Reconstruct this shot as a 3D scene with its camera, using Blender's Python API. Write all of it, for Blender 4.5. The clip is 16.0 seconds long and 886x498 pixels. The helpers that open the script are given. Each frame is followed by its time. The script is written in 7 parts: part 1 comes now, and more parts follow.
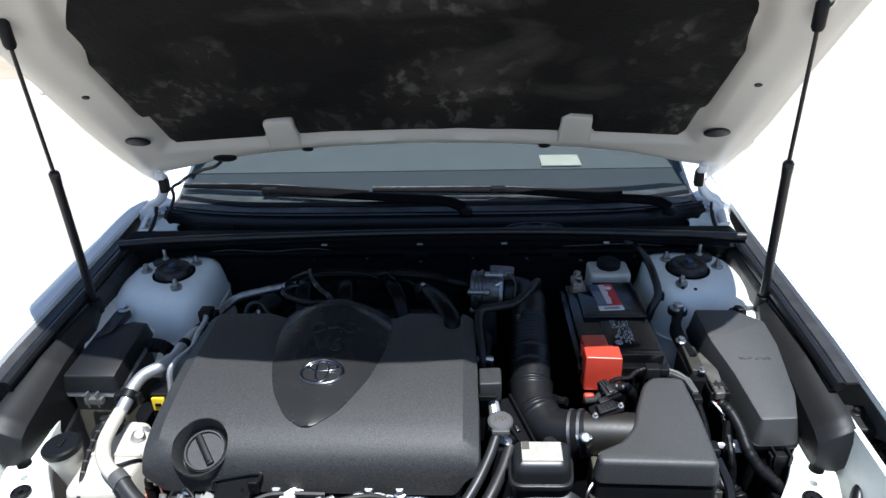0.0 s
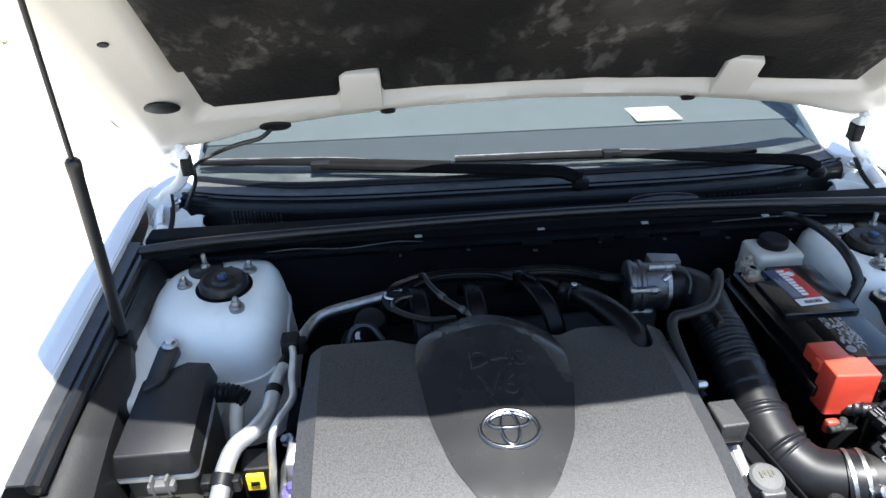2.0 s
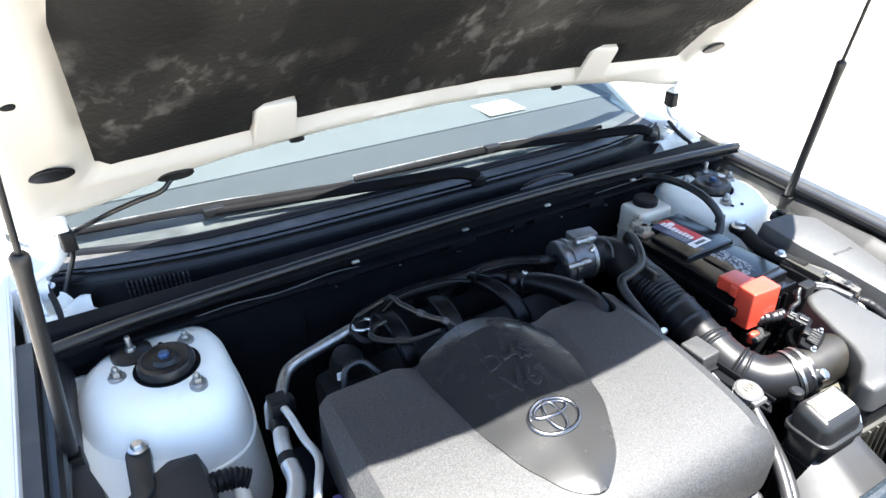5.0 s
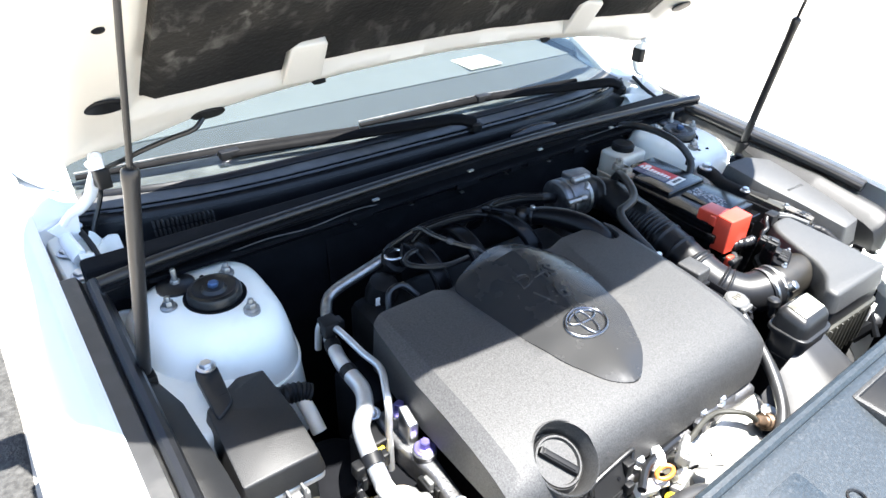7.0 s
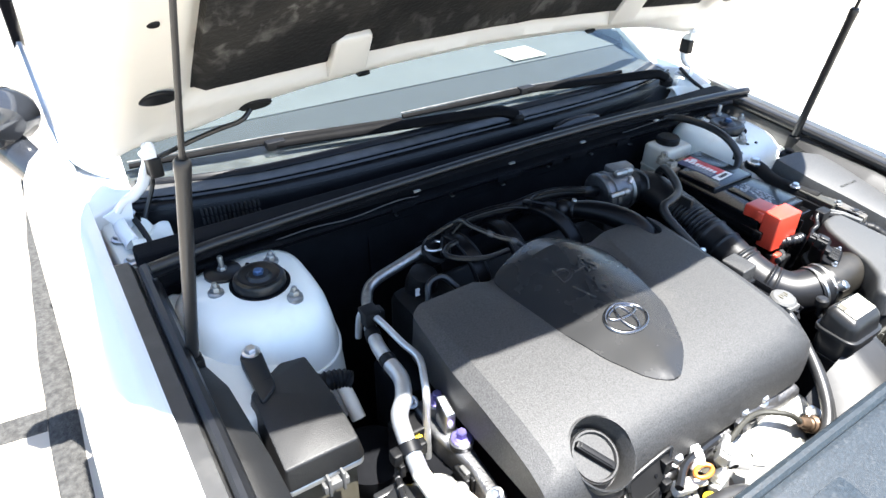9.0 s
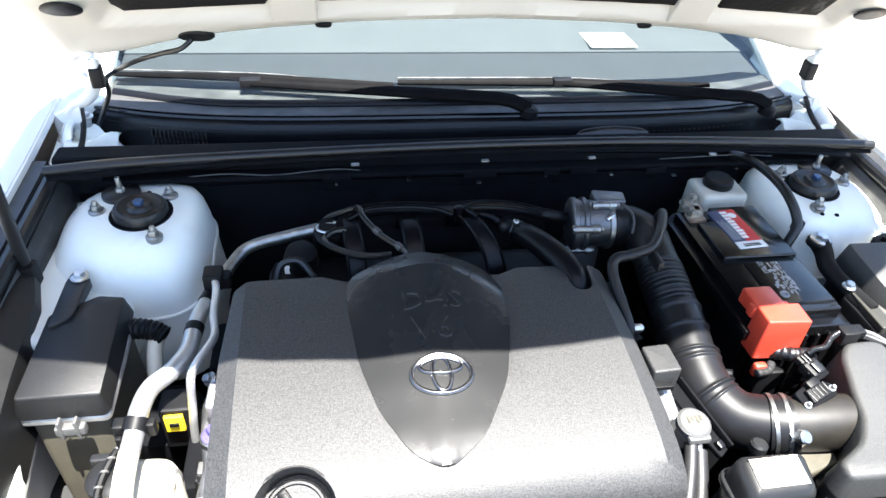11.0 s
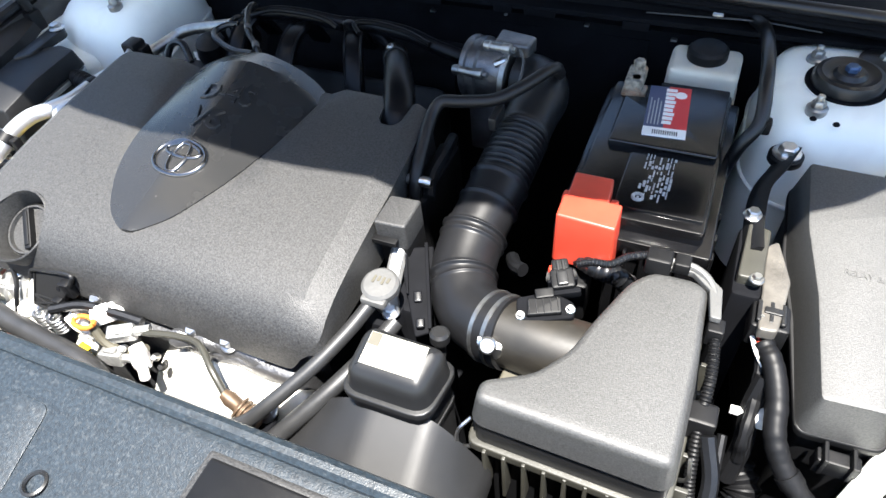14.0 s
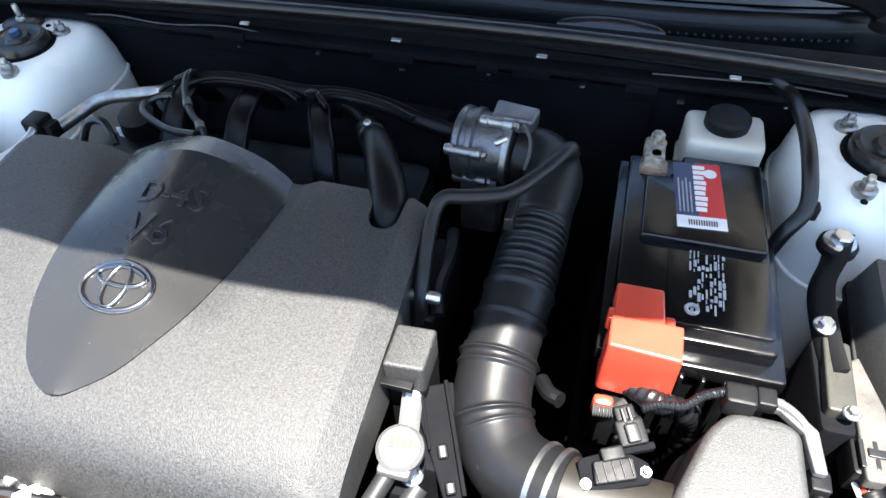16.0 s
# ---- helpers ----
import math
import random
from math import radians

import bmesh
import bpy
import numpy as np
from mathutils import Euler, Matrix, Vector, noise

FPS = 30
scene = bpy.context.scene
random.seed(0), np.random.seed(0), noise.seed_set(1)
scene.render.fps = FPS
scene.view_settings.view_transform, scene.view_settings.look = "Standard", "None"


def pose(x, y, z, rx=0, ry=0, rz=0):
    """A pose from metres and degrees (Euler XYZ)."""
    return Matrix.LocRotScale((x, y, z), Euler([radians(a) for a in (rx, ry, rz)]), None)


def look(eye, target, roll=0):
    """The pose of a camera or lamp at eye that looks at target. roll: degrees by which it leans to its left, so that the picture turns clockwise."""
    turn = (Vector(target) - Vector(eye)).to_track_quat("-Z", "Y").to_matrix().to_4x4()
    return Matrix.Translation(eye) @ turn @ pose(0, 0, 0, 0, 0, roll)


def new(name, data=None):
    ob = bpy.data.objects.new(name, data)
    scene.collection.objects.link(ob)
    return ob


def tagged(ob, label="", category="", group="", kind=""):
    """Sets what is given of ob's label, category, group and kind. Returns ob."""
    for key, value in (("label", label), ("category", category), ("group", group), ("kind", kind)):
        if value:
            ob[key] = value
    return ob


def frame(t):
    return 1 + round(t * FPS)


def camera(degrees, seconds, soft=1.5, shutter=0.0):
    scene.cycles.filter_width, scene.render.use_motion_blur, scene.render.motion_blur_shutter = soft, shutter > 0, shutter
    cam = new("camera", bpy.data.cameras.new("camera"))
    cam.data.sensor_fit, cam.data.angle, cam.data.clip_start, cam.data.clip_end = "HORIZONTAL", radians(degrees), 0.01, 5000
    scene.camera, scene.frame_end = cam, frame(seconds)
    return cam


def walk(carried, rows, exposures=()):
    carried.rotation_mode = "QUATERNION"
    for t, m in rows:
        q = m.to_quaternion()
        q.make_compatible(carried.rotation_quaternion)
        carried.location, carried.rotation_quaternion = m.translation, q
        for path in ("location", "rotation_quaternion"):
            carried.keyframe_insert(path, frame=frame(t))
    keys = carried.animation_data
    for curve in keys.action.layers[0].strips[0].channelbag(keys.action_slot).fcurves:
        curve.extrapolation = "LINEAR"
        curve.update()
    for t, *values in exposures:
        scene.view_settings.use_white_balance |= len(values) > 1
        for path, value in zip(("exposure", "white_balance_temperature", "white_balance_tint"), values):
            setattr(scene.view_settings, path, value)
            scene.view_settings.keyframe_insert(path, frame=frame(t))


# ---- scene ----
cam = camera(69.0, 16.0)
PATH = [
    (0, (0.107, -0.049, 1.65), (0.022, 1.738, 0.756), -1.7),
    (0.5, (-0.111, -0.044, 1.645), (-0.12, 1.759, 0.78), -2.6),
    (1, (-0.272, 0.006, 1.624), (-0.246, 1.761, 0.667), -3.0),
    (1.5, (-0.269, 0.17, 1.595), (-0.274, 1.917, 0.622), -1.0),
    (2, (-0.294, 0.295, 1.567), (-0.135, 2.002, 0.537), -0.8),
    (2.5, (-0.46, 0.312, 1.587), (0.107, 1.939, 0.572), -4.1),
    (3, (-0.472, 0.337, 1.573), (0.22, 1.941, 0.6), -1.1),
    (3.5, (-0.427, 0.357, 1.578), (0.205, 1.967, 0.574), -1.1),
    (3.7, (-0.414, 0.355, 1.574), (0.193, 1.966, 0.557), -1.3),
    (5.8, (-0.746, 0.422, 1.58), (0.309, 1.775, 0.553), 2.2),
    (6, (-0.771, 0.423, 1.576), (0.307, 1.745, 0.532), 3.3),
    (6.5, (-0.793, 0.417, 1.537), (0.214, 1.719, 0.401), 2.4),
    (7, (-0.803, 0.406, 1.559), (0.239, 1.727, 0.477), 2.4),
    (7.5, (-0.818, 0.396, 1.541), (0.153, 1.696, 0.372), 0.6),
    (8, (-0.82, 0.394, 1.558), (0.116, 1.744, 0.418), 1.5),
    (8.5, (-0.812, 0.399, 1.566), (0.122, 1.775, 0.454), 1.1),
    (9, (-0.807, 0.404, 1.565), (0.127, 1.78, 0.455), 1.2),
    (9.5, (-0.791, 0.384, 1.577), (0.188, 1.774, 0.524), 0.7),
    (9.7, (-0.782, 0.379, 1.565), (0.183, 1.738, 0.46), 1.4),
    (11.8, (0.018, 0.32, 1.555), (-0.124, 1.849, 0.274), -0.6),
    (12, (0.037, 0.313, 1.552), (-0.137, 1.831, 0.261), -3.4),
    (12.5, (0.108, 0.335, 1.524), (-0.244, 1.826, 0.237), -4.3),
    (13, (0.288, 0.401, 1.507), (-0.368, 1.665, 0.103), -1.0),
    (13.5, (0.369, 0.41, 1.469), (-0.331, 1.574, 0.002), -5.7),
    (14, (0.433, 0.427, 1.444), (-0.199, 1.622, -0.031), -7.2),
    (14.5, (0.475, 0.444, 1.445), (-0.055, 1.641, -0.067), -10.2),
    (15, (0.399, 0.465, 1.433), (-0.006, 1.718, -0.072), -5.8),
    (15.5, (0.27, 0.502, 1.441), (0.063, 1.809, -0.058), -2.7),
    (15.9, (0.287, 0.556, 1.442), (-0.083, 1.858, -0.031), -4.0),
    (16, (0.274, 0.569, 1.433), (-0.126, 1.856, -0.045), -2.9),
]
walk(cam, [(t, look(eye, target, roll)) for t, eye, target, roll in PATH],
     [(0.0, 0.72, 5700, 10), (0.5, 0.98, 5700, 10), (1.0, 1.32, 5800, 10), (1.5, 1.42, 6000, 10), (2.0, 1.87, 6000, 10), (3.0, 2.62, 6200, 10), (3.5, 2.70, 6200, 10), (6.0, 2.68, 6200, 10), (7.5, 2.60, 6200, 10), (8.5, 2.45, 6200, 10), (9.5, 2.55, 6200, 10), (12.0, 2.63, 6300, 10), (13.0, 2.50, 6300, 10), (14.5, 2.22, 6400, 10), (15.0, 2.12, 6400, 10), (15.5, 2.20, 6400, 10), (16.0, 2.72, 6400, 10)])

# ---- body ----
# ================= light =================
world = bpy.data.worlds.new("sky")
scene.world = world
world.use_nodes = True
_wn = world.node_tree.nodes
_sky = _wn.new("ShaderNodeTexSky")
_sky.sky_type = "NISHITA"
_sky.sun_disc = False
_sky.dust_density = 0.6
_sky.ozone_density = 0.2
SUN_DIR = Vector((0.12, -0.20, 1.0)).normalized()
_sky.sun_elevation = math.asin(SUN_DIR.z)
_sky.sun_rotation = math.atan2(SUN_DIR.x, SUN_DIR.y)
world.node_tree.links.new(_sky.outputs[0], _wn["Background"].inputs[0])
_wn["Background"].inputs[1].default_value = 0.08
sun = new("sun", bpy.data.lights.new("sun", "SUN"))
sun.data.energy = 5.0
sun.data.angle = radians(0.5)
sun.data.color = (1.0, 0.95, 0.87)
sun.matrix_world = look(SUN_DIR * 20, (0, 0, 0))


# ================= materials =================
def mat(name, color, rough=0.5, metal=0.0, var=0.15, vscale=6.0, bump=0.0, bscale=200.0, spec=0.5, coat=0.0,
        emit=None, trans=0.0, sss=0.0, dirt=None, dscale=3.0, damt=0.5, bdist=0.002, ior=1.5):
    m = bpy.data.materials.new(name)
    m.use_nodes = True
    nt = m.node_tree
    p = nt.nodes["Principled BSDF"]
    p.inputs["Roughness"].default_value = rough
    p.inputs["Metallic"].default_value = metal
    p.inputs["IOR"].default_value = ior
    p.inputs["Specular IOR Level"].default_value = spec
    p.inputs["Coat Weight"].default_value = coat
    p.inputs["Transmission Weight"].default_value = trans
    if sss:
        p.inputs["Subsurface Weight"].default_value = sss
        p.inputs["Subsurface Radius"].default_value = (0.01, 0.008, 0.006)
    tc = nt.nodes.new("ShaderNodeTexCoord")

    def noise_tex(scale, detail=4.0):
        n = nt.nodes.new("ShaderNodeTexNoise")
        n.inputs["Scale"].default_value = scale
        n.inputs["Detail"].default_value = detail
        nt.links.new(tc.outputs["Object"], n.inputs["Vector"])
        return n

    c = Vector(color)
    ramp = nt.nodes.new("ShaderNodeValToRGB")
    ramp.color_ramp.elements[0].position, ramp.color_ramp.elements[1].position = 0.3, 0.7
    ramp.color_ramp.elements[0].color = (*(c * (1 - var)), 1)
    ramp.color_ramp.elements[1].color = (*[min(1, v * (1 + var)) for v in c], 1)
    nt.links.new(noise_tex(vscale).outputs["Fac"], ramp.inputs[0])
    out = ramp.outputs[0]
    if dirt:
        mix = nt.nodes.new("ShaderNodeMixRGB")
        mix.inputs[2].default_value = (*dirt, 1)
        r2 = nt.nodes.new("ShaderNodeValToRGB")
        r2.color_ramp.elements[0].position, r2.color_ramp.elements[1].position = 0.54, 0.70
        r2.color_ramp.elements[0].color = (0, 0, 0, 1)
        r2.color_ramp.elements[1].color = (damt, damt, damt, 1)
        nt.links.new(noise_tex(dscale, 8.0).outputs["Fac"], r2.inputs[0])
        nt.links.new(r2.outputs[0], mix.inputs[0])
        nt.links.new(out, mix.inputs[1])
        out = mix.outputs[0]
    nt.links.new(out, p.inputs["Base Color"])
    rr = nt.nodes.new("ShaderNodeMapRange")
    rr.inputs["To Min"].default_value = max(0.02, rough - 0.07)
    rr.inputs["To Max"].default_value = min(1.0, rough + 0.07)
    nt.links.new(noise_tex(vscale * 5).outputs["Fac"], rr.inputs["Value"])
    nt.links.new(rr.outputs[0], p.inputs["Roughness"])
    if bump:
        b = nt.nodes.new("ShaderNodeBump")
        b.inputs["Strength"].default_value = bump
        b.inputs["Distance"].default_value = bdist
        nt.links.new(noise_tex(bscale, 2.0).outputs["Fac"], b.inputs["Height"])
        nt.links.new(b.outputs[0], p.inputs["Normal"])
    if emit:
        p.inputs["Emission Color"].default_value = (*emit[:3], 1)
        p.inputs["Emission Strength"].default_value = emit[3]
    return m


def felt_material():
    """Black felt with soft dusty clouds and crisp pale scuffs inside them."""
    m = mat("hood_insulation_felt", (0.009, 0.0088, 0.0085), 0.95, var=0.4, vscale=5, bump=0.7, bscale=120, bdist=0.003, spec=0.2)
    nt = m.node_tree
    p = nt.nodes["Principled BSDF"]
    tc = nt.nodes["Texture Coordinate"]
    base = p.inputs["Base Color"].links[0].from_socket

    def layer(scale, detail, lo, hi, dist, stretch):
        mp = nt.nodes.new("ShaderNodeMapping")
        mp.inputs["Scale"].default_value = stretch
        nt.links.new(tc.outputs["Object"], mp.inputs["Vector"])
        n = nt.nodes.new("ShaderNodeTexNoise")
        n.inputs["Scale"].default_value, n.inputs["Detail"].default_value, n.inputs["Distortion"].default_value = scale, detail, dist
        nt.links.new(mp.outputs[0], n.inputs["Vector"])
        r = nt.nodes.new("ShaderNodeMapRange")
        r.inputs["From Min"].default_value, r.inputs["From Max"].default_value = lo, hi
        nt.links.new(n.outputs["Fac"], r.inputs["Value"])
        return r.outputs[0]

    def times(a, b):
        x = nt.nodes.new("ShaderNodeMath")
        x.operation = "MULTIPLY"
        nt.links.new(a, x.inputs[0])
        if isinstance(b, float):
            x.inputs[1].default_value = b
        else:
            nt.links.new(b, x.inputs[1])
        return x.outputs[0]

    cloud = layer(3.6, 5.0, 0.52, 0.75, 0.6, (1, 1, 1))
    fleck = layer(24.0, 12.0, 0.52, 0.66, 0.25, (1.3, 0.9, 0.9))
    rub = layer(4.0, 9.0, 0.54, 0.74, 0.9, (0.7, 1.3, 1.3))
    for fac, col in ((times(cloud, 0.42), (0.05, 0.046, 0.039)), (times(rub, 0.5), (0.10, 0.095, 0.085)), (times(times(fleck, cloud), 0.7), (0.2, 0.195, 0.18))):
        mix = nt.nodes.new("ShaderNodeMixRGB")
        nt.links.new(fac, mix.inputs[0])
        nt.links.new(base, mix.inputs[1])
        mix.inputs[2].default_value = (*col, 1)
        base = mix.outputs[0]
    nt.links.new(base, p.inputs["Base Color"])
    return m


M_PAINT = mat("white_paint", (0.8, 0.81, 0.81), 0.18, var=0.03, coat=0.6)
M_PAINT_IN = mat("white_primer_paint", (0.865, 0.885, 0.83), 0.42, var=0.03, vscale=9, dirt=(0.66, 0.64, 0.6), dscale=16, damt=0.3, bump=0.06, bscale=40, bdist=0.002)
# Same white paint, with the ground's warm bounce and dimmer light toned in.
M_HOODIN = mat("hood_bounce_toned_white", (0.575, 0.55, 0.49), 0.36, var=0.04, vscale=4, dirt=(0.47, 0.43, 0.37), dscale=5, damt=0.25)
M_LENS = mat("dark_lamp_plastic", (0.009, 0.012, 0.018), 0.22, var=0.2, vscale=20, spec=0.6)
M_TINT = mat("dark_tinted_glass", (0.008, 0.009, 0.01), 0.04, var=0.05, spec=0.6)
M_MIRROR = mat("dark_gloss_paint", (0.02, 0.022, 0.026), 0.12, var=0.05, coat=0.5)
M_COVER = mat("grained_black_plastic", (0.024, 0.0238, 0.0236), 0.58, var=0.75, vscale=440, bump=0.5, bscale=720, bdist=0.0009, spec=0.7)
M_LID = mat("coarse_grained_lid_plastic", (0.036, 0.036, 0.035), 0.56, var=0.45, vscale=560, bump=0.4, bscale=900, bdist=0.0009, spec=0.8)
M_GUIDE = mat("pale_grey_plastic", (0.085, 0.085, 0.083), 0.5, var=0.1, vscale=50, bump=0.2, bscale=300)
# Dusty cowl plastic, its base lifted to carry the sunlight on the top face.
M_COWLTOP = mat("dusty_sunlit_cowl_plastic", (0.055, 0.054, 0.052), 0.55, var=0.3, vscale=30, dirt=(0.13, 0.126, 0.118), dscale=14, damt=0.5, bump=0.2, bscale=300)
M_RAIL = mat("worn_grey_rail_plastic", (0.03, 0.0302, 0.0308), 0.38, var=0.25, vscale=25, dirt=(0.09, 0.088, 0.082), dscale=20, damt=0.35, bump=0.08, bscale=700, bdist=0.0004, spec=0.6)
M_COVER2 = mat("fine_black_plastic", (0.005, 0.005, 0.0052), 0.5, var=0.5, vscale=500, bump=0.4, bscale=700, bdist=0.0008, spec=0.5)
M_LIP = mat("glossy_black_lip", (0.012, 0.012, 0.014), 0.2, var=0.1)
M_RAD = mat("satin_blue_black_plastic", (0.012, 0.018, 0.024), 0.42, var=0.4, vscale=260, bump=0.5, bscale=600, bdist=0.0008, dirt=(0.066, 0.072, 0.076), dscale=240, damt=0.4)
M_BATT = mat("battery_black_plastic", (0.0042, 0.0042, 0.0047), 0.18, spec=0.55, var=0.2, vscale=30, bump=0.02, bscale=400, bdist=0.0004)
M_DUCT = mat("matt_black_duct_plastic", (0.011, 0.011, 0.0115), 0.5, spec=0.6, var=0.2, vscale=20, bump=0.1, bscale=900, bdist=0.0004)
M_SHELL = mat("smooth_shield_plastic", (0.021, 0.0212, 0.0215), 0.26, var=0.08, vscale=3, bump=0.03, bscale=1200, bdist=0.0003, spec=0.5)
M_SATIN = mat("satin_black_plastic", (0.013, 0.0132, 0.0138), 0.36, var=0.1, vscale=30, bump=0.06, bscale=900, bdist=0.0003, spec=0.42)
M_BLACK = mat("black_plastic", (0.0038, 0.0039, 0.0045), 0.5, spec=0.26, var=0.2, vscale=25, bump=0.1, bscale=600, bdist=0.0005)
M_TRIM = mat("black_trim_plastic", (0.0040, 0.0045, 0.0062), 0.33, spec=0.34, var=0.25, vscale=10, bump=0.05, bscale=500, bdist=0.0004, dirt=(0.0075, 0.0078, 0.009), dscale=6, damt=0.3)
M_RUBBER = mat("black_rubber", (0.0050, 0.0053, 0.0062), 0.36, spec=0.55, var=0.2, vscale=40, bump=0.08, bscale=500, bdist=0.0004)
M_HOSE = mat("intake_hose_rubber", (0.0085, 0.0086, 0.0095), 0.40, var=0.15, vscale=30, bump=0.05, bscale=400, bdist=0.0003, spec=0.36)
M_WIPER = mat("sun_faded_wiper_black", (0.003, 0.003, 0.0034), 0.6, spec=0.06, var=0.4, vscale=40)
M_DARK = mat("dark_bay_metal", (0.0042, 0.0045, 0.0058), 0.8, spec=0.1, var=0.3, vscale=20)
M_STEEL = mat("bright_steel", (0.62, 0.62, 0.62), 0.32, 1.0, var=0.12, vscale=60, bump=0.1, bscale=300)
M_ALU = mat("cast_aluminium", (0.5, 0.5, 0.49), 0.48, 0.85, var=0.2, vscale=35, bump=0.4, bscale=260, dirt=(0.16, 0.13, 0.1), dscale=18, damt=0.5)
M_THROTTLE = mat("dull_cast_metal", (0.17, 0.17, 0.175), 0.4, 0.85, var=0.25, vscale=35, bump=0.4, bscale=260, dirt=(0.05, 0.042, 0.034), dscale=18, damt=0.6)
M_MANIFOLD = mat("matt_manifold_plastic", (0.0024, 0.0026, 0.0036), 0.36, spec=0.2, var=0.25, vscale=60, bump=0.12, bscale=400, bdist=0.0005)
M_OLIVE = mat("olive_grey_plastic", (0.03, 0.029, 0.023), 0.5, var=0.2, vscale=40, bump=0.1, bscale=300)
M_SOOT = mat("dusty_dark_plastic", (0.0125, 0.011, 0.0085), 0.5, var=0.4, vscale=30, dirt=(0.03, 0.024, 0.017), dscale=25, damt=0.35)
# Dusty rubber made pale enough to pass for a streak of sun.
M_SPINE = mat("dusty_rubber_sun_streak", (0.10, 0.10, 0.096), 0.7, var=0.7, vscale=40)
M_GOLD = mat("gold_plastic", (0.42, 0.15, 0.025), 0.4, var=0.1)
M_BOLT = mat("dull_zinc", (0.36, 0.36, 0.35), 0.42, 1.0, var=0.2, vscale=90, bump=0.15, bscale=300)
M_WIRE = mat("dim_grey_wire", (0.06, 0.06, 0.06), 0.5, var=0.2, vscale=50)
# Black hose rubber with its sunlit gloss put into a greyer base.
M_LITHOSE = mat("sunlit_grey_rubber", (0.021, 0.0212, 0.022), 0.42, var=0.25, vscale=40, bump=0.1, bscale=400, bdist=0.0004, spec=0.6)
M_PLATE = mat("plated_steel", (0.14, 0.13, 0.115), 0.45, 0.5, var=0.25, vscale=40, bump=0.2, bscale=200)
M_CHROME = mat("chrome", (0.2, 0.2, 0.21), 0.2, 1.0, var=0.05)
M_PIPE = mat("silver_pipe", (0.6, 0.6, 0.59), 0.4, 0.8, var=0.1, vscale=40)
M_RED = mat("red_plastic", (0.5, 0.05, 0.026), 0.34, var=0.08, vscale=40, spec=0.8)
M_RESERVOIR = mat("translucent_white_plastic", (0.58, 0.55, 0.47), 0.4, var=0.1, vscale=20, sss=0.3)
M_COOLANT = mat("pink_coolant_plastic", (0.62, 0.26, 0.2), 0.35, var=0.12, vscale=15)
M_INSUL = felt_material()
M_CONCRETE = mat("pale_concrete", (0.44, 0.395, 0.33), 0.9, var=0.05, vscale=2.5, bump=0.3, bscale=60, dirt=(0.33, 0.28, 0.22), dscale=1.6, damt=0.35)
M_TAR = mat("asphalt_seam", (0.04, 0.039, 0.037), 0.9, var=0.5, vscale=60, bump=0.8, bscale=140, bdist=0.006)
M_DIRT = mat("dry_dirt", (0.36, 0.3, 0.22), 0.95, var=0.25, vscale=1.2, bump=0.5, bscale=20, bdist=0.03)
M_LEAF = mat("shrub_leaves", (0.09, 0.12, 0.03), 0.6, var=0.4, vscale=8)
M_WALL = mat("pale_house_wall", (0.6, 0.57, 0.52), 0.85, var=0.08, vscale=3)
M_ROOFRED = mat("red_brown_roof", (0.28, 0.1, 0.07), 0.8, var=0.2, vscale=6)
M_YELLOW = mat("yellow_tag", (0.8, 0.58, 0.02), 0.5, var=0.05)
M_LABELW = mat("white_label", (0.78, 0.77, 0.74), 0.5, var=0.03)
M_CREAM = mat("faded_cream_label", (0.36, 0.345, 0.29), 0.6, var=0.12, vscale=60)
M_LABELR = mat("red_label", (0.55, 0.03, 0.03), 0.4, var=0.06)
M_LABELN = mat("navy_label", (0.05, 0.06, 0.12), 0.4, var=0.1)
M_GREYPRINT = mat("grey_print", (0.32, 0.33, 0.34), 0.5, var=0.2, vscale=300)
M_DASH = mat("grey_dashboard", (0.038, 0.041, 0.044), 0.75, spec=0.2, var=0.06, vscale=20)
M_DASHPAD = mat("pale_dash_pad", (0.078, 0.083, 0.085), 0.7, spec=0.2, var=0.06, vscale=20)
M_PURPLE = mat("purple_zinc", (0.2, 0.17, 0.42), 0.35, 0.7, var=0.2, vscale=80)
M_TAN = mat("tan_cast_plastic", (0.085, 0.078, 0.058), 0.5, var=0.2, vscale=20)
M_RUST = mat("dull_brass_sensor", (0.105, 0.07, 0.045), 0.5, 0.5, var=0.35, vscale=80)
M_SHIELD = mat("pale_heat_shield", (0.62, 0.6, 0.54), 0.5, 0.4, var=0.12, vscale=14, bump=0.3, bscale=50, bdist=0.004)
M_CORR = mat("corroded_lead", (0.3, 0.27, 0.22), 0.7, 0.3, var=0.6, vscale=120, bump=0.5, bscale=300, dirt=(0.34, 0.15, 0.05), dscale=40, damt=0.7)
M_TYRE = mat("tyre_rubber", (0.02, 0.02, 0.02), 0.8, var=0.2)

M_GLASS = bpy.data.materials.new("windshield_glass")
M_GLASS.use_nodes = True
_gn = M_GLASS.node_tree.nodes
_gn.remove(_gn["Principled BSDF"])
_clear, _gloss, _mix, _fres = (_gn.new(k) for k in ("ShaderNodeBsdfTransparent", "ShaderNodeBsdfGlossy", "ShaderNodeMixShader", "ShaderNodeLayerWeight"))
_clear.inputs[0].default_value = (0.86, 0.91, 0.9, 1)
_gloss.inputs["Roughness"].default_value = 0.03
_pow, _amt = _gn.new("ShaderNodeMath"), _gn.new("ShaderNodeMath")
_pow.operation, _amt.operation = "POWER", "MULTIPLY_ADD"
_pow.inputs[1].default_value = 4.0
_amt.inputs[1].default_value, _amt.inputs[2].default_value = 0.4, 0.03
_fres.inputs["Blend"].default_value = 0.5
M_GLASS.node_tree.links.new(_fres.outputs["Facing"], _pow.inputs[0])
M_GLASS.node_tree.links.new(_pow.outputs[0], _amt.inputs[0])
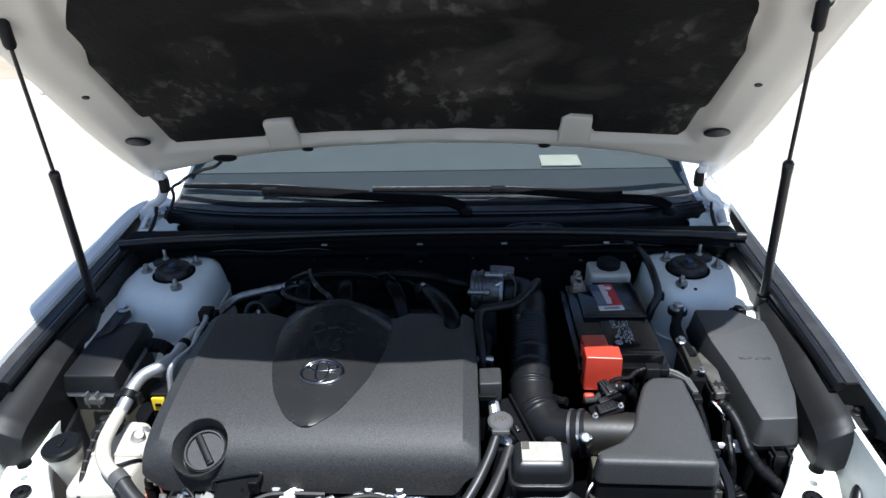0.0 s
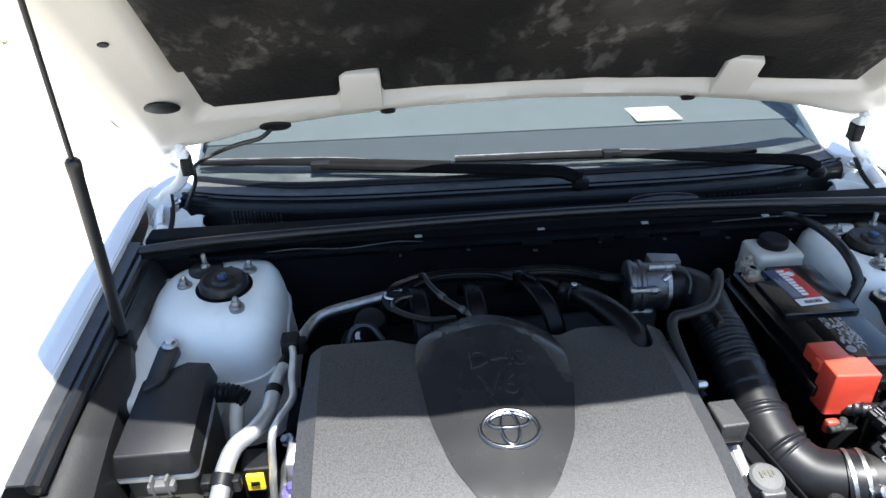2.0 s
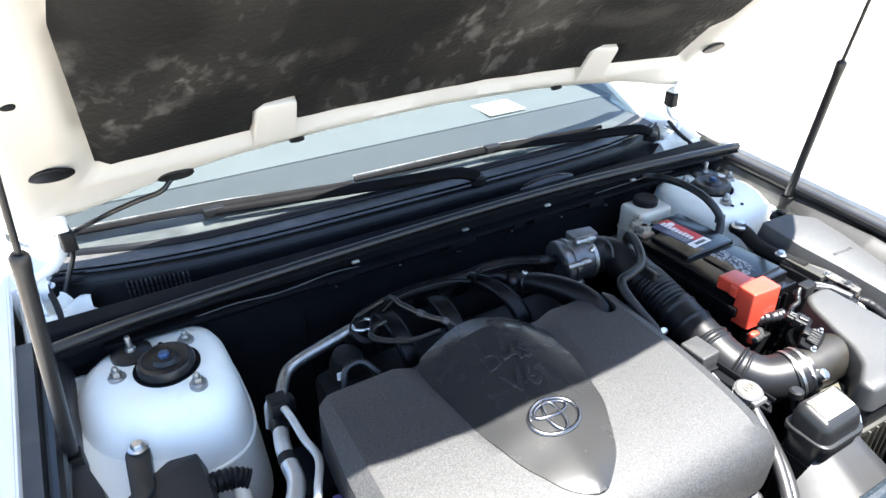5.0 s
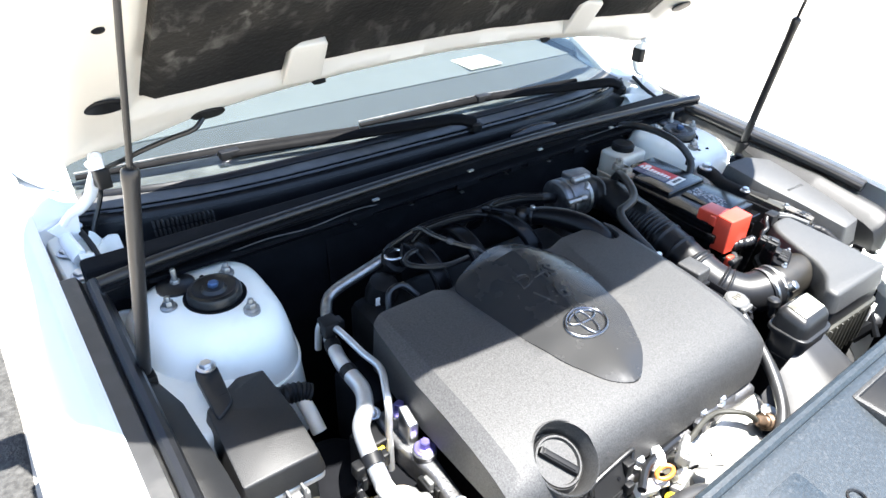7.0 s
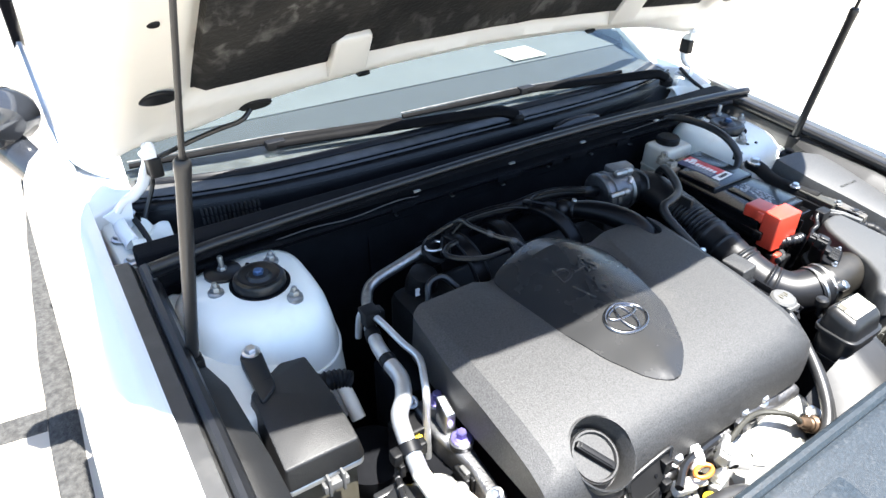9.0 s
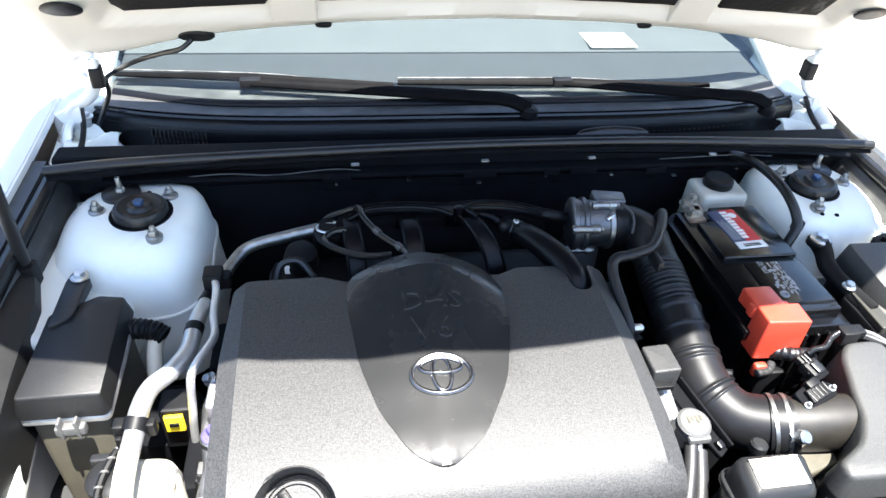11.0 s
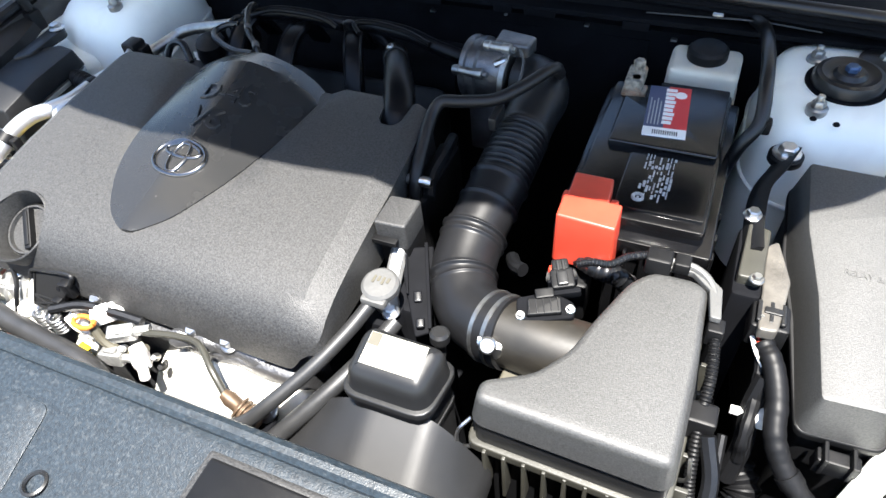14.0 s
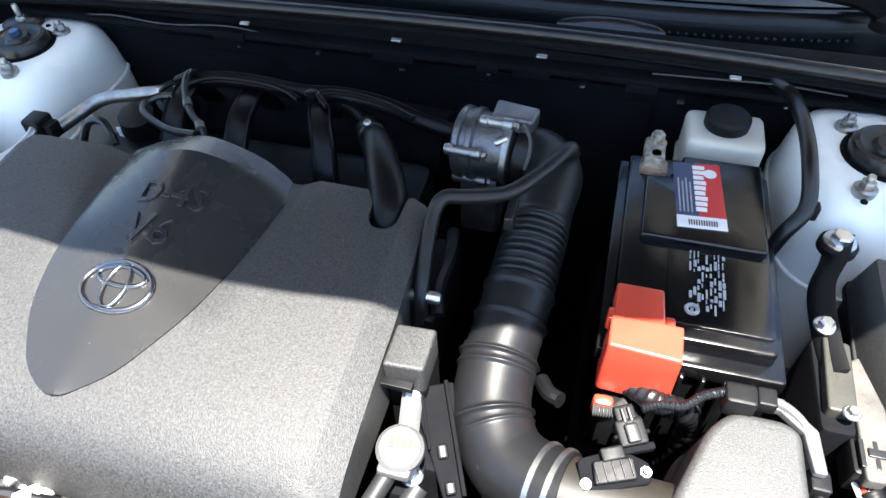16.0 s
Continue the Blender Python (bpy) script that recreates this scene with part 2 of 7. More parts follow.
M_GLASS.node_tree.links.new(_amt.outputs[0], _mix.inputs[0])
M_GLASS.node_tree.links.new(_clear.outputs[0], _mix.inputs[1])
M_GLASS.node_tree.links.new(_gloss.outputs[0], _mix.inputs[2])
M_GLASS.node_tree.links.new(_mix.outputs[0], _gn["Material Output"].inputs[0])


from mathutils.geometry import tessellate_polygon


# ================= mesh helpers =================
def to_mesh(name, verts, faces, material, smooth=35):
    me = bpy.data.meshes.new(name)
    me.from_pydata([tuple(v) for v in verts], [], [tuple(f) for f in faces])
    bm = bmesh.new()
    bm.from_mesh(me)
    bmesh.ops.recalc_face_normals(bm, faces=bm.faces)
    bm.to_mesh(me)
    bm.free()
    if material:
        me.materials.append(material)
    if smooth:
        me.polygons.foreach_set("use_smooth", [True] * len(me.polygons))
        me.set_sharp_from_angle(angle=radians(smooth))
    return me


def geo(*pieces):
    """Join (verts, faces) pieces."""
    vs, fs = [], []
    for v, f in pieces:
        o = len(vs)
        vs += [tuple(a) for a in v]
        fs += [tuple(i + o for i in q) for q in f]
    return vs, fs


def moved(g, m):
    return [tuple(m @ Vector(v)) for v in g[0]], g[1]


def thing(name, at, label, category, group="", kind=""):
    return tagged(place(new(name), at), label, category, group, kind)


def place(ob, at):
    ob.location = at
    return ob


def part(name, g, material, parent=None, label="", smooth=35):
    """One mesh object made in world coordinates, under its thing or part."""
    ob = new(name, to_mesh(name, g[0], g[1], material, smooth))
    if parent is not None:
        ob.parent = parent
        base = parent.matrix_basis if parent.parent is None else Matrix()
        ob.matrix_parent_inverse = base.inverted()
    if label:
        ob["label"] = label
    return ob


def solid(name, g, material, label, category, group="", kind="", smooth=35):
    return tagged(part(name, g, material, None, "", smooth), label, category, group, kind)


def round_poly(pts, r, n=4):
    """Round the corners of a closed 2D outline."""
    out, k = [], len(pts)
    for i in range(k):
        a, b, c = (Vector(pts[(i + j) % k]) for j in (-1, 0, 1))
        u, v = a - b, c - b
        d = min(r, u.length * 0.45, v.length * 0.45)
        p, q = b + u.normalized() * d, b + v.normalized() * d
        for j in range(n + 1):
            t = j / n
            out.append(tuple(p * (1 - t) ** 2 + b * 2 * t * (1 - t) + q * t ** 2))
    return out


def inset(pts, d):
    k, out = len(pts), []
    area = sum(pts[i][0] * pts[(i + 1) % k][1] - pts[(i + 1) % k][0] * pts[i][1] for i in range(k))
    s = 1 if area > 0 else -1
    for i in range(k):
        a, b, c = (Vector(pts[(i + j) % k]) for j in (-1, 0, 1))
        n1 = Vector((-(b - a).y, (b - a).x))
        n2 = Vector((-(c - b).y, (c - b).x))
        n = (n1.normalized() if n1.length > 1e-9 else n2.normalized()) + (n2.normalized() if n2.length > 1e-9 else n1.normalized())
        n = n.normalized() if n.length > 1e-9 else Vector((0, 0))
        out.append(tuple(b + n * d * s))
    return out


def prism(poly, z0, z1, r=0.01, bevel=0.006, flare=0.0, n=4, steps=3):
    """A block on a 2D outline with rounded corners and top edge; z1 may be a function of x, y; flare widens the foot."""
    top = z1 if callable(z1) else (lambda x, y: z1)
    low = z0 if callable(z0) else (lambda x, y: z0)
    o = round_poly(poly, r, n) if r else [tuple(p) for p in poly]
    rings = [[(x, y, low(x, y)) for x, y in inset(o, -flare)]]
    for j in range(steps + 1):
        a = j / steps * math.pi / 2
        rings.append([(x, y, top(x, y) - bevel * (1 - math.sin(a))) for x, y in inset(o, bevel * (1 - math.cos(a)))])
    k = len(o)
    vs = [v for ring in rings for v in ring]
    fs = [(a * k + i, a * k + (i + 1) % k, (a + 1) * k + (i + 1) % k, (a + 1) * k + i) for a in range(len(rings) - 1) for i in range(k)]
    last = (len(rings) - 1) * k
    if k < 9:
        fs += [tuple(range(k))[::-1], tuple(range(last, last + k))]
    else:
        for base in (0, last):
            fs += [tuple(base + i for i in tri) for tri in tessellate_polygon([[Vector((v[0], v[1], 0)) for v in vs[base:base + k]]])]
    return vs, fs


def box(x0, x1, y0, y1, z0, z1, bevel=0.003, r=None):
    r = min(bevel * 1.2, abs(x1 - x0) / 2.2, abs(y1 - y0) / 2.2) if r is None else r
    return prism([(x0, y0), (x1, y0), (x1, y1), (x0, y1)], z0, z1, r, min(bevel, abs(z1 - z0) / 2.2), n=2, steps=2)


def spline(pts, n=8):
    """Points along a smooth curve through pts."""
    p = [Vector(a) for a in pts]
    p = [p[0] * 2 - p[1]] + p + [p[-1] * 2 - p[-2]]
    out = []
    for i in range(1, len(p) - 2):
        for j in range(n):
            t = j / n
            out.append(0.5 * (2 * p[i] + (p[i + 1] - p[i - 1]) * t + (2 * p[i - 1] - 5 * p[i] + 4 * p[i + 1] - p[i + 2]) * t * t
                              + (3 * p[i] - p[i - 1] - 3 * p[i + 1] + p[i + 2]) * t ** 3))
    out.append(p[-2])
    return out


def tube(pts, radius, seg=12, n=8, smooth=True, flat=1.0, caps=True):
    """A round bar along a smooth line; radius a number or a function of 0..1."""
    c = spline(pts, n) if smooth else [Vector(a) for a in pts]
    rad = radius if callable(radius) else (lambda t: radius)
    vs, fs, up = [], [], None
    m = len(c)
    for i, q in enumerate(c):
        d = (c[min(i + 1, m - 1)] - c[max(i - 1, 0)]).normalized()
        if up is None:
            up = d.orthogonal().normalized()
        up = (up - d * up.dot(d)).normalized()
        side = d.cross(up)
        for k in range(seg):
            a = 2 * math.pi * k / seg
            vs.append(q + (up * math.cos(a) + side * math.sin(a) * flat) * rad(i / (m - 1)))
    for i in range(m - 1):
        for k in range(seg):
            fs.append((i * seg + k, i * seg + (k + 1) % seg, (i + 1) * seg + (k + 1) % seg, (i + 1) * seg + k))
    if caps:
        fs += [tuple(range(seg))[::-1], tuple(range((m - 1) * seg, m * seg))]
    return vs, fs


def lathe(profile, at=(0, 0, 0), axis=(0, 0, 1), seg=24, caps=True):
    """Turn a profile of (radius, height) round an axis."""
    m = Matrix.Translation(at) @ Vector((0, 0, 1)).rotation_difference(Vector(axis)).to_matrix().to_4x4()
    vs, fs = [], []
    for r, h in profile:
        for k in range(seg):
            a = 2 * math.pi * k / seg
            vs.append(m @ Vector((r * math.cos(a), r * math.sin(a), h)))
    for i in range(len(profile) - 1):
        for k in range(seg):
            fs.append((i * seg + k, i * seg + (k + 1) % seg, (i + 1) * seg + (k + 1) % seg, (i + 1) * seg + k))
    if caps:
        fs += [tuple(range(seg))[::-1], tuple(range((len(profile) - 1) * seg, len(profile) * seg))]
    return vs, fs


def disc(at, r, h, axis=(0, 0, 1), b=0.002, seg=24):
    return lathe([(r, 0), (r, h - b), (r - b, h)], at, axis, seg)


def bolt(at, r=0.007, axis=(0, 0, 1), h=0.008):
    return geo(lathe([(r * 1.5, 0), (r * 1.5, 0.002), (r * 1.3, 0.003)], at, axis, 16), lathe([(r, 0.002), (r, h), (r * 0.8, h + 0.0015)], at, axis, 6))


def stud(at, h=0.03):
    return geo(lathe([(0.0125, -0.006), (0.0125, 0.002), (0.0098, 0.004)], at, seg=16), lathe([(0.0082, 0.002), (0.0082, 0.010), (0.0068, 0.012)], at, seg=6),
               lathe([(0.0046, 0.010), (0.0046, h), (0.0036, h + 0.002)], at, seg=12))


def sheet(fn, nu, nv, thick=None):
    """A grid surface fn(u, v) with u, v in 0..1; thick: a vector that gives it depth."""
    vs = [Vector(fn(i / nu, j / nv)) for j in range(nv + 1) for i in range(nu + 1)]
    w = nu + 1
    fs = [(j * w + i, j * w + i + 1, (j + 1) * w + i + 1, (j + 1) * w + i) for j in range(nv) for i in range(nu)]
    if thick is not None:
        k = len(vs)
        vs += [v + Vector(thick) for v in vs]
        fs += [tuple(k + a for a in f[::-1]) for f in fs]
        rim = [i for i in range(w)] + [j * w + nu for j in range(1, nv + 1)] + [nv * w + i for i in range(nu - 1, -1, -1)] + [j * w for j in range(nv - 1, 0, -1)]
        fs += [(a, b, b + k, a + k) for a, b in zip(rim, rim[1:] + rim[:1])]
    return vs, fs


def lerp(x, table):
    for (a, p), (b, q) in zip(table, table[1:]):
        if x <= b:
            t = max(0.0, (x - a) / (b - a))
            return p + (q - p) * t
    return table[-1][1]


def cut(g, *cutters):
    """Take the cutters' volume out of a closed mesh."""
    ob = new("blank", to_mesh("blank", g[0], g[1], None, 0))
    tools = []
    for c in cutters:
        t = new("blank", to_mesh("blank", c[0], c[1], None, 0))
        mod = ob.modifiers.new("cut", "BOOLEAN")
        mod.operation, mod.object, mod.solver = "DIFFERENCE", t, "EXACT"
        tools.append(t)
    bpy.context.view_layer.update()
    ev = ob.evaluated_get(bpy.context.evaluated_depsgraph_get())
    me = bpy.data.meshes.new_from_object(ev)
    res = [tuple(v.co) for v in me.vertices], [tuple(p.vertices) for p in me.polygons]
    for t in (ob, *tools):
        bpy.data.objects.remove(t)
    bpy.data.meshes.remove(me)
    return res


def letters(body, size, m, depth=0.001, bevel=0.0):
    """Built-in font text as a mesh, in the pose m."""
    cu = bpy.data.curves.new("text", "FONT")
    cu.body, cu.size, cu.extrude, cu.align_x, cu.align_y = body, size, depth, "CENTER", "CENTER"
    cu.resolution_u, cu.bevel_depth = 2, bevel
    ob = new("blank", cu)
    bpy.context.view_layer.update()
    me = bpy.data.meshes.new_from_object(ob.evaluated_get(bpy.context.evaluated_depsgraph_get()))
    res = [tuple(m @ v.co) for v in me.vertices], [tuple(p.vertices) for p in me.polygons]
    bpy.data.objects.remove(ob)
    return res


# ================= ground and distance =================
def ground_height(x, y):
    fall = 0.11 * max(0.0, min(y - 11.5, 20.0)) * max(0.0, min(1.0, (-3 - x) / 2))
    return -fall + 0.02 * noise.noise((x * 0.3, y * 0.3, 0)) * min(1, max(0, math.hypot(x, y) - 6) / 6)


def grid_line(reach):
    core = [i * 0.5 for i in range(-48, 49)]
    return [-reach, -600, -150, -60] + core + [60, 150, 600, reach]


gx = gy = grid_line(3000)
gv = [(x, y, ground_height(x, y)) for y in gy for x in gx]
gw = len(gx)
gf = [(j * gw + i, j * gw + i + 1, (j + 1) * gw + i + 1, (j + 1) * gw + i) for j in range(len(gy) - 1) for i in range(gw - 1)]
solid("ground", (gv, gf), M_CONCRETE, "pale sunlit concrete yard with dusty stains", "ground", kind="structure")


def seam(pts, w0, w1):
    """A dark filled joint in the paving, slightly proud, with ragged edges."""
    c = spline([(x, y, 0) for x, y in pts], 10)
    vs, fs = [], []
    for i, q in enumerate(c):
        d = (c[min(i + 1, len(c) - 1)] - c[max(i - 1, 0)]).normalized()
        s = Vector((-d.y, d.x, 0))
        w = w0 + (w1 - w0) * i / (len(c) - 1)
        a = w * (0.5 + 0.12 * noise.noise((q.x * 3, q.y * 3, 1)))
        b = w * (0.5 + 0.12 * noise.noise((q.x * 3, q.y * 3, 7)))
        vs += [q + s * a + Vector((0, 0, 0.0)), q + s * (a - 0.01) + Vector((0, 0, 0.006)), q - s * (b - 0.01) + Vector((0, 0, 0.006)), q - s * b]
    for i in range(len(c) - 1):
        for k in range(3):
            fs.append((i * 4 + k, i * 4 + k + 1, i * 4 + k + 5, i * 4 + k + 4))
    return vs, fs


solid("paving_seam", seam([(-1.05, -1.5), (-1.035, 1.2), (-1.015, 2.0), (-0.985, 2.8), (-0.945, 3.5), (-0.92, 4.0), (-0.9, 5.5)], 0.085, 0.085), M_TAR, "dark gravelly tar seam between paving slabs", "paving seam", "paving seams", "structure")
solid("paving_seam", seam([(-1.05, 2.2), (-1.15, 2.21), (-1.3, 2.22), (-1.5, 2.23)], 0.10, 0.10), M_TAR, "dark gravelly tar seam crossing the paving", "paving seam", "paving seams", "structure")

solid("dirt_bank", sheet(lambda u, v: (-17 + 13.6 * u, 8.7 + 0.9 * math.sin(u * 5) * (1 - v) + 2.6 * v, -0.01 + 0.10 * math.sin(math.pi * v) ** 2 + 0.012 * noise.noise((u * 30, v * 9, 3))), 60, 20, (0, 0, -0.6)), M_DIRT,
      "dry dirt strip at the edge of the concrete yard", "dirt bank", kind="structure")
solid("kerb", prism([(-11.5, 9.75), (-6.35, 10.12), (-6.37, 10.38), (-11.5, 10.0)], -0.1, 0.2, 0.03, 0.02), M_CONCRETE, "low pale concrete kerb beyond the yard", "kerb", "kerbs", "structure")
solid("kerb", prism([(-5.4, 10.35), (-3.3, 9.75), (-3.3, 9.87), (-5.4, 10.47)], -0.1, 0.10, 0.02, 0.02), M_CONCRETE, "thin pale concrete kerb beyond the yard", "kerb", "kerbs", "structure")
pole = thing("leaning_post", (-5.5, 10.32, 0.0), "pale leaning wooden post at the yard's edge", "post")
part("shaft", tube([(-5.48, 10.32, -0.1), (-5.5, 10.33, 0.8), (-5.54, 10.34, 2.6)], 0.07, 10, 4), M_WALL, pole)
part("stay_post", tube([(-5.33, 10.45, -0.1), (-5.4, 10.45, 1.2), (-5.46, 10.4, 2.2)], 0.05, 8, 4), M_DIRT, pole)


def shrub(at, size, count, seed):
    rnd = random.Random(seed)
    root = thing("shrub", at, "small green roadside shrub on dry dirt", "shrub", "shrubs")
    stems, vs, fs = [], [], []
    for i in range(7):
        a = rnd.uniform(0, 6.28)
        tip = Vector((math.cos(a) * size * 0.5, math.sin(a) * size * 0.5, size * rnd.uniform(0.3, 0.6)))
        stems.append(tube([at, Vector(at) + tip * 0.5 + Vector((0, 0, 0.1 * size)), Vector(at) + tip], lambda t: 0.012 * size * (1.2 - t), 5, 3))
    for i in range(count):
        a, r = rnd.uniform(0, 6.28), size * math.sqrt(rnd.random()) * 0.6
        p = Vector(at) + Vector((math.cos(a) * r, math.sin(a) * r, rnd.uniform(0.03, 0.55) * size * (1.1 - 0.8 * r / size)))
        d1 = Vector((rnd.gauss(0, 1), rnd.gauss(0, 1), rnd.gauss(0, 1))).normalized() * 0.09 * size
        d2 = d1.orthogonal().normalized() * 0.04 * size
        o = len(vs)
        vs += [p - d1, p + d2, p + d1, p - d2]
        fs.append((o, o + 1, o + 2, o + 3))
    part("stems", geo(*stems), M_DIRT, root)
    part("foliage", (vs, fs), M_LEAF, root, smooth=0)


for i, (x, y, s) in enumerate([(-6.15, 10.75, 0.55), (-6.5, 10.9, 0.4), (-5.75, 11.2, 0.35), (-4.6, 11.4, 0.45), (-4.1, 11.3, 0.4), (-5.2, 11.6, 0.4), (-20.0, 31.5, 2.6), (-16.5, 33, 2.8), (-12.5, 32, 2.4), (-9.5, 31, 2.6), (-24, 33, 2.4)]):
    shrub((x, y, -0.02 if y < 12 else ground_height(x, y) - 0.1), s, 320, i)
solid("brown_wall", box(-18.6, -11.0, 29.0, 29.3, -3.0, -1.62, 0.03), M_ROOFRED, "low red-brown wall down the slope", "wall", kind="structure")
for i, (x, y, s) in enumerate([(-4.55, 7.5, 0.26), (-4.3, 7.52, 0.2), (-4.8, 7.46, 0.18)]):
    rnd = random.Random(40 + i)
    vs, fs = [], []
    for k in range(110):
        a, r = rnd.uniform(0, 6.28), s * 0.7 * rnd.random()
        p = Vector((x + math.cos(a) * r * 1.3, y + math.sin(a) * r * 0.7, -0.005))
        tip = p + Vector((rnd.gauss(0, 0.04), rnd.gauss(0, 0.04), rnd.uniform(0.02, 0.07)))
        o = len(vs)
        vs += [p - Vector((0.006, 0, 0)), p + Vector((0.006, 0, 0)), tip]
        fs.append((o, o + 1, o + 2))
    solid("weed_patch", (vs, fs), M_LEAF, "low green weeds growing through the concrete", "weeds", "weed patches", "stuff", smooth=0)

house = thing("far_house", (-22, 40, -2.4), "pale single-storey house far beyond the yard", "house")
part("wall", box(-34, -16, 38, 46, -2.6, 1.2, 0.05), M_WALL, house)
part("roof", prism([(-34.6, 37.4), (-15.4, 37.4), (-15.4, 46.6), (-34.6, 46.6)], 1.2, lambda x, y: 1.5 + 1.1 * (1 - abs(y - 42) / 4.6), 0, 0.05), M_WALL, house)
for wx in (-31, -26, -20):
    part("window", box(wx, wx + 1.6, 37.93, 38.05, -1.0, 0.2, 0.02), M_DASH, house)
solid("far_wall", box(6, 40, 19.5, 19.75, 0, 1.1, 0.03), M_WALL, "low pale boundary wall beyond the yard", "wall", kind="structure")

# ================= the car =================
car = thing("car", (0, 2.2, 0), "white sedan with its hood propped open on gas struts", "car")
FEND_Z = [(0.45, 0.86), (0.7, 0.925), (0.95, 0.955), (1.35, 0.985), (1.65, 1.02), (2.2, 1.04), (3.6, 1.06)]


def fender(s):
    """Front wing: a flat inner lip, a rounded shoulder and the outer side."""
    def fn(u, v):
        y = 0.42 + 1.36 * v
        z = lerp(y, FEND_Z)
        w = 0.882 - 0.10 * max(0, (0.9 - y) / 0.5) ** 2
        prof = [(0.776, -0.012), (0.778, 0.0), (0.80, 0.004), (0.835, -0.004), (0.868, -0.025), (0.894, -0.06), (0.91, -0.11), (0.918, -0.2), (0.92, -0.35), (0.915, -0.52), (0.90, -0.72)]
        k = u * (len(prof) - 1)
        i = min(int(k), len(prof) - 2)
        t = k - i
        px, pz = (prof[i][0] + (prof[i + 1][0] - prof[i][0]) * t, prof[i][1] + (prof[i + 1][1] - prof[i][1]) * t)
        px = 0.776 + (px - 0.776) * (w - 0.776) / (0.92 - 0.776)
        return s * px, y, z + pz
    return sheet(fn, 40, 48, (-0.003 * s, 0, -0.003))


for s in (-1, 1):
    part("front_fender", fender(s), M_PAINT, car)

# rest of the body shell behind the wings
for s in (-1, 1):
    def side(u, v, s=s):
        y = 1.784 + 2.7 * v
        zt = lerp(y, FEND_Z)
        z = zt - (zt - 0.22) * u
        return s * lerp(u, [(0, 0.79), (0.05, 0.808), (0.12, 0.834), (0.25, 0.862), (0.5, 0.88), (1, 0.86)]), y, z
    part("door_side", sheet(side, 16, 24, (-0.02 * s, 0, 0)), M_PAINT, car)


def glass_pt(u, v):
    """Windshield surface: u across, v up."""
    x = -0.70 + 1.4 * u
    e = (x / 0.7) ** 2
    return x * (1 - 0.06 * v), 1.495 + 0.10 * e * e + v * (0.87 - 0.05 * e), 1.010 + v * 0.42 - 0.012 * e


glass = part("windshield", sheet(glass_pt, 24, 12, (0, 0.002, -0.005)), M_GLASS, car, "clear tinted windshield")
glass.visible_shadow = False
for s in (-1, 1):
    def pillar(u, v, s=s):
        g = glass_pt(0.0 if s < 0 else 1.0, v)
        a = Vector((g[0], g[1] - 0.004, g[2] + 0.004))
        b = Vector((s * (0.785 - 0.02 * v), 1.74 + 0.72 * v, 1.03 + 0.39 * v))
        return a.lerp(b, u) + Vector((s * 0.02, -0.02, 0.012)) * math.sin(u * math.pi)
    part("windshield_pillar", sheet(pillar, 8, 12, (0, 0.012, -0.012)), M_PAINT, car)
    part("wing_corner", prism([(s * 0.70, 1.545), (s * 0.779, 1.50), (s * 0.79, 1.80), (s * 0.70, 1.70)], 0.93, lambda x, y: lerp(y, FEND_Z) - 0.008, 0.006, 0.004), M_PAINT, car)
part("roof", sheet(lambda u, v: (-0.765 + 1.53 * u, 2.38 + 1.5 * v, 1.455 - 0.03 * (2 * u - 1) ** 2 - 0.05 * v * v), 16, 12, (0, 0, -0.03)), M_PAINT, car)
part("cabin_tail", sheet(lambda u, v: ((-0.765 + 1.53 * u) * (1 + 0.06 * v), 3.88 + 0.62 * v, 1.375 - 0.33 * v), 12, 8, (0, 0, -0.03)), M_GLASS, car)
for s in (-1, 1):
    part("side_window", sheet(lambda u, v, s=s: (s * (0.785 - 0.02 * v), 1.76 + 0.70 * v + (2.7 - 1.3 * v) * u, 1.03 + 0.39 * v), 12, 6, (-0.006 * s, 0, 0)), M_TINT, car)
part("tail_panel", box(-0.85, 0.85, 4.45, 4.49, 0.3, 1.05, 0.01), M_PAINT, car)
part("floor_pan", box(-0.84, 0.84, 0.3, 4.46, 0.2, 0.26, 0.02), M_DARK, car)
for s in (-1, 1):
    for wy in (0.95, 3.75):
        wheel = part("wheel", lathe([(0.2, -0.1), (0.3, -0.11), (0.328, -0.09), (0.33, 0.09), (0.3, 0.11), (0.2, 0.1)], (s * 0.755, wy, 0.33), (s, 0, 0), 32), M_TYRE, car)
        part("rim", lathe([(0.05, 0.05), (0.18, 0.06), (0.205, 0.1), (0.21, -0.06)], (s * 0.755, wy, 0.33), (s, 0, 0), 24), M_ALU, wheel)

# door mirrors
for s in (-1, 1):
    mir = part("door_mirror", lathe([(0.02, -0.075), (0.07, -0.068), (0.088, -0.03), (0.088, 0.02), (0.06, 0.07), (0.01, 0.09)], (0, 0, 0), (0, -1, 0), 24), M_MIRROR, car, "dark gloss door mirror on its foot")
    for v in mir.data.vertices:
        v.co = Vector((s * 0.892 + v.co.x * 1.1, 1.93 + v.co.y * 0.75, 1.044 + v.co.z * 0.72))
    part("mirror_arm", tube([(s * 0.878, 1.92, 1.000), (s * 0.855, 1.88, 0.975), (s * 0.83, 1.82, 0.952), (s * 0.808, 1.77, 0.942)], lambda t: 0.040 - 0.008 * t, 12, 5, flat=0.6), M_MIRROR, mir)

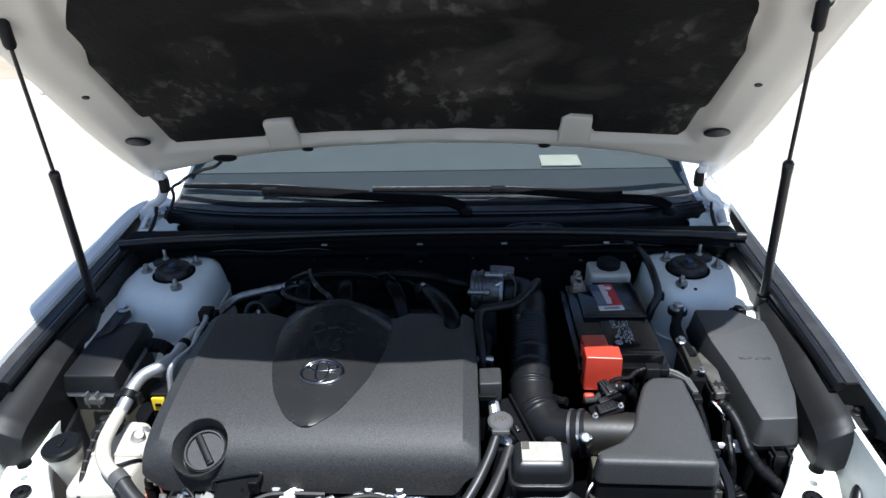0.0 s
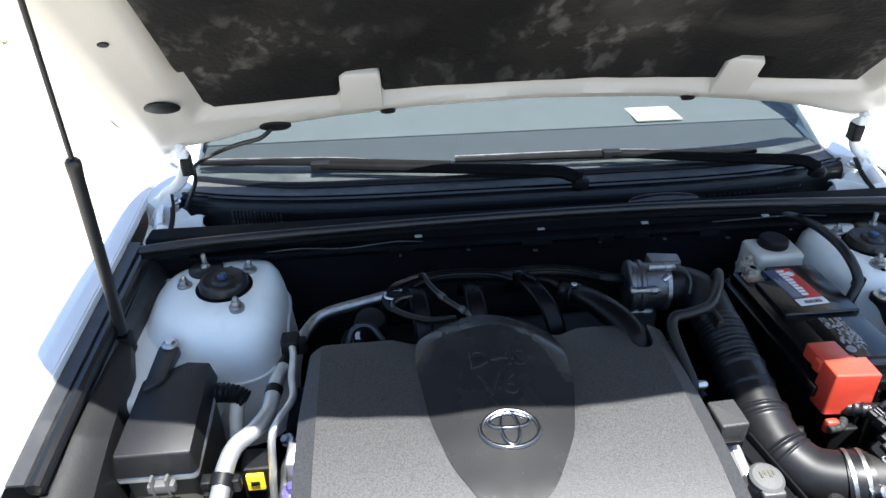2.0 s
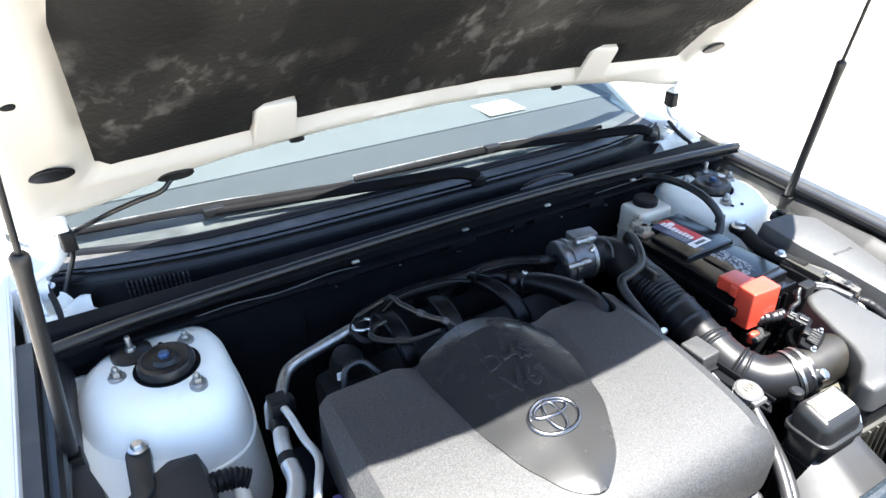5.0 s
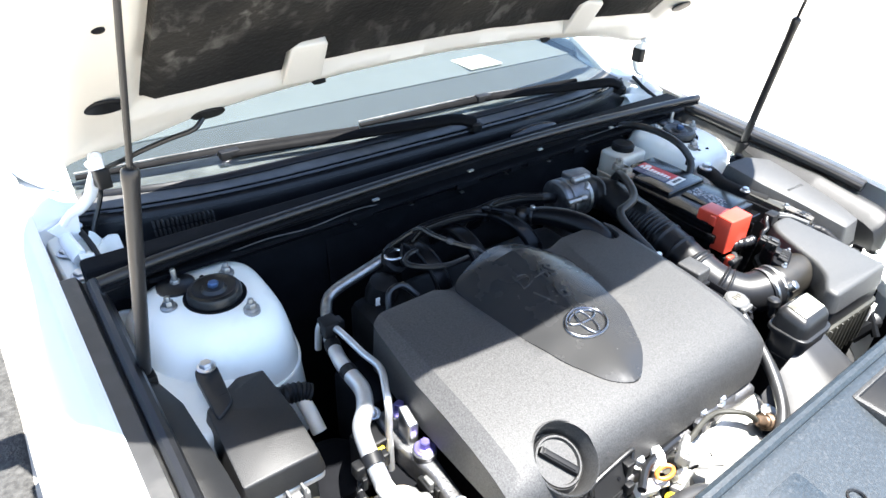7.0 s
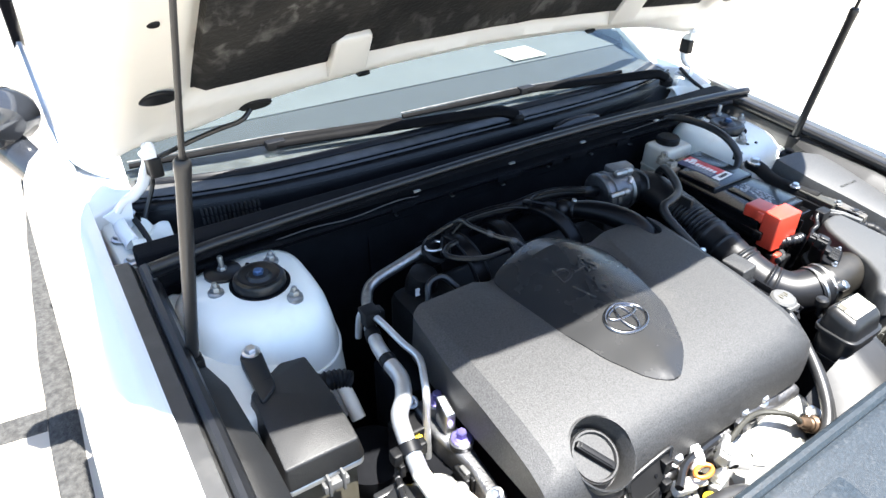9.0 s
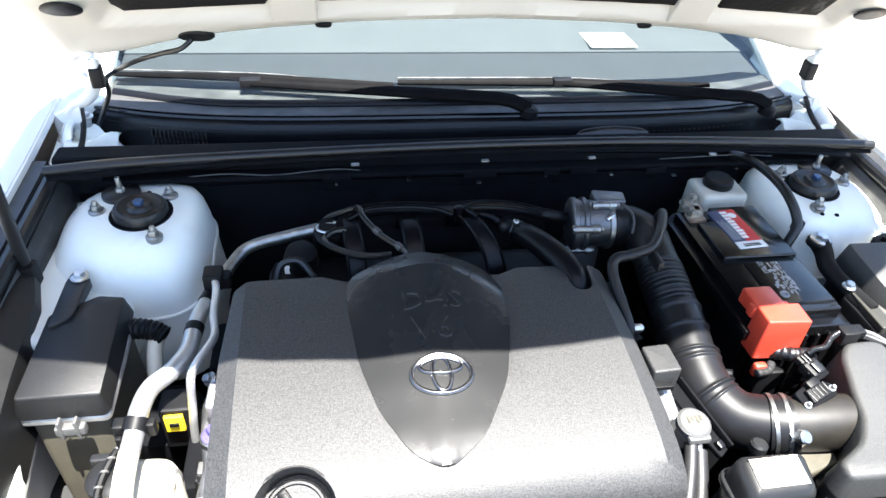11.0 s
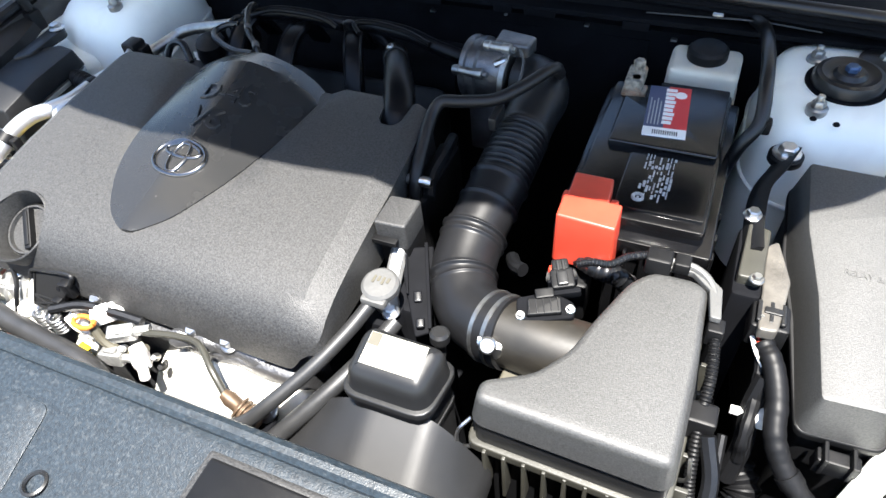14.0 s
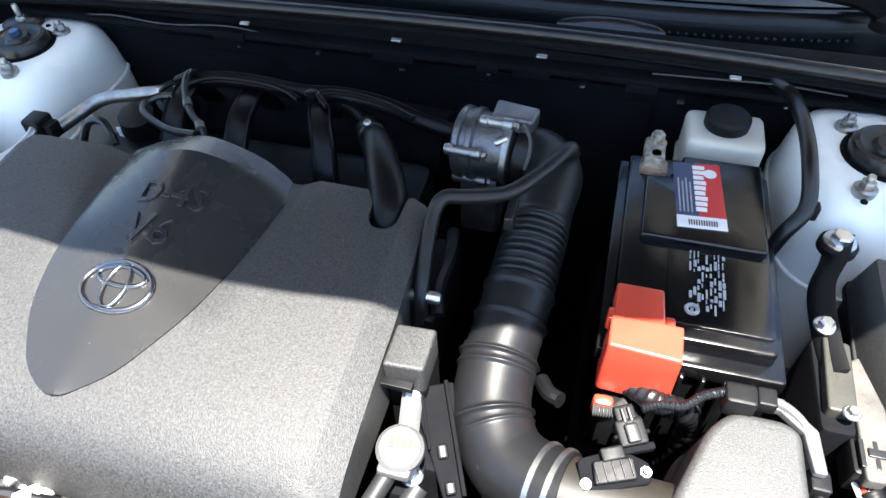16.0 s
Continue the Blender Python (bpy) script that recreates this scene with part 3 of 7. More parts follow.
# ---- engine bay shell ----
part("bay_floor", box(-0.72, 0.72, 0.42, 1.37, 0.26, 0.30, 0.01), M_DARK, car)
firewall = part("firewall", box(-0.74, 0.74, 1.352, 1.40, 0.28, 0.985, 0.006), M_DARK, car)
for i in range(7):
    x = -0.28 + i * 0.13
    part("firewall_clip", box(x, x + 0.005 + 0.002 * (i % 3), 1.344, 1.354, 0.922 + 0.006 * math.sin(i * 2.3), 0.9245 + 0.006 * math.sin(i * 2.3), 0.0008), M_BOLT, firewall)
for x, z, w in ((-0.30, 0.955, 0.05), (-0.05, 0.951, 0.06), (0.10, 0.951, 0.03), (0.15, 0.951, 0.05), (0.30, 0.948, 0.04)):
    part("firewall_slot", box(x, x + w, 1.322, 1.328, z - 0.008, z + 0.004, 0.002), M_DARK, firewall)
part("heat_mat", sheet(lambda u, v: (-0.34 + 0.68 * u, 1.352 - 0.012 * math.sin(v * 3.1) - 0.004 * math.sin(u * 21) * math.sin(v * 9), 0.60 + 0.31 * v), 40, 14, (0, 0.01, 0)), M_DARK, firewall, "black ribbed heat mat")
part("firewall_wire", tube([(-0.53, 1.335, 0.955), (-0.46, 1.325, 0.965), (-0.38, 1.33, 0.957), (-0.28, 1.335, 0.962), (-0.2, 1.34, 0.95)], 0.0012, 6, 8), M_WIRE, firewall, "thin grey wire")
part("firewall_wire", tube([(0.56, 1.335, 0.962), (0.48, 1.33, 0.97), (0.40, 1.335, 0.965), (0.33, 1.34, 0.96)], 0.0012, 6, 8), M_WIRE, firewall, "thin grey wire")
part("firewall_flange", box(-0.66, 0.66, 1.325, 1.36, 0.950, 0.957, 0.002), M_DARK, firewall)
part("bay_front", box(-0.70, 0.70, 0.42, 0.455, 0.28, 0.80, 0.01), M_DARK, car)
for s in (-1, 1):
    # white apron wall under the tower, and the black rails along the wing
    part("apron", sheet(lambda u, v, s=s: (s * (0.64 + 0.10 * u ** 0.6 - 0.05 * max(0, 0.9 - (0.62 + 0.75 * v)) * 1.2), 0.62 + 0.75 * v, 0.32 + 0.575 * u), 16, 24, (0.01 * s, 0, 0)), M_PAINT_IN, car)
    part("apron_shelf", prism([(s * 0.60, 1.06), (s * 0.735, 1.0), (s * 0.735, 1.35), (s * 0.56, 1.35)], 0.78, lambda x, y: 0.905 - 0.35 * max(0, 0.70 - abs(x)) + 0.01 * (y - 1.0), 0.03, 0.012), M_PAINT_IN, car)
    # flat rail strip, round seal and inner drop
    def strip(u, v, s=s):
        y = 0.862 + 0.508 * v
        z = lerp(y, FEND_Z)
        p = [(0.775, -0.013), (0.752, -0.014), (0.746, -0.028), (0.728, -0.03), (0.718, -0.045), (0.712, -0.10)]
        i = min(int(u * 5), 4)
        t = u * 5 - i
        return s * (p[i][0] + (p[i + 1][0] - p[i][0]) * t), y, z + p[i][1] + (p[i + 1][1] - p[i][1]) * t
    part("wing_rail_cover", sheet(strip, 20, 20, (-0.002 * s, 0, -0.004)), M_RAIL, car, "dark grey plastic rail cover along the wing")
    part("wing_seal", tube([(s * 0.737, 0.855, 0.927), (s * 0.736, 0.95, 0.938), (s * 0.735, 1.15, 0.954), (s * 0.733, 1.345, 0.968)], 0.011, 10, 8), M_RUBBER, car, "black rubber seal along the wing")


def front_cover(s):
    """Grained plastic cover between the wing rail and the headlamp."""
    def fn(u, v):
        y = 0.772 + 0.388 * v
        x0, x1 = lerp(y, [(0.772, 0.680), (0.95, 0.687), (1.08, 0.695), (1.16, 0.719)]), 0.738
        z = lerp(y, [(0.772, 0.810), (0.776, 0.845), (0.786, 0.866), (0.81, 0.876), (0.95, 0.905), (1.16, 0.925)])
        if u < 0.3:
            return s * (x0 - 0.006 * (1 - u / 0.3)), y, z - 0.08 * (1 - u / 0.3)
        t = (u - 0.3) / 0.7
        return s * (x0 + (x1 - x0) * t), y - 0.006 * math.sin(t * math.pi), z + lerp(y, [(0.772, 0.030), (1.16, 0.012)]) * math.sin(t * 1.7)
    return sheet(fn, 16, 90, (0, 0, -0.012))


for s in (-1, 1):
    part("headlamp_cover", front_cover(s), M_COVER2, car, "grained black plastic cover beside the wing", smooth=22)
    pan = prism([(s * 0.555, 0.61), (s * 0.66, 0.61), (s * 0.69, 0.69), (s * 0.712, 0.76), (s * 0.712, 0.99), (s * 0.695, 0.99), (s * 0.672, 0.83), (s * 0.63, 0.755), (s * 0.565, 0.665)], 0.79, lambda x, y: 0.818 + 0.06 * (y - 0.7), 0.012, 0.004)
    holes = [disc((s * 0.682, 0.772, 0.76), 0.0125, 0.12), disc((s * 0.664, 0.742, 0.76), 0.0065, 0.12), disc((s * 0.632, 0.668, 0.76), 0.007, 0.12), disc((s * 0.60, 0.65, 0.76), 0.005, 0.12)]
    p_side = part("support_panel", cut(pan, *holes), M_PAINT_IN, car, "white painted side of the radiator support with holes")
    part("panel_clip", lathe([(0.016, 0), (0.016, 0.012), (0.013, 0.015), (0.011, 0.012), (0.004, 0.012), (0.004, 0.016), (0.001, 0.016)], (s * 0.648, 0.708, 0.812), seg=20), M_BLACK, p_side)
    part("panel_bolt", bolt((s * 0.615, 0.635, 0.812), 0.010), M_STEEL, p_side)
    part("support_leg", box(min(s * 0.60, s * 0.66), max(s * 0.60, s * 0.66), 0.62, 0.68, 0.28, 0.80, 0.006), M_DARK, p_side)
    lamp = part("headlamp", sheet(lambda u, v, s=s: (s * (0.712 + 0.085 * u + 0.012 * v), 0.47 + 0.30 * v, 0.770 + 0.045 * v + 0.030 * math.sin(u * 2.6) * (0.6 + 0.4 * v)), 14, 16, (0, 0, -0.06)), M_LENS, car, "dark glossy headlamp housing", smooth=60)
    part("lamp_gasket", tube([(s * 0.806, 0.800, 0.845), (s * 0.802, 0.775, 0.846), (s * 0.782, 0.756, 0.842), (s * 0.752, 0.738, 0.836), (s * 0.724, 0.722, 0.826), (s * 0.712, 0.702, 0.815)], lambda t: 0.0115 - 0.002 * math.sin(t * 3.1), 12, 8, flat=0.8), M_RUBBER, lamp)
    part("lamp_bracket", geo(prism([(s * 0.744, 0.802), (s * 0.784, 0.800), (s * 0.788, 0.856), (s * 0.746, 0.860)], 0.80, lambda x, y: 0.884 + 0.15 * (y - 0.83), 0.004, 0.004), bolt((s * 0.766, 0.838, 0.884), 0.006)), M_COVER2, lamp, "grained black mounting block")
    part("lamp_mount", geo(tube([(s * 0.765, 0.800, 0.855), (s * 0.766, 0.780, 0.850)], 0.013, 14, smooth=False), box(min(s * 0.735, s * 0.775), max(s * 0.735, s * 0.775), 0.756, 0.785, 0.79, 0.838, 0.005)), M_BLACK, lamp)
    part("lamp_cable", tube([(s * 0.772, 0.782, 0.85), (s * 0.790, 0.788, 0.858), (s * 0.800, 0.80, 0.85), (s * 0.795, 0.82, 0.84)], 0.005, 8, 6), M_BLACK, lamp)


def strut_tower(s, c):
    """Dome over the suspension strut with mount and studs."""
    vs, fs, seg = [], [], 64
    steep = [(0.150, -0.20), (0.143, -0.13), (0.138, -0.085), (0.133, -0.050), (0.127, -0.026), (0.118, -0.012), (0.105, -0.005), (0.088, -0.003), (0.066, -0.0025), (0.046, -0.0022), (0.0, -0.003)]
    gentle = [(0.165, -0.20), (0.156, -0.14), (0.148, -0.10), (0.138, -0.067), (0.125, -0.040), (0.110, -0.022), (0.096, -0.011), (0.082, -0.005), (0.066, -0.0025), (0.046, -0.0022), (0.0, -0.003)]

    def rim(a, k):
        """Point on the flank in the direction a, at step k down from the top."""
        cx, cy = math.cos(a), math.sin(a)
        out, front = max(0.0, s * cx), max(0.0, -cy)
        g = min(1.0, 0.75 * out + 0.55 * front)
        r, h = (steep[k][j] * (1 - g) + gentle[k][j] * g for j in (0, 1))
        q = (abs(cx) ** 3 + abs(cy) ** 3) ** (-1 / 3)
        wob = 1 + 0.02 * noise.noise((cx * 1.5, cy * 1.5, h * 20 + s))
        wide = (1 - 0.20 * max(0.0, -s * cx) ** 0.7) if k < 8 else 1
        return (c[0] + s * 0.004 + cx * q * r * 0.92 * wob * wide, c[1] + cy * q * r * 0.88 * wob, c[2] + h * (1 + 0.25 * front) * (1 - 0.4 * out))

    for k in range(len(steep)):
        vs += [rim(2 * math.pi * i / seg, k) for i in range(seg)]
    for i in range(len(steep) - 1):
        for k in range(seg):
            fs.append((i * seg + k, i * seg + (k + 1) % seg, (i + 1) * seg + (k + 1) % seg, (i + 1) * seg + k))
    tw = part("strut_tower", (vs, fs), M_PAINT_IN, car, "white painted strut tower with black rubber mount", smooth=50)
    ring = [rim(2 * math.pi * k / seg, 2) for k in range(seg + 1)]
    part("tower_seam", tube(ring, 0.0035, 8, 1, smooth=False, caps=False), M_PAINT_IN, tw)
    part("mount_recess", lathe([(0.048, -0.003), (0.048, -0.0006), (0.044, -0.001)], (c[0], c[1], c[2]), seg=32), M_DARK, tw)
    part("strut_mount", lathe([(0.0415, -0.012), (0.0415, 0.006), (0.0385, 0.012), (0.033, 0.0135), (0.027, 0.010), (0.020, 0.010), (0.016, 0.015), (0.001, 0.016)], (c[0], c[1], c[2] + 0.001), seg=32), M_RUBBER, tw)
    part("mount_nut", bolt((c[0], c[1], c[2] + 0.012), 0.0085, h=0.010), mat("blue_nut", (0.06, 0.11, 0.22), 0.3, 0.6) if s < 0 else bpy.data.materials["blue_nut"], tw, "blue capped nut")
    for dx, dy, h in ((s * 0.042, 0.056, 0.030), (-s * 0.036, 0.046, 0.017), (s * 0.068, 0.008, 0.017), (-s * 0.032, -0.066, 0.017)):
        part("tower_stud", stud((c[0] + dx, c[1] + dy, c[2] - 0.0005), h), M_BOLT, tw)
    part("stud_grommet", lathe([(0.03, -0.004), (0.03, 0.003), (0.022, 0.006)], (c[0] + s * 0.042, c[1] + 0.056, c[2]), seg=20), M_RUBBER, tw)
    for hx, hy in (((-0.035, -0.085), (-0.01, -0.09)) if s > 0 else ((0.0, 0.06),)):
        part("tower_hole", disc((c[0] + hx, c[1] + hy, c[2] - 0.0030), 0.004, 0.0032), M_DARK, tw)


for s, cx, cy, cz in ((-1, -0.585, 1.25, 0.945), (1, 0.595, 1.247, 0.948)):
    strut_tower(s, (cx, cy, cz))

# ---- cowl ----
COWL = [(1.322, 0.974), (1.328, 0.982), (1.334, 0.978), (1.344, 0.94), (1.368, 0.905), (1.40, 0.90), (1.428, 0.915), (1.441, 0.955), (1.446, 0.978), (1.452, 0.992), (1.462, 0.999), (1.54, 1.007), (1.60, 1.008)]


def cowl(u, v):
    x = -0.735 + 1.47 * u
    k = v * (len(COWL) - 1)
    i = min(int(k), len(COWL) - 2)
    t = k - i
    y, z = (COWL[i][j] + (COWL[i + 1][j] - COWL[i][j]) * t for j in (0, 1))
    e = abs(x / 0.735)
    return x, y + (0.03 * (1 - e ** 2) if v < 0.25 else 0.0) + (0.10 * e ** 4 - 0.010 if v > 0.5 else 0), z - 0.012 * e ** 3


def cowl_pt(x, y, z):
    e = abs(x / 0.735)
    return x, y + 0.10 * e ** 4 - 0.010, z - 0.012 * e ** 3


cowl_panel = part("cowl_panel", sheet(cowl, 48, 40, (0, 0.004, -0.006)), M_TRIM, car, "black plastic cowl panel below the windshield", smooth=50)
# Overlay sheet: sunlight on the cowl's flat top is put into its grey.
part("cowl_top", sheet(lambda u, v: cowl_pt(-0.70 + 1.40 * u, 1.466 + 0.094 * v, 1.0035 + 0.006 * v), 40, 6), M_COWLTOP, cowl_panel, "dusty upper face of the cowl, greyed as if sunlit")
SEAL = [(-0.73, 1.305, 0.992), (-0.6, 1.318, 0.996), (-0.3, 1.333, 0.998), (0, 1.34, 1.0), (0.3, 1.336, 1.001), (0.6, 1.316, 1.0), (0.735, 1.302, 1.0)]
part("cowl_seal", tube(SEAL, 0.0088, 14, 10), M_RUBBER, car, "black rubber weatherstrip across the cowl")
part("seal_carrier", tube([(x, y - 0.002, z - 0.012) for x, y, z in SEAL], 0.005, 8, 8, flat=0.6), M_DARK, car)
for row in range(2):
    for i in range(14):
        x, y, z = cowl_pt(-0.608 + i * 0.0075, 1.4415 - 0.003 * row, 0.972 - 0.017 * row)
        # Lighter plastic than the cowl imitates the light caught by the bars.
        part("vent_bar", box(x, x + 0.003, y - 0.006, y + 0.006, z - 0.006 + 0.002 * row, z + 0.006, 0.001), M_RAIL, cowl_panel)
for x in (-0.25, -0.02, 0.18, 0.42):
    part("seal_clip", box(x, x + 0.014, 1.323, 1.33, 0.974, 0.977, 0.001), M_BOLT, cowl_panel)

# Glossy oval bump added to imitate a reflection on the cowl's rear wall.
glint = part("cowl_glint", lathe([(0.0745, -0.006), (0.0745, 0.001), (0.066, 0.0040), (0.04, 0.0058), (0.001, 0.0064)], (0, 0, 0), (0, 0, 1), 40), M_LIP, cowl_panel, "smooth oval bump standing in for a reflection")
for v in glint.data.vertices:
    v.co = Vector((0.267, 1.429, 0.967)) + Vector((v.co.x, v.co.y * 0.12, v.co.y * 0.19)) + Vector((0, -0.78, 0.62)) * v.co.z


def wiper(root, elbow, tip, blade_a, blade_b):
    """Flat arm from its pivot, with the rubber blade lying behind it."""
    r_, e_, t_ = Vector(root), Vector(elbow), Vector(tip)
    line = [r_, r_.lerp(e_, 0.55) + Vector((0, 0, 0.004)), e_] + [e_.lerp(t_, k / 6) for k in range(1, 7)]
    w = part("wiper", tube(line, lambda t: 0.0150 - 0.0065 * t, 10, 3, False, 0.6), M_WIPER, car, "black windshield wiper arm")
    part("pivot_cap", lathe([(0.017, 0), (0.017, 0.014), (0.011, 0.020)], Vector(root) - Vector((0, 0, 0.016)), seg=20), M_BLACK, w)
    a, b = Vector(blade_a), Vector(blade_b)
    part("wiper_blade", tube([a, (a + b) / 2 + Vector((0, -0.004, 0.004)), b], lambda t: 0.009 - 0.004 * abs(2 * t - 1), 8, 8, flat=0.6), M_WIPER, w)
    # Thin strip added for the bright sunlit line along the blade.
    part("blade_streak", tube([a + Vector((0, 0.006, 0.006)), (a + b) / 2 + Vector((0, 0.004, 0.011)), b.lerp(a, 0.3) + Vector((0, 0.006, 0.006))], lambda t: 0.0016 * (1 - t) + 0.0006, 6, 8), M_SPINE, w, "dusty pale strip on the blade, coloured as if sunlit")
    part("blade_clip", box(tip[0] - 0.02, tip[0] + 0.02, tip[1] - 0.006, tip[1] + 0.014, tip[2] - 0.008, tip[2] + 0.007, 0.003), M_BLACK, w)


wiper((0.095, 1.448, 1.016), (0.03, 1.462, 1.032), (-0.43, 1.548, 1.030), (-0.69, 1.612, 1.022), (-0.16, 1.525, 1.032))
wiper((0.605, 1.455, 1.008), (0.56, 1.467, 1.024), (0.18, 1.520, 1.036), (-0.15, 1.537, 1.032), (0.50, 1.520, 1.026))
def cowl_line(y, z, r, name, m):
    """A thin moulded line across the cowl."""
    part(name, tube([cowl_pt(x, y, z) for x in [-0.72 + 0.08 * k for k in range(19)]], r, 8, 3), m, cowl_panel)


cowl_line(1.459, 0.9995, 0.0035, "cowl_lip", M_LIP)
cowl_line(1.447, 0.983, 0.0013, "cowl_lip", M_TRIM)
for i in range(26):
    x = 0.30 + 0.0115 * i
    part("cowl_stud", lathe([(0.0022, 0), (0.0022, 0.002), (0.0012, 0.0028)], cowl_pt(x, 1.441, 0.968), (0, -1, 0.4), 8), M_SATIN, cowl_panel)
part("cowl_edge", tube([(-0.69, 1.583, 0.999), (-0.55, 1.528, 1.004), (-0.4, 1.501, 1.008), (0, 1.492, 1.011), (0.4, 1.501, 1.008), (0.55, 1.528, 1.004), (0.69, 1.583, 0.999)], 0.008, 8, 8, flat=0.6), M_TRIM, car)
part("dashboard", sheet(lambda u, v: (-0.70 + 1.4 * u, 1.50 + 0.09 * (2 * u - 1) ** 4 + (0.23 - 0.09 * (2 * u - 1) ** 4) * v, 0.985 + 0.03 * v), 20, 6, (0, 0, -0.02)), M_DASH, car, "grey dashboard behind the windshield")
part("dash_pad", sheet(lambda u, v: (-0.72 + 1.44 * u, 1.726 + 0.75 * v, 1.018 + 0.02 * math.sin(v * 3.1)), 12, 6, (0, 0, -0.02)), M_DASHPAD, car, "pale upper dashboard")
part("paper_sheet", box(0.315, 0.43, 1.735, 1.83, 1.0225, 1.026, 0.001), M_CREAM, car, "white paper lying on the dashboard")
part("dash_plate", box(0.56, 0.61, 1.585, 1.592, 0.992, 0.996, 0.001), M_LABELW, car, "small white plate on the dashboard")
part("cabin_wall", box(-0.8, 0.8, 2.5, 2.53, 0.25, 1.44, 0.01), M_DARK, car)

# ---- hood ----
HY, HZ, HA = 1.515, 1.095, radians(43.8)
HD, HN = Vector((0, -math.cos(HA), math.sin(HA))), Vector((0, -math.sin(HA), -math.cos(HA)))


def hood_pt(x, s, n):
    """Place on the hood: x across, s up from the rear edge, n below its skin."""
    return Vector((x, HY, HZ)) + HD * s + HN * n


def hood_half(s):
    return lerp(s, [(-0.10, 0.735), (-0.07, 0.745), (-0.045, 0.752), (-0.02, 0.757), (0.067, 0.766), (0.14, 0.770), (0.224, 0.770), (0.4, 0.760), (0.7, 0.752), (1.2, 0.752)])


def hood_len(x):
    return lerp(abs(x), [(0, 1.174), (0.12, 1.168), (0.25, 1.145), (0.35, 1.11), (0.46, 1.052), (0.57, 1.0), (0.65, 0.94), (0.70, 0.885), (0.74, 0.81), (0.76, 0.74)])


def hood_crown(x, s):
    """How far the middle of the underside bows up from the plane of its sides."""
    return 0.032 * max(0.0, 1 - (x / 0.66) ** 2) * max(0.0, min(1.3, (s - 0.06) / 0.12))


def hood_rear(x):
    return lerp(abs(x) / 0.76, [(0, 0.110), (0.3, 0.103), (0.5, 0.088), (0.646, 0.070), (0.728, 0.052), (0.815, 0.029), (0.90, -0.006), (0.95, -0.040), (0.985, -0.080), (1, -0.095)])


def ring_depth(x, s):
    """Depth of the inner panel below the skin."""
    e = abs(x) / 0.76
    w = 0.606 - 0.10 * max(0, (s - 0.56) / 0.25) ** 1.3
    din = min(w - abs(x), s - 0.155, 0.93 - s)
    f = max(0.0, min(1.0, -din / 0.016))
    edge = max(0, min(1, min(hood_len(x) - s, s - hood_rear(x), (hood_half(s) - abs(x))) / 0.035))
    bead = 0.008 * math.exp(-((din + 0.09) / 0.025) ** 2)
    return -0.008 + f * (0.018 * edge) + bead * edge - hood_crown(x, s)


def hood_skin(outer):
    def fn(u, v):
        x = (2 * u - 1) * 0.76
        a, b = hood_rear(x), hood_len(x)
        s = a + (b - a) * v
        x2 = x / 0.76 * min(hood_half(s), 0.775)
        crown = 0.03 * (1 - (x / 0.76) ** 2) + 0.03 * math.sin(math.pi * v)
        return hood_pt(x2, s, -0.018 - crown) if outer else hood_pt(x2, s, ring_depth(x2, s))
    return fn


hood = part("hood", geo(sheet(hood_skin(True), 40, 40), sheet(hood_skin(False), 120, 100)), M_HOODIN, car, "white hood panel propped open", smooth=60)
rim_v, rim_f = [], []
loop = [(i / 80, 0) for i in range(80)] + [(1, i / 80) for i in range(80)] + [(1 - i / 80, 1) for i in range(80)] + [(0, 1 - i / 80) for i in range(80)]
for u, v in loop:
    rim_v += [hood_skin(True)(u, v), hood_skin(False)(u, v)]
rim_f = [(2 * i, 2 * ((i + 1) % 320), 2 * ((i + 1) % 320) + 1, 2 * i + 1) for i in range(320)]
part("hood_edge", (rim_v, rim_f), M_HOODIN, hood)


def insul_outline():
    pts = [(-0.598, 0.164), (-0.363, 0.161), (-0.362, 0.216), (-0.297, 0.216), (-0.296, 0.160), (0.316, 0.160), (0.317, 0.216), (0.382, 0.216), (0.383, 0.161), (0.598, 0.164),
           (0.602, 0.5), (0.585, 0.6), (0.52, 0.70), (0.42, 0.80), (0.3, 0.88), (0.12, 0.915), (-0.12, 0.915), (-0.3, 0.88), (-0.42, 0.80), (-0.52, 0.70), (-0.585, 0.6), (-0.602, 0.5)]
    return round_poly(pts, 0.005, 3)


def felt(x, s):
    """Quilted surface of the felt."""
    q = 0.004 * noise.noise((x * 5, s * 5, 2)) + 0.0015 * noise.noise((x * 17, s * 17, 5))
    rib = 0.006 * (1 / (1 + math.exp(-((abs(x) - 0.33) * 80)))) * (1 if s > 0.3 else 0.3)
    return 0.004 + q + rib - hood_crown(x, s)


def felt_mesh():
    o = insul_outline()
    bm = bmesh.new()
    f = bm.faces.new([bm.verts.new((x, s, 0)) for x, s in o])
    for k in range(1, 60):
        x = -0.62 + 1.24 * k / 60
        bmesh.ops.bisect_plane(bm, geom=bm.verts[:] + bm.edges[:] + bm.faces[:], plane_co=(x, 0, 0), plane_no=(1, 0, 0))
    for k in range(1, 38):
        s = 0.15 + 0.78 * k / 38
        bmesh.ops.bisect_plane(bm, geom=bm.verts[:] + bm.edges[:] + bm.faces[:], plane_co=(0, s, 0), plane_no=(0, 1, 0))
    bm.verts.index_update()
    edge = {v.index for e in bm.edges if e.is_boundary for v in e.verts}
    vs = [hood_pt(v.co.x, v.co.y, -0.008 - hood_crown(v.co.x, v.co.y) if v.index in edge else felt(v.co.x, v.co.y)) for v in bm.verts]
    fs = [tuple(v.index for v in f.verts) for f in bm.faces]
    bm.free()
    return vs, fs


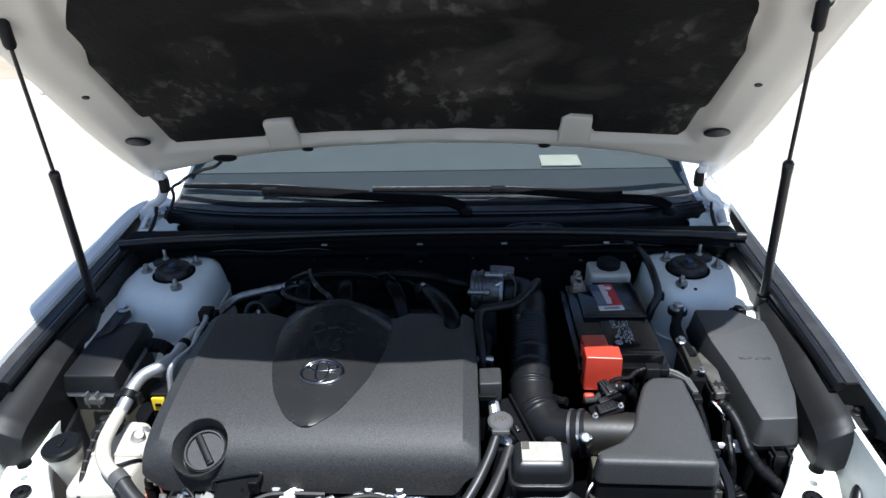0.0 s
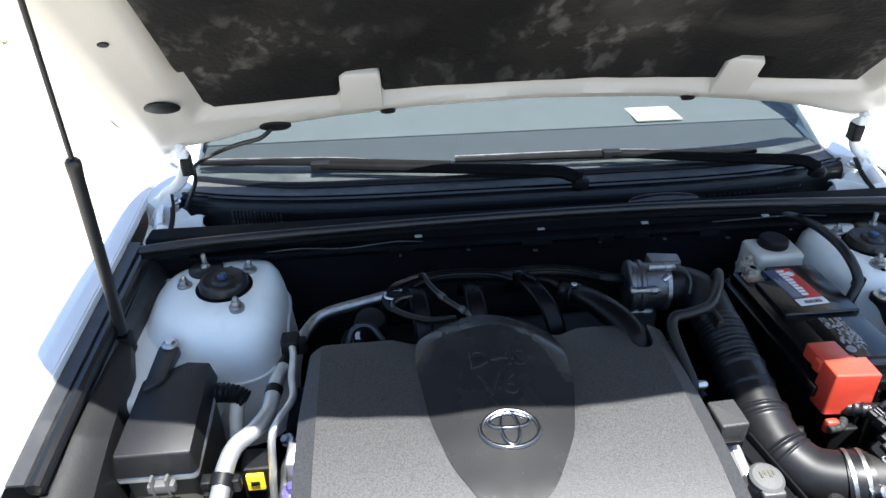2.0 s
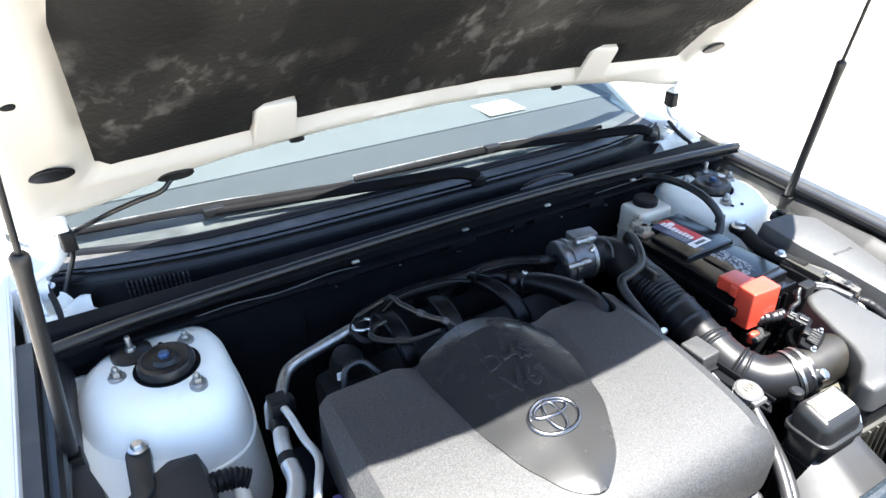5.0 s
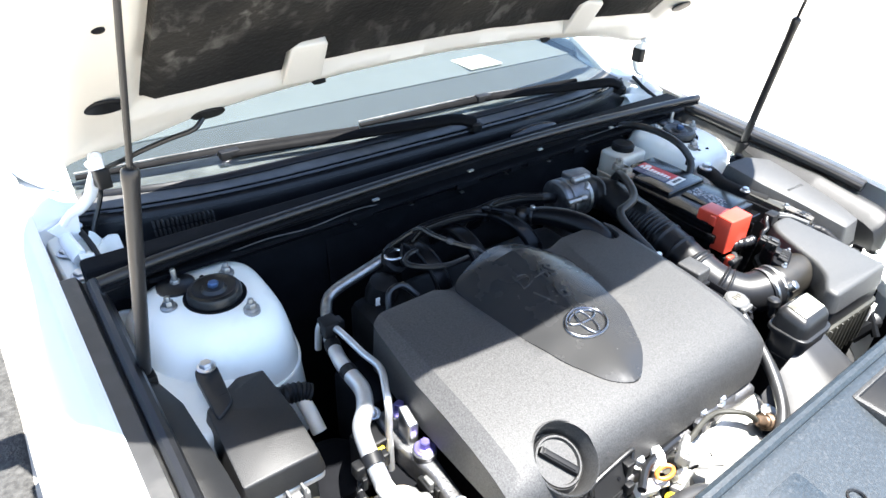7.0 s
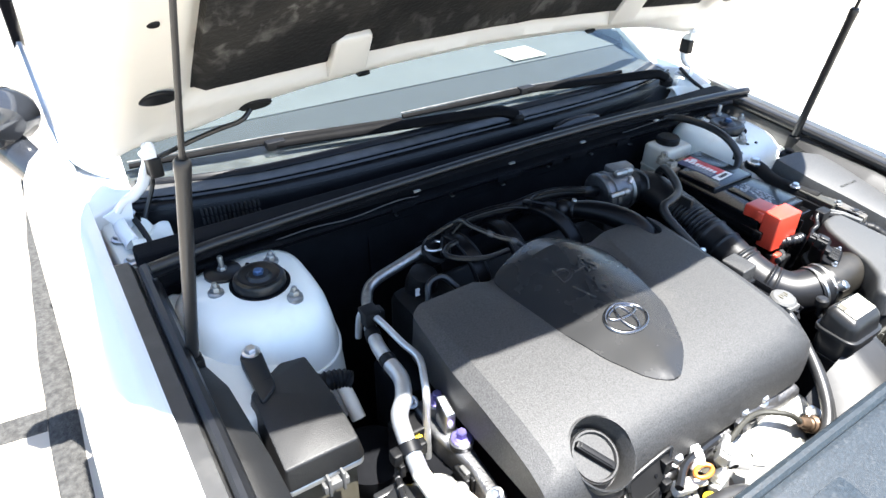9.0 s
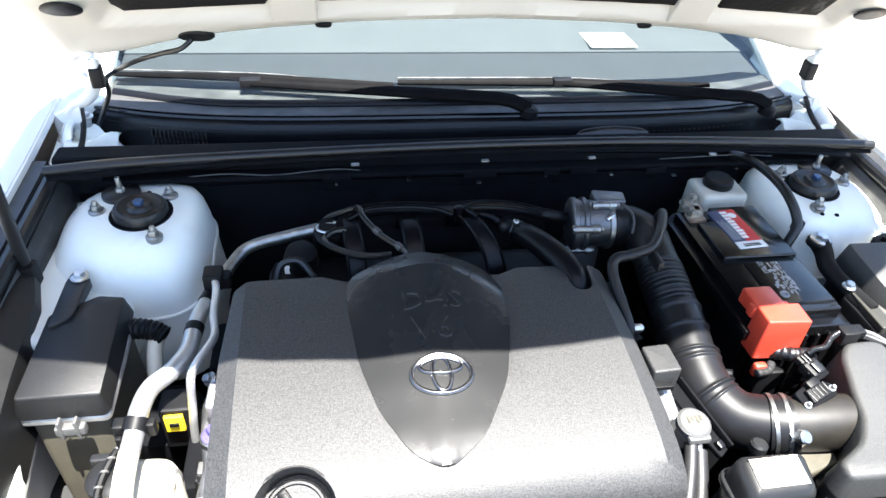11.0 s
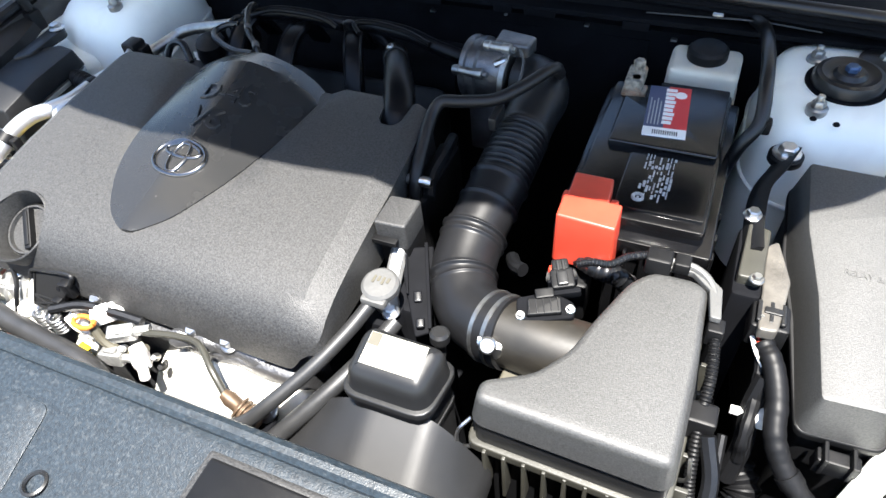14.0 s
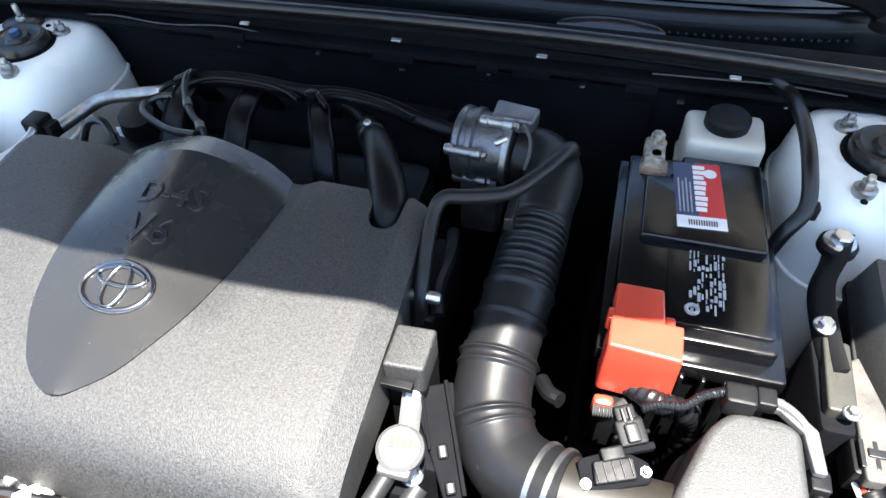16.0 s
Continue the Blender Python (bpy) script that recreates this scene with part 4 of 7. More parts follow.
part("hood_insulation", felt_mesh(), M_INSUL, hood, "black felt hood insulation with dusty marks", smooth=60)


def on_hood(x, s, n, rx, rs, h=0.004, seg=28):
    """A flat oval plug on the hood's underside."""
    vs = []
    for k, m in ((1.0, 0.0), (1.0, h * 0.6), (0.9, h)):
        vs += [hood_pt(x + math.cos(6.28318 * i / seg) * rx * k, s + math.sin(6.28318 * i / seg) * rs * k, n + m) for i in range(seg)]
    fs = [(r * seg + i, r * seg + (i + 1) % seg, (r + 1) * seg + (i + 1) % seg, (r + 1) * seg + i) for r in (0, 1) for i in range(seg)] + [tuple(range(2 * seg, 3 * seg))]
    return vs, fs


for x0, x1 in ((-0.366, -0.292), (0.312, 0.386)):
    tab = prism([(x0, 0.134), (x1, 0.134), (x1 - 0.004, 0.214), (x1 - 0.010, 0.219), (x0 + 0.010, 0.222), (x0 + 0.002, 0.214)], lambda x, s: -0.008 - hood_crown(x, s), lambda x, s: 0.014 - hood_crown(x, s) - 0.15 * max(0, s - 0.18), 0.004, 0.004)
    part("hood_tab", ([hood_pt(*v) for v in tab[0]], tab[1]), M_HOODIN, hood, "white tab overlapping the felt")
for s in (-1, 1):
    x = s * 0.654
    part("hood_plug", on_hood(x, 0.205, ring_depth(x, 0.205) + 0.002, 0.030, 0.019), M_BLACK, hood, "oval black plug in the hood")
    part("hood_plug", on_hood(s * 0.663, 0.398, ring_depth(s * 0.663, 0.398) - 0.001, 0.008, 0.006, 0.003), M_BLACK, hood, "small black plug in the hood")
    part("hood_bumper", on_hood(s * 0.285, 0.108, ring_depth(s * 0.285, 0.108) - 0.002, 0.014, 0.007, 0.008), M_BLACK, hood, "small black rubber bump stop")
part("hood_grommet", on_hood(-0.492, 0.096, ring_depth(-0.492, 0.096) - 0.001, 0.030, 0.017, 0.006), M_BLACK, hood, "oval black rubber grommet")
part("washer_hose", tube([hood_pt(-0.500, 0.090, ring_depth(-0.492, 0.096) + 0.006), hood_pt(-0.52, 0.084, 0.022), hood_pt(-0.555, 0.066, 0.022), hood_pt(-0.593, 0.04, 0.021), hood_pt(-0.627, 0.01, 0.02), hood_pt(-0.656, -0.026, 0.016), (-0.668, 1.50, 1.06), (-0.672, 1.502, 1.03), (-0.695, 1.492, 0.985), (-0.722, 1.472, 0.935)], 0.0042, 8, 10), M_RUBBER, hood, "thin black washer hose")

# hinges and gas struts
for s in (-1, 1):
    hg = part("hood_hinge", tube([(s * 0.668, 1.468, 1.105), (s * 0.672, 1.476, 1.09), (s * 0.679, 1.48, 1.070), (s * 0.690, 1.48, 1.045), (s * 0.708, 1.48, 1.028), (s * 0.726, 1.479, 1.020), (s * 0.738, 1.478, 1.006)], lambda t: 0.0085 + 0.0055 * math.sin(t * 3.1), 14, 8, flat=0.65), M_PAINT, car, "curved white painted hood hinge arm")
    part("hinge_plate", prism([(s * 0.660, 1.450), (s * 0.682, 1.448), (s * 0.686, 1.478), (s * 0.664, 1.482)], 1.100, lambda x, y: 1.118 - 0.6 * (y - 1.455), 0.006, 0.004), M_PAINT, hg)
    part("hinge_base", prism([(s * 0.715, 1.37), (s * 0.765, 1.36), (s * 0.772, 1.53), (s * 0.73, 1.55), (s * 0.705, 1.47)], 0.90, lambda x, y: 0.948 + 0.12 * (y - 1.36) + 0.008 * math.sin(x * 90 + y * 50), 0.01, 0.006), M_PAINT_IN, hg)
    part("hinge_sheet", sheet(lambda u, v, s=s: (s * (0.665 + 0.07 * u), 1.37 + 0.12 * v + 0.012 * math.sin(u * 7), 0.935 + 0.03 * u + 0.012 * math.sin(v * 9 + u * 5) + 0.02 * v), 10, 14, (0, 0.002, -0.003)), M_PAINT_IN, hg, "creased white sealed metal")
    part("hinge_boot", prism([(s * 0.655, 1.448), (s * 0.676, 1.446), (s * 0.682, 1.478), (s * 0.662, 1.482)], 1.066, 1.100, 0.006, 0.005), M_BLACK, hg, "black rubber stop")
    part("inner_flange", sheet(lambda u, v, s=s: (s * (0.662 + 0.05 * u + 0.006 * math.sin(v * 11)), 1.385 + 0.10 * v, 0.915 + 0.055 * u + 0.010 * noise.noise((u * 4, v * 6, 3)) + 0.012 * v), 12, 16, (0, 0.002, -0.003)), M_PAINT_IN, hg, "wrinkled sealed flange")
    part("flange_edge", tube([(s * 0.716, 1.365, 0.955), (s * 0.710, 1.41, 0.972), (s * 0.715, 1.46, 0.985), (s * 0.728, 1.51, 1.0)], 0.005, 8, 6), M_BLACK, hg)
    part("hinge_leaf", sheet(lambda u, v, s=s: (s * (0.762 - 0.048 * u - 0.024 * v + 0.03 * u * v), 1.476 - 0.006 * u, 1.004 + 0.026 * u - 0.036 * v - 0.014 * u * v), 6, 6, (0, 0.004, 0)), M_PAINT, hg, "folded white hinge leaf")
    part("hinge_link", tube([(s * 0.735, 1.52, 0.99), (s * 0.742, 1.47, 0.985), (s * 0.735, 1.42, 0.975)], 0.014, 10, 6, flat=0.5), M_PAINT, hg)
    for bx, by, bz in ((0.742, 1.40, 0.955), (0.748, 1.46, 0.966), (0.725, 1.505, 0.985)):
        part("hinge_bolt", bolt((s * bx, by, bz), 0.010), M_STEEL, hg)
    part("hinge_bolt", bolt((s * 0.671, 1.456, 1.118), 0.007, (s * -0.2, -0.7, 0.6)), M_PAINT, hg)
    up, mid, foot = (Vector((s * 0.659, 1.04, 1.525)), Vector((s * 0.687, 1.091, 1.252)), Vector((s * 0.722, 1.141, 0.942)))
    gs = part("gas_strut", lathe([(0.0088, 0), (0.0088, (mid - foot).length - 0.03), (0.0098, (mid - foot).length - 0.014), (0.0098, (mid - foot).length - 0.004), (0.007, (mid - foot).length)], foot, mid - foot, 20), M_SATIN, car, "black gas strut holding the hood", smooth=50)
    part("strut_rod", tube([mid, up], 0.0036, 10, smooth=False), M_SATIN, gs)
    part("strut_end", lathe([(0.008, -0.04), (0.0105, -0.034), (0.0105, 0.004), (0.007, 0.012)], up, up - mid, 12), M_BLACK, gs)
    part("ball_bracket", geo(lathe([(0.016, 0), (0.016, 0.004), (0.008, 0.006), (0.006, 0.02)], up + HN * -0.012 + Vector((s * 0.012, 0, 0)), (-s, -0.4, 0), 14)), M_STEEL, gs)
    part("strut_clip", tube([up + Vector((0, -0.008, 0.012)), up + Vector((-0.012, -0.012, 0.022)), up + Vector((-0.022, -0.012, 0.018))], 0.0016, 6, 4), M_STEEL, gs)
    part("strut_foot", geo(box(foot.x - 0.012, foot.x + 0.012, foot.y - 0.014, foot.y + 0.012, foot.z - 0.045, foot.z - 0.004, 0.004), bolt((foot.x, foot.y, foot.z - 0.01), 0.008)), M_BLACK, gs)

# front upper cover over the radiator
RZ = [(0.30, 0.80), (0.36, 0.845), (0.44, 0.868), (0.52, 0.884), (0.555, 0.892), (0.575, 0.898), (0.595, 0.897), (0.604, 0.885), (0.606, 0.83)]
rad = part("radiator_cover", sheet(lambda u, v: (-0.60 + 1.2 * u, 0.30 + 0.306 * v - 0.03 * (2 * u - 1) ** 4, lerp(0.30 + 0.306 * v, RZ) - 0.03 * (2 * u - 1) ** 4), 60, 60, (0, 0, -0.008)), M_RAD, car, "satin black plastic cover over the radiator support", smooth=50)
part("cover_ridge", tube([(-0.56, 0.585, 0.889), (-0.4, 0.592, 0.895), (-0.1, 0.593, 0.897), (0.2, 0.593, 0.897), (0.4, 0.592, 0.895), (0.56, 0.585, 0.889)], 0.010, 10, 8), M_RAD, rad, "grained raised rear edge")
pan = prism([(-0.232, 0.462), (-0.092, 0.462), (-0.100, 0.552), (-0.228, 0.552)], lambda x, y: lerp(y, RZ) - 0.006, lambda x, y: lerp(y, RZ) + 0.0014, 0.012, 0.0006)
part("cover_panel", pan, M_RAD, rad, "flat panel with rounded corners")
part("slot_rim", box(0.088, 0.267, 0.493, 0.572, 0.87, 0.8985, 0.005), M_COVER, rad, "grained rim of the slot")
part("cover_slot", box(0.095, 0.26, 0.50, 0.565, 0.87, 0.8997, 0.003), M_BLACK, rad, "black inlet slot in the radiator cover")
for i in range(6):
    x = -0.212 + i * 0.0125
    part("vent_slot", prism([(x, 0.425), (x + 0.006, 0.425), (x + 0.006, 0.452), (x, 0.452)], lambda a, b: lerp(b, RZ) - 0.004, lambda a, b: lerp(b, RZ) + 0.0012, 0.002, 0.0006), M_DARK, rad)
part("clip_ring", lathe([(0.011, 0), (0.013, 0.001), (0.013, 0.003), (0.0105, 0.004), (0.009, 0.002), (0.009, 0.0)], (-0.063, 0.487, lerp(0.487, RZ) + 0.0005), seg=24, caps=False), M_SATIN, rad)
for x in (-0.38, 0.34):
    part("push_clip", lathe([(0.012, 0), (0.012, 0.003), (0.006, 0.004), (0.006, 0.001), (0.001, 0.001)], (x, 0.44, lerp(0.44, RZ) + 0.001), seg=20), M_BLACK, rad)
part("grille_wall", box(-0.6, 0.6, 0.285, 0.31, 0.28, 0.80, 0.01), M_BLACK, car)
part("bumper_shell", sheet(lambda u, v: (-0.85 + 1.7 * u, 0.16 + 0.25 * abs(2 * u - 1) ** 3 + 0.16 * v, 0.30 + 0.50 * v), 24, 10, (0, 0.01, 0)), M_PAINT, car)

# ================= engine =================
def oval_ring(x, y, z, r):
    return tube([(x + r * math.cos(a * 0.5236), y + r * math.sin(a * 0.5236), z) for a in range(13)], 0.0022, 6, 1, smooth=False, caps=False)


engine = thing("engine", (-0.15, 0.95, 0.30), "dark V6 engine block with metal castings under a plastic cover", "engine")
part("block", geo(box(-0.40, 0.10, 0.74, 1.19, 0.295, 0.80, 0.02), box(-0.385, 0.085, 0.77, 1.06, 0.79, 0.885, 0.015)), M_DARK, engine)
part("cam_cover", box(-0.39, 0.08, 1.05, 1.19, 0.78, 0.89, 0.02), M_BLACK, engine)
part("front_casting", prism([(-0.40, 0.69), (0.09, 0.69), (0.09, 0.76), (-0.40, 0.76)], 0.55, 0.822, 0.015, 0.012), M_THROTTLE, engine)
part("heat_shield", sheet(lambda u, v: (-0.115 + 0.215 * u, 0.622 + 0.075 * v - 0.012 * math.sin(u * 3.1), 0.715 + 0.078 * math.sin(v * 1.5) + 0.022 * math.sin(u * 3.1) + 0.004 * math.sin(u * 17 + v * 5)), 28, 14, (0, 0.01, -0.012)), M_SHIELD, engine, "pale heat shield on the exhaust side", smooth=60)
part("shield_bolt", bolt((0.065, 0.655, 0.806), 0.009, (0, -0.5, 1)), M_STEEL, engine)
part("sensor", lathe([(0.008, 0), (0.0125, 0.004), (0.0125, 0.010), (0.009, 0.013), (0.011, 0.024), (0.011, 0.03), (0.008, 0.034), (0.009, 0.046), (0.006, 0.056)], (0.062, 0.642, 0.795), (-0.8, 0.15, 0.45), 16), M_RUST, engine, "brass coloured oxygen sensor")
part("sensor_wire", tube([(0.018, 0.65, 0.82), (-0.005, 0.665, 0.838), (-0.04, 0.688, 0.84), (-0.075, 0.69, 0.838), (-0.115, 0.683, 0.835), (-0.15, 0.68, 0.832)], 0.0042, 10, 8), M_OLIVE, engine)
part("foil_sleeve", tube([(-0.085, 0.69, 0.832), (-0.04, 0.698, 0.828), (0.0, 0.703, 0.824), (0.05, 0.70, 0.812)], lambda t: 0.010 + 0.002 * math.sin(t * 25), 10, 8, flat=0.6), M_THROTTLE, engine, "bright foil heat sleeve")
for i in range(9):
    x = -0.36 + i * 0.05
    part("engine_bolt", bolt((x, 0.71 + 0.008 * math.sin(i * 1.7), 0.833), 0.008, (0, -0.3, 1), 0.012), M_STEEL, engine)
for i, (x, y, z, a, m) in enumerate(((-0.185, 0.687, 0.838, 0.8, M_LABELW), (-0.225, 0.672, 0.822, -0.3, M_LABELW), (-0.145, 0.672, 0.836, 0.5, M_ALU), (-0.118, 0.66, 0.815, -0.7, M_LABELW), (-0.165, 0.655, 0.80, 0.2, M_ALU), (-0.345, 0.672, 0.80, 0.3, M_LABELW), (-0.375, 0.69, 0.81, 0.1, M_ALU), (-0.40, 0.70, 0.79, -0.2, M_LABELW), (-0.33, 0.655, 0.78, 0.4, M_ALU))):
    q = Matrix.Translation((x, y, z)) @ Matrix.Rotation(a, 4, "Z") @ Matrix.Rotation(0.3 * math.sin(i), 4, "X")
    part("connector", moved(geo(box(-0.016, 0.016, -0.009, 0.009, -0.008, 0.009, 0.003), box(-0.008, 0.008, -0.006, 0.006, 0.006, 0.013, 0.002), lathe([(0.006, 0), (0.006, 0.02)], (0.014, 0, 0), (1, 0, 0), 10)), q), m, engine)
for i in range(5):
    x = -0.41 + 0.03 * i
    part("metal_pipe", tube([(x, 0.70, 0.76), (x + 0.006, 0.68, 0.80), (x + 0.01, 0.70, 0.83)], 0.006, 8, 6), (M_PIPE, M_ALU)[i % 2], engine)
part("dipstick_ring", tube([(-0.198 + 0.015 * math.cos(a * 0.5236), 0.666 + 0.008 * math.sin(a * 0.5236), 0.842) for a in range(13)], 0.0032, 8, 3), M_GOLD, engine, "golden dipstick ring")
part("dipstick_tube", tube([(-0.19, 0.668, 0.838), (-0.175, 0.662, 0.815), (-0.15, 0.665, 0.80), (-0.12, 0.672, 0.815)], 0.006, 8, 8), M_TAN, engine)
part("yellow_band", tube([(-0.205, 0.645, 0.815), (-0.195, 0.645, 0.807)], 0.008, 10, smooth=False), M_YELLOW, engine, "yellow band on the harness")
part("harness", tube([(-0.25, 0.665, 0.845), (-0.215, 0.684, 0.846), (-0.17, 0.69, 0.842), (-0.13, 0.693, 0.838)], 0.006, 8, 8), M_RUBBER, engine)
BK = [Vector(p) for p in ((-0.312, 0.678, 0.816), (-0.266, 0.677, 0.816), (-0.308, 0.703, 0.858), (-0.232, 0.704, 0.872))]


def on_bracket(u, v, lift=0.0):
    """Place on the bracket's sloping face: u across, v up."""
    p = BK[0].lerp(BK[1], u).lerp(BK[2].lerp(BK[3], u), v)
    return p + Vector((0, -0.82, 0.57)) * lift


brk = part("front_bracket", sheet(lambda u, v: on_bracket(u, v), 6, 8, (0, 0.004, -0.004)), M_SATIN, engine, "black plastic bracket at the front of the engine")
part("bracket_rod", tube([on_bracket(-0.06, 0.78, 0.002), on_bracket(0.0, 1.02, 0.003), on_bracket(0.5, 1.06, 0.003), on_bracket(0.96, 1.04, 0.003), on_bracket(1.03, 0.9, 0.003), on_bracket(1.02, 0.6, 0.002)], 0.0028, 8, 6), M_SATIN, brk, "thin rod along the bracket's edge")
for a, b in (((0, 0.02), (1, 0.02)), ((0, 0.30), (1, 0.30)), ((0.03, 0.04), (0.97, 0.28)), ((0.03, 0.28), (0.97, 0.04)), ((0.02, 0.02), (0.02, 0.95)), ((0.98, 0.02), (0.98, 0.6))):
    part("bracket_rib", tube([on_bracket(*a, 0.0012), on_bracket(*b, 0.0012)], 0.0013, 6, smooth=False), M_SATIN, brk)
part("bracket_hole", tube([on_bracket(0.72, 0.62, -0.001), on_bracket(0.72, 0.62, 0.0012)], 0.0028, 10, smooth=False), M_DARK, brk)
part("bracket_clip", geo(box(-0.252, -0.236, 0.690, 0.702, 0.842, 0.866, 0.002), box(-0.262, -0.248, 0.676, 0.686, 0.830, 0.846, 0.002)), M_BLACK, brk)
for k in range(5):
    part("spring_coil", oval_ring(-0.302, 0.672, 0.785 + 0.006 * k, 0.009), M_STEEL, engine)
    part("spring_coil", oval_ring(-0.277, 0.672, 0.785 + 0.006 * k, 0.009), M_STEEL, engine)
def crumpled(x0, x1, y0, y1, z0, z1, seed):
    """A creased scrap of pale foil shield."""
    def fn(u, v):
        w = 0.012 * noise.noise((u * 3.1, v * 3.7, seed)) + 0.006 * noise.noise((u * 8, v * 8, seed + 5))
        return x0 + (x1 - x0) * u + w * 0.5, y0 + (y1 - y0) * v + w, z0 + (z1 - z0) * v + w * 1.2
    return sheet(fn, 14, 12, (0, 0.001, -0.0025))


for k, (x0, x1, y0, y1, z0, z1) in enumerate(((-0.43, -0.385, 0.652, 0.70, 0.755, 0.80), (-0.378, -0.335, 0.655, 0.702, 0.77, 0.825), (-0.335, -0.305, 0.655, 0.70, 0.775, 0.835), (-0.47, -0.435, 0.65, 0.70, 0.74, 0.785), (-0.235, -0.20, 0.64, 0.67, 0.78, 0.80))):
    part("foil_scrap", crumpled(x0, x1, y0, y1, z0, z1, k * 3), M_SHIELD, engine, "creased pale foil shield", smooth=30)
part("cover_stay", tube([(-0.36, 0.702, 0.842), (-0.345, 0.69, 0.835), (-0.34, 0.675, 0.82), (-0.345, 0.66, 0.79)], 0.003, 8, 6), M_BLACK, engine)
for k in range(6):
    x = -0.155 + 0.012 * k
    part("pin_sleeve", lathe([(0.004, 0), (0.005, 0.003), (0.005, 0.012), (0.003, 0.016)], (x, 0.668 + 0.004 * math.sin(k * 2), 0.80 + 0.004 * math.cos(k * 3)), (0.4, -0.5, 0.8), 10), (M_LABELW, M_BOLT, M_BLACK)[k % 3], engine)
part("lambda_seat", lathe([(0.020, 0), (0.020, 0.004), (0.015, 0.006)], (0.062, 0.648, 0.787), (-0.5, -0.1, 0.8), 20), M_DARK, engine)
for k in range(4):
    part("thread_ring", lathe([(0.0128, 0), (0.0138, 0.001), (0.0138, 0.002), (0.0128, 0.003)], Vector((0.062, 0.642, 0.795)) + Vector((-0.8, 0.15, 0.45)).normalized() * (0.014 + 0.005 * k), (-0.8, 0.15, 0.45), 16, False), M_RUST, engine)

# mount on the timing side
part("mount_bracket", prism([(-0.462, 0.985), (-0.432, 0.985), (-0.430, 0.90), (-0.438, 0.80), (-0.450, 0.782), (-0.462, 0.797), (-0.456, 0.85), (-0.464, 0.885), (-0.470, 0.94)], 0.77, lambda x, y: 0.838 - 0.10 * max(0, 0.86 - y), 0.010, 0.007), M_THROTTLE, engine, "cast aluminium engine mount bracket")
for x, y, z in ((-0.445, 0.882, 0.846), (-0.440, 0.952, 0.856)):
    part("mount_post", lathe([(0.017, -0.06), (0.0165, -0.004), (0.0175, -0.002), (0.0175, 0.002), (0.015, 0.004)], (x, y, z), seg=20), M_THROTTLE, engine)
    part("mount_bolt", geo(lathe([(0.015, 0), (0.015, 0.002), (0.0125, 0.0035)], (x, y, z + 0.003), seg=18), bolt((x, y, z + 0.005), 0.0075, h=0.013)), M_PURPLE, engine, "purple zinc bolt")
part("bracket_eye", lathe([(0.012, -0.02), (0.012, 0.004), (0.009, 0.006)], (-0.452, 0.793, 0.830), (-0.5, -0.3, 0.8), 16), M_ALU, engine)
for x, y, z in ((-0.452, 0.792, 0.836), (-0.44, 0.758, 0.80), (-0.463, 0.985, 0.838)):
    part("engine_bolt", bolt((x, y, z), 0.007, (-0.5, -0.3, 0.8), 0.010), M_STEEL, engine)
part("side_cap", prism([(-0.455, 0.905), (-0.440, 0.903), (-0.438, 0.935), (-0.452, 0.938)], 0.80, lambda x, y: 0.882 + 0.3 * (y - 0.92), 0.003, 0.003), M_STEEL, engine)
part("side_block", box(-0.47, -0.41, 1.0, 1.10, 0.70, 0.84, 0.01), M_DARK, engine)

# ---- engine cover ----
CZ = [(0.700, 0.843), (0.703, 0.860), (0.709, 0.880), (0.719, 0.897), (0.735, 0.910), (0.760, 0.921), (0.80, 0.930), (0.86, 0.939), (0.95, 0.947), (1.07, 0.955)]
cover = thing("engine_cover", (-0.155, 0.90, 0.885), "grained black plastic engine cover half in shade", "engine cover")
XL, XR = -0.432, 0.118


SHIELD_L = [(0.752, -0.165), (0.775, -0.205), (0.83, -0.238), (0.90, -0.258), (1.0, -0.270), (1.09, -0.270)]
SHIELD_R = [(0.752, -0.165), (0.79, -0.115), (0.86, -0.075), (0.95, -0.052), (1.045, -0.043), (1.09, -0.043)]


def gutter(x, y):
    """Depth of the bevelled step that runs along both sides of the center shield."""
    k = max(0.0, min(1.0, (y - 0.87) / 0.19))
    l0, l1, r1, r0 = -0.252 - 0.050 * k, -0.250 - 0.020 * k, -0.068 + 0.025 * k, -0.066 + 0.049 * k
    t = min((x - l0) / (l1 - l0), (r0 - x) / (r0 - r1))
    return 0.012 * k * max(0.0, min(1.0, t))


def cover_z(x, y):
    d = min(x - XL, XR - x)
    z = lerp(y, CZ) - 0.55 * max(0, 0.026 - d)
    return z - 0.25 * max(0, y - 1.045) - gutter(x, y)


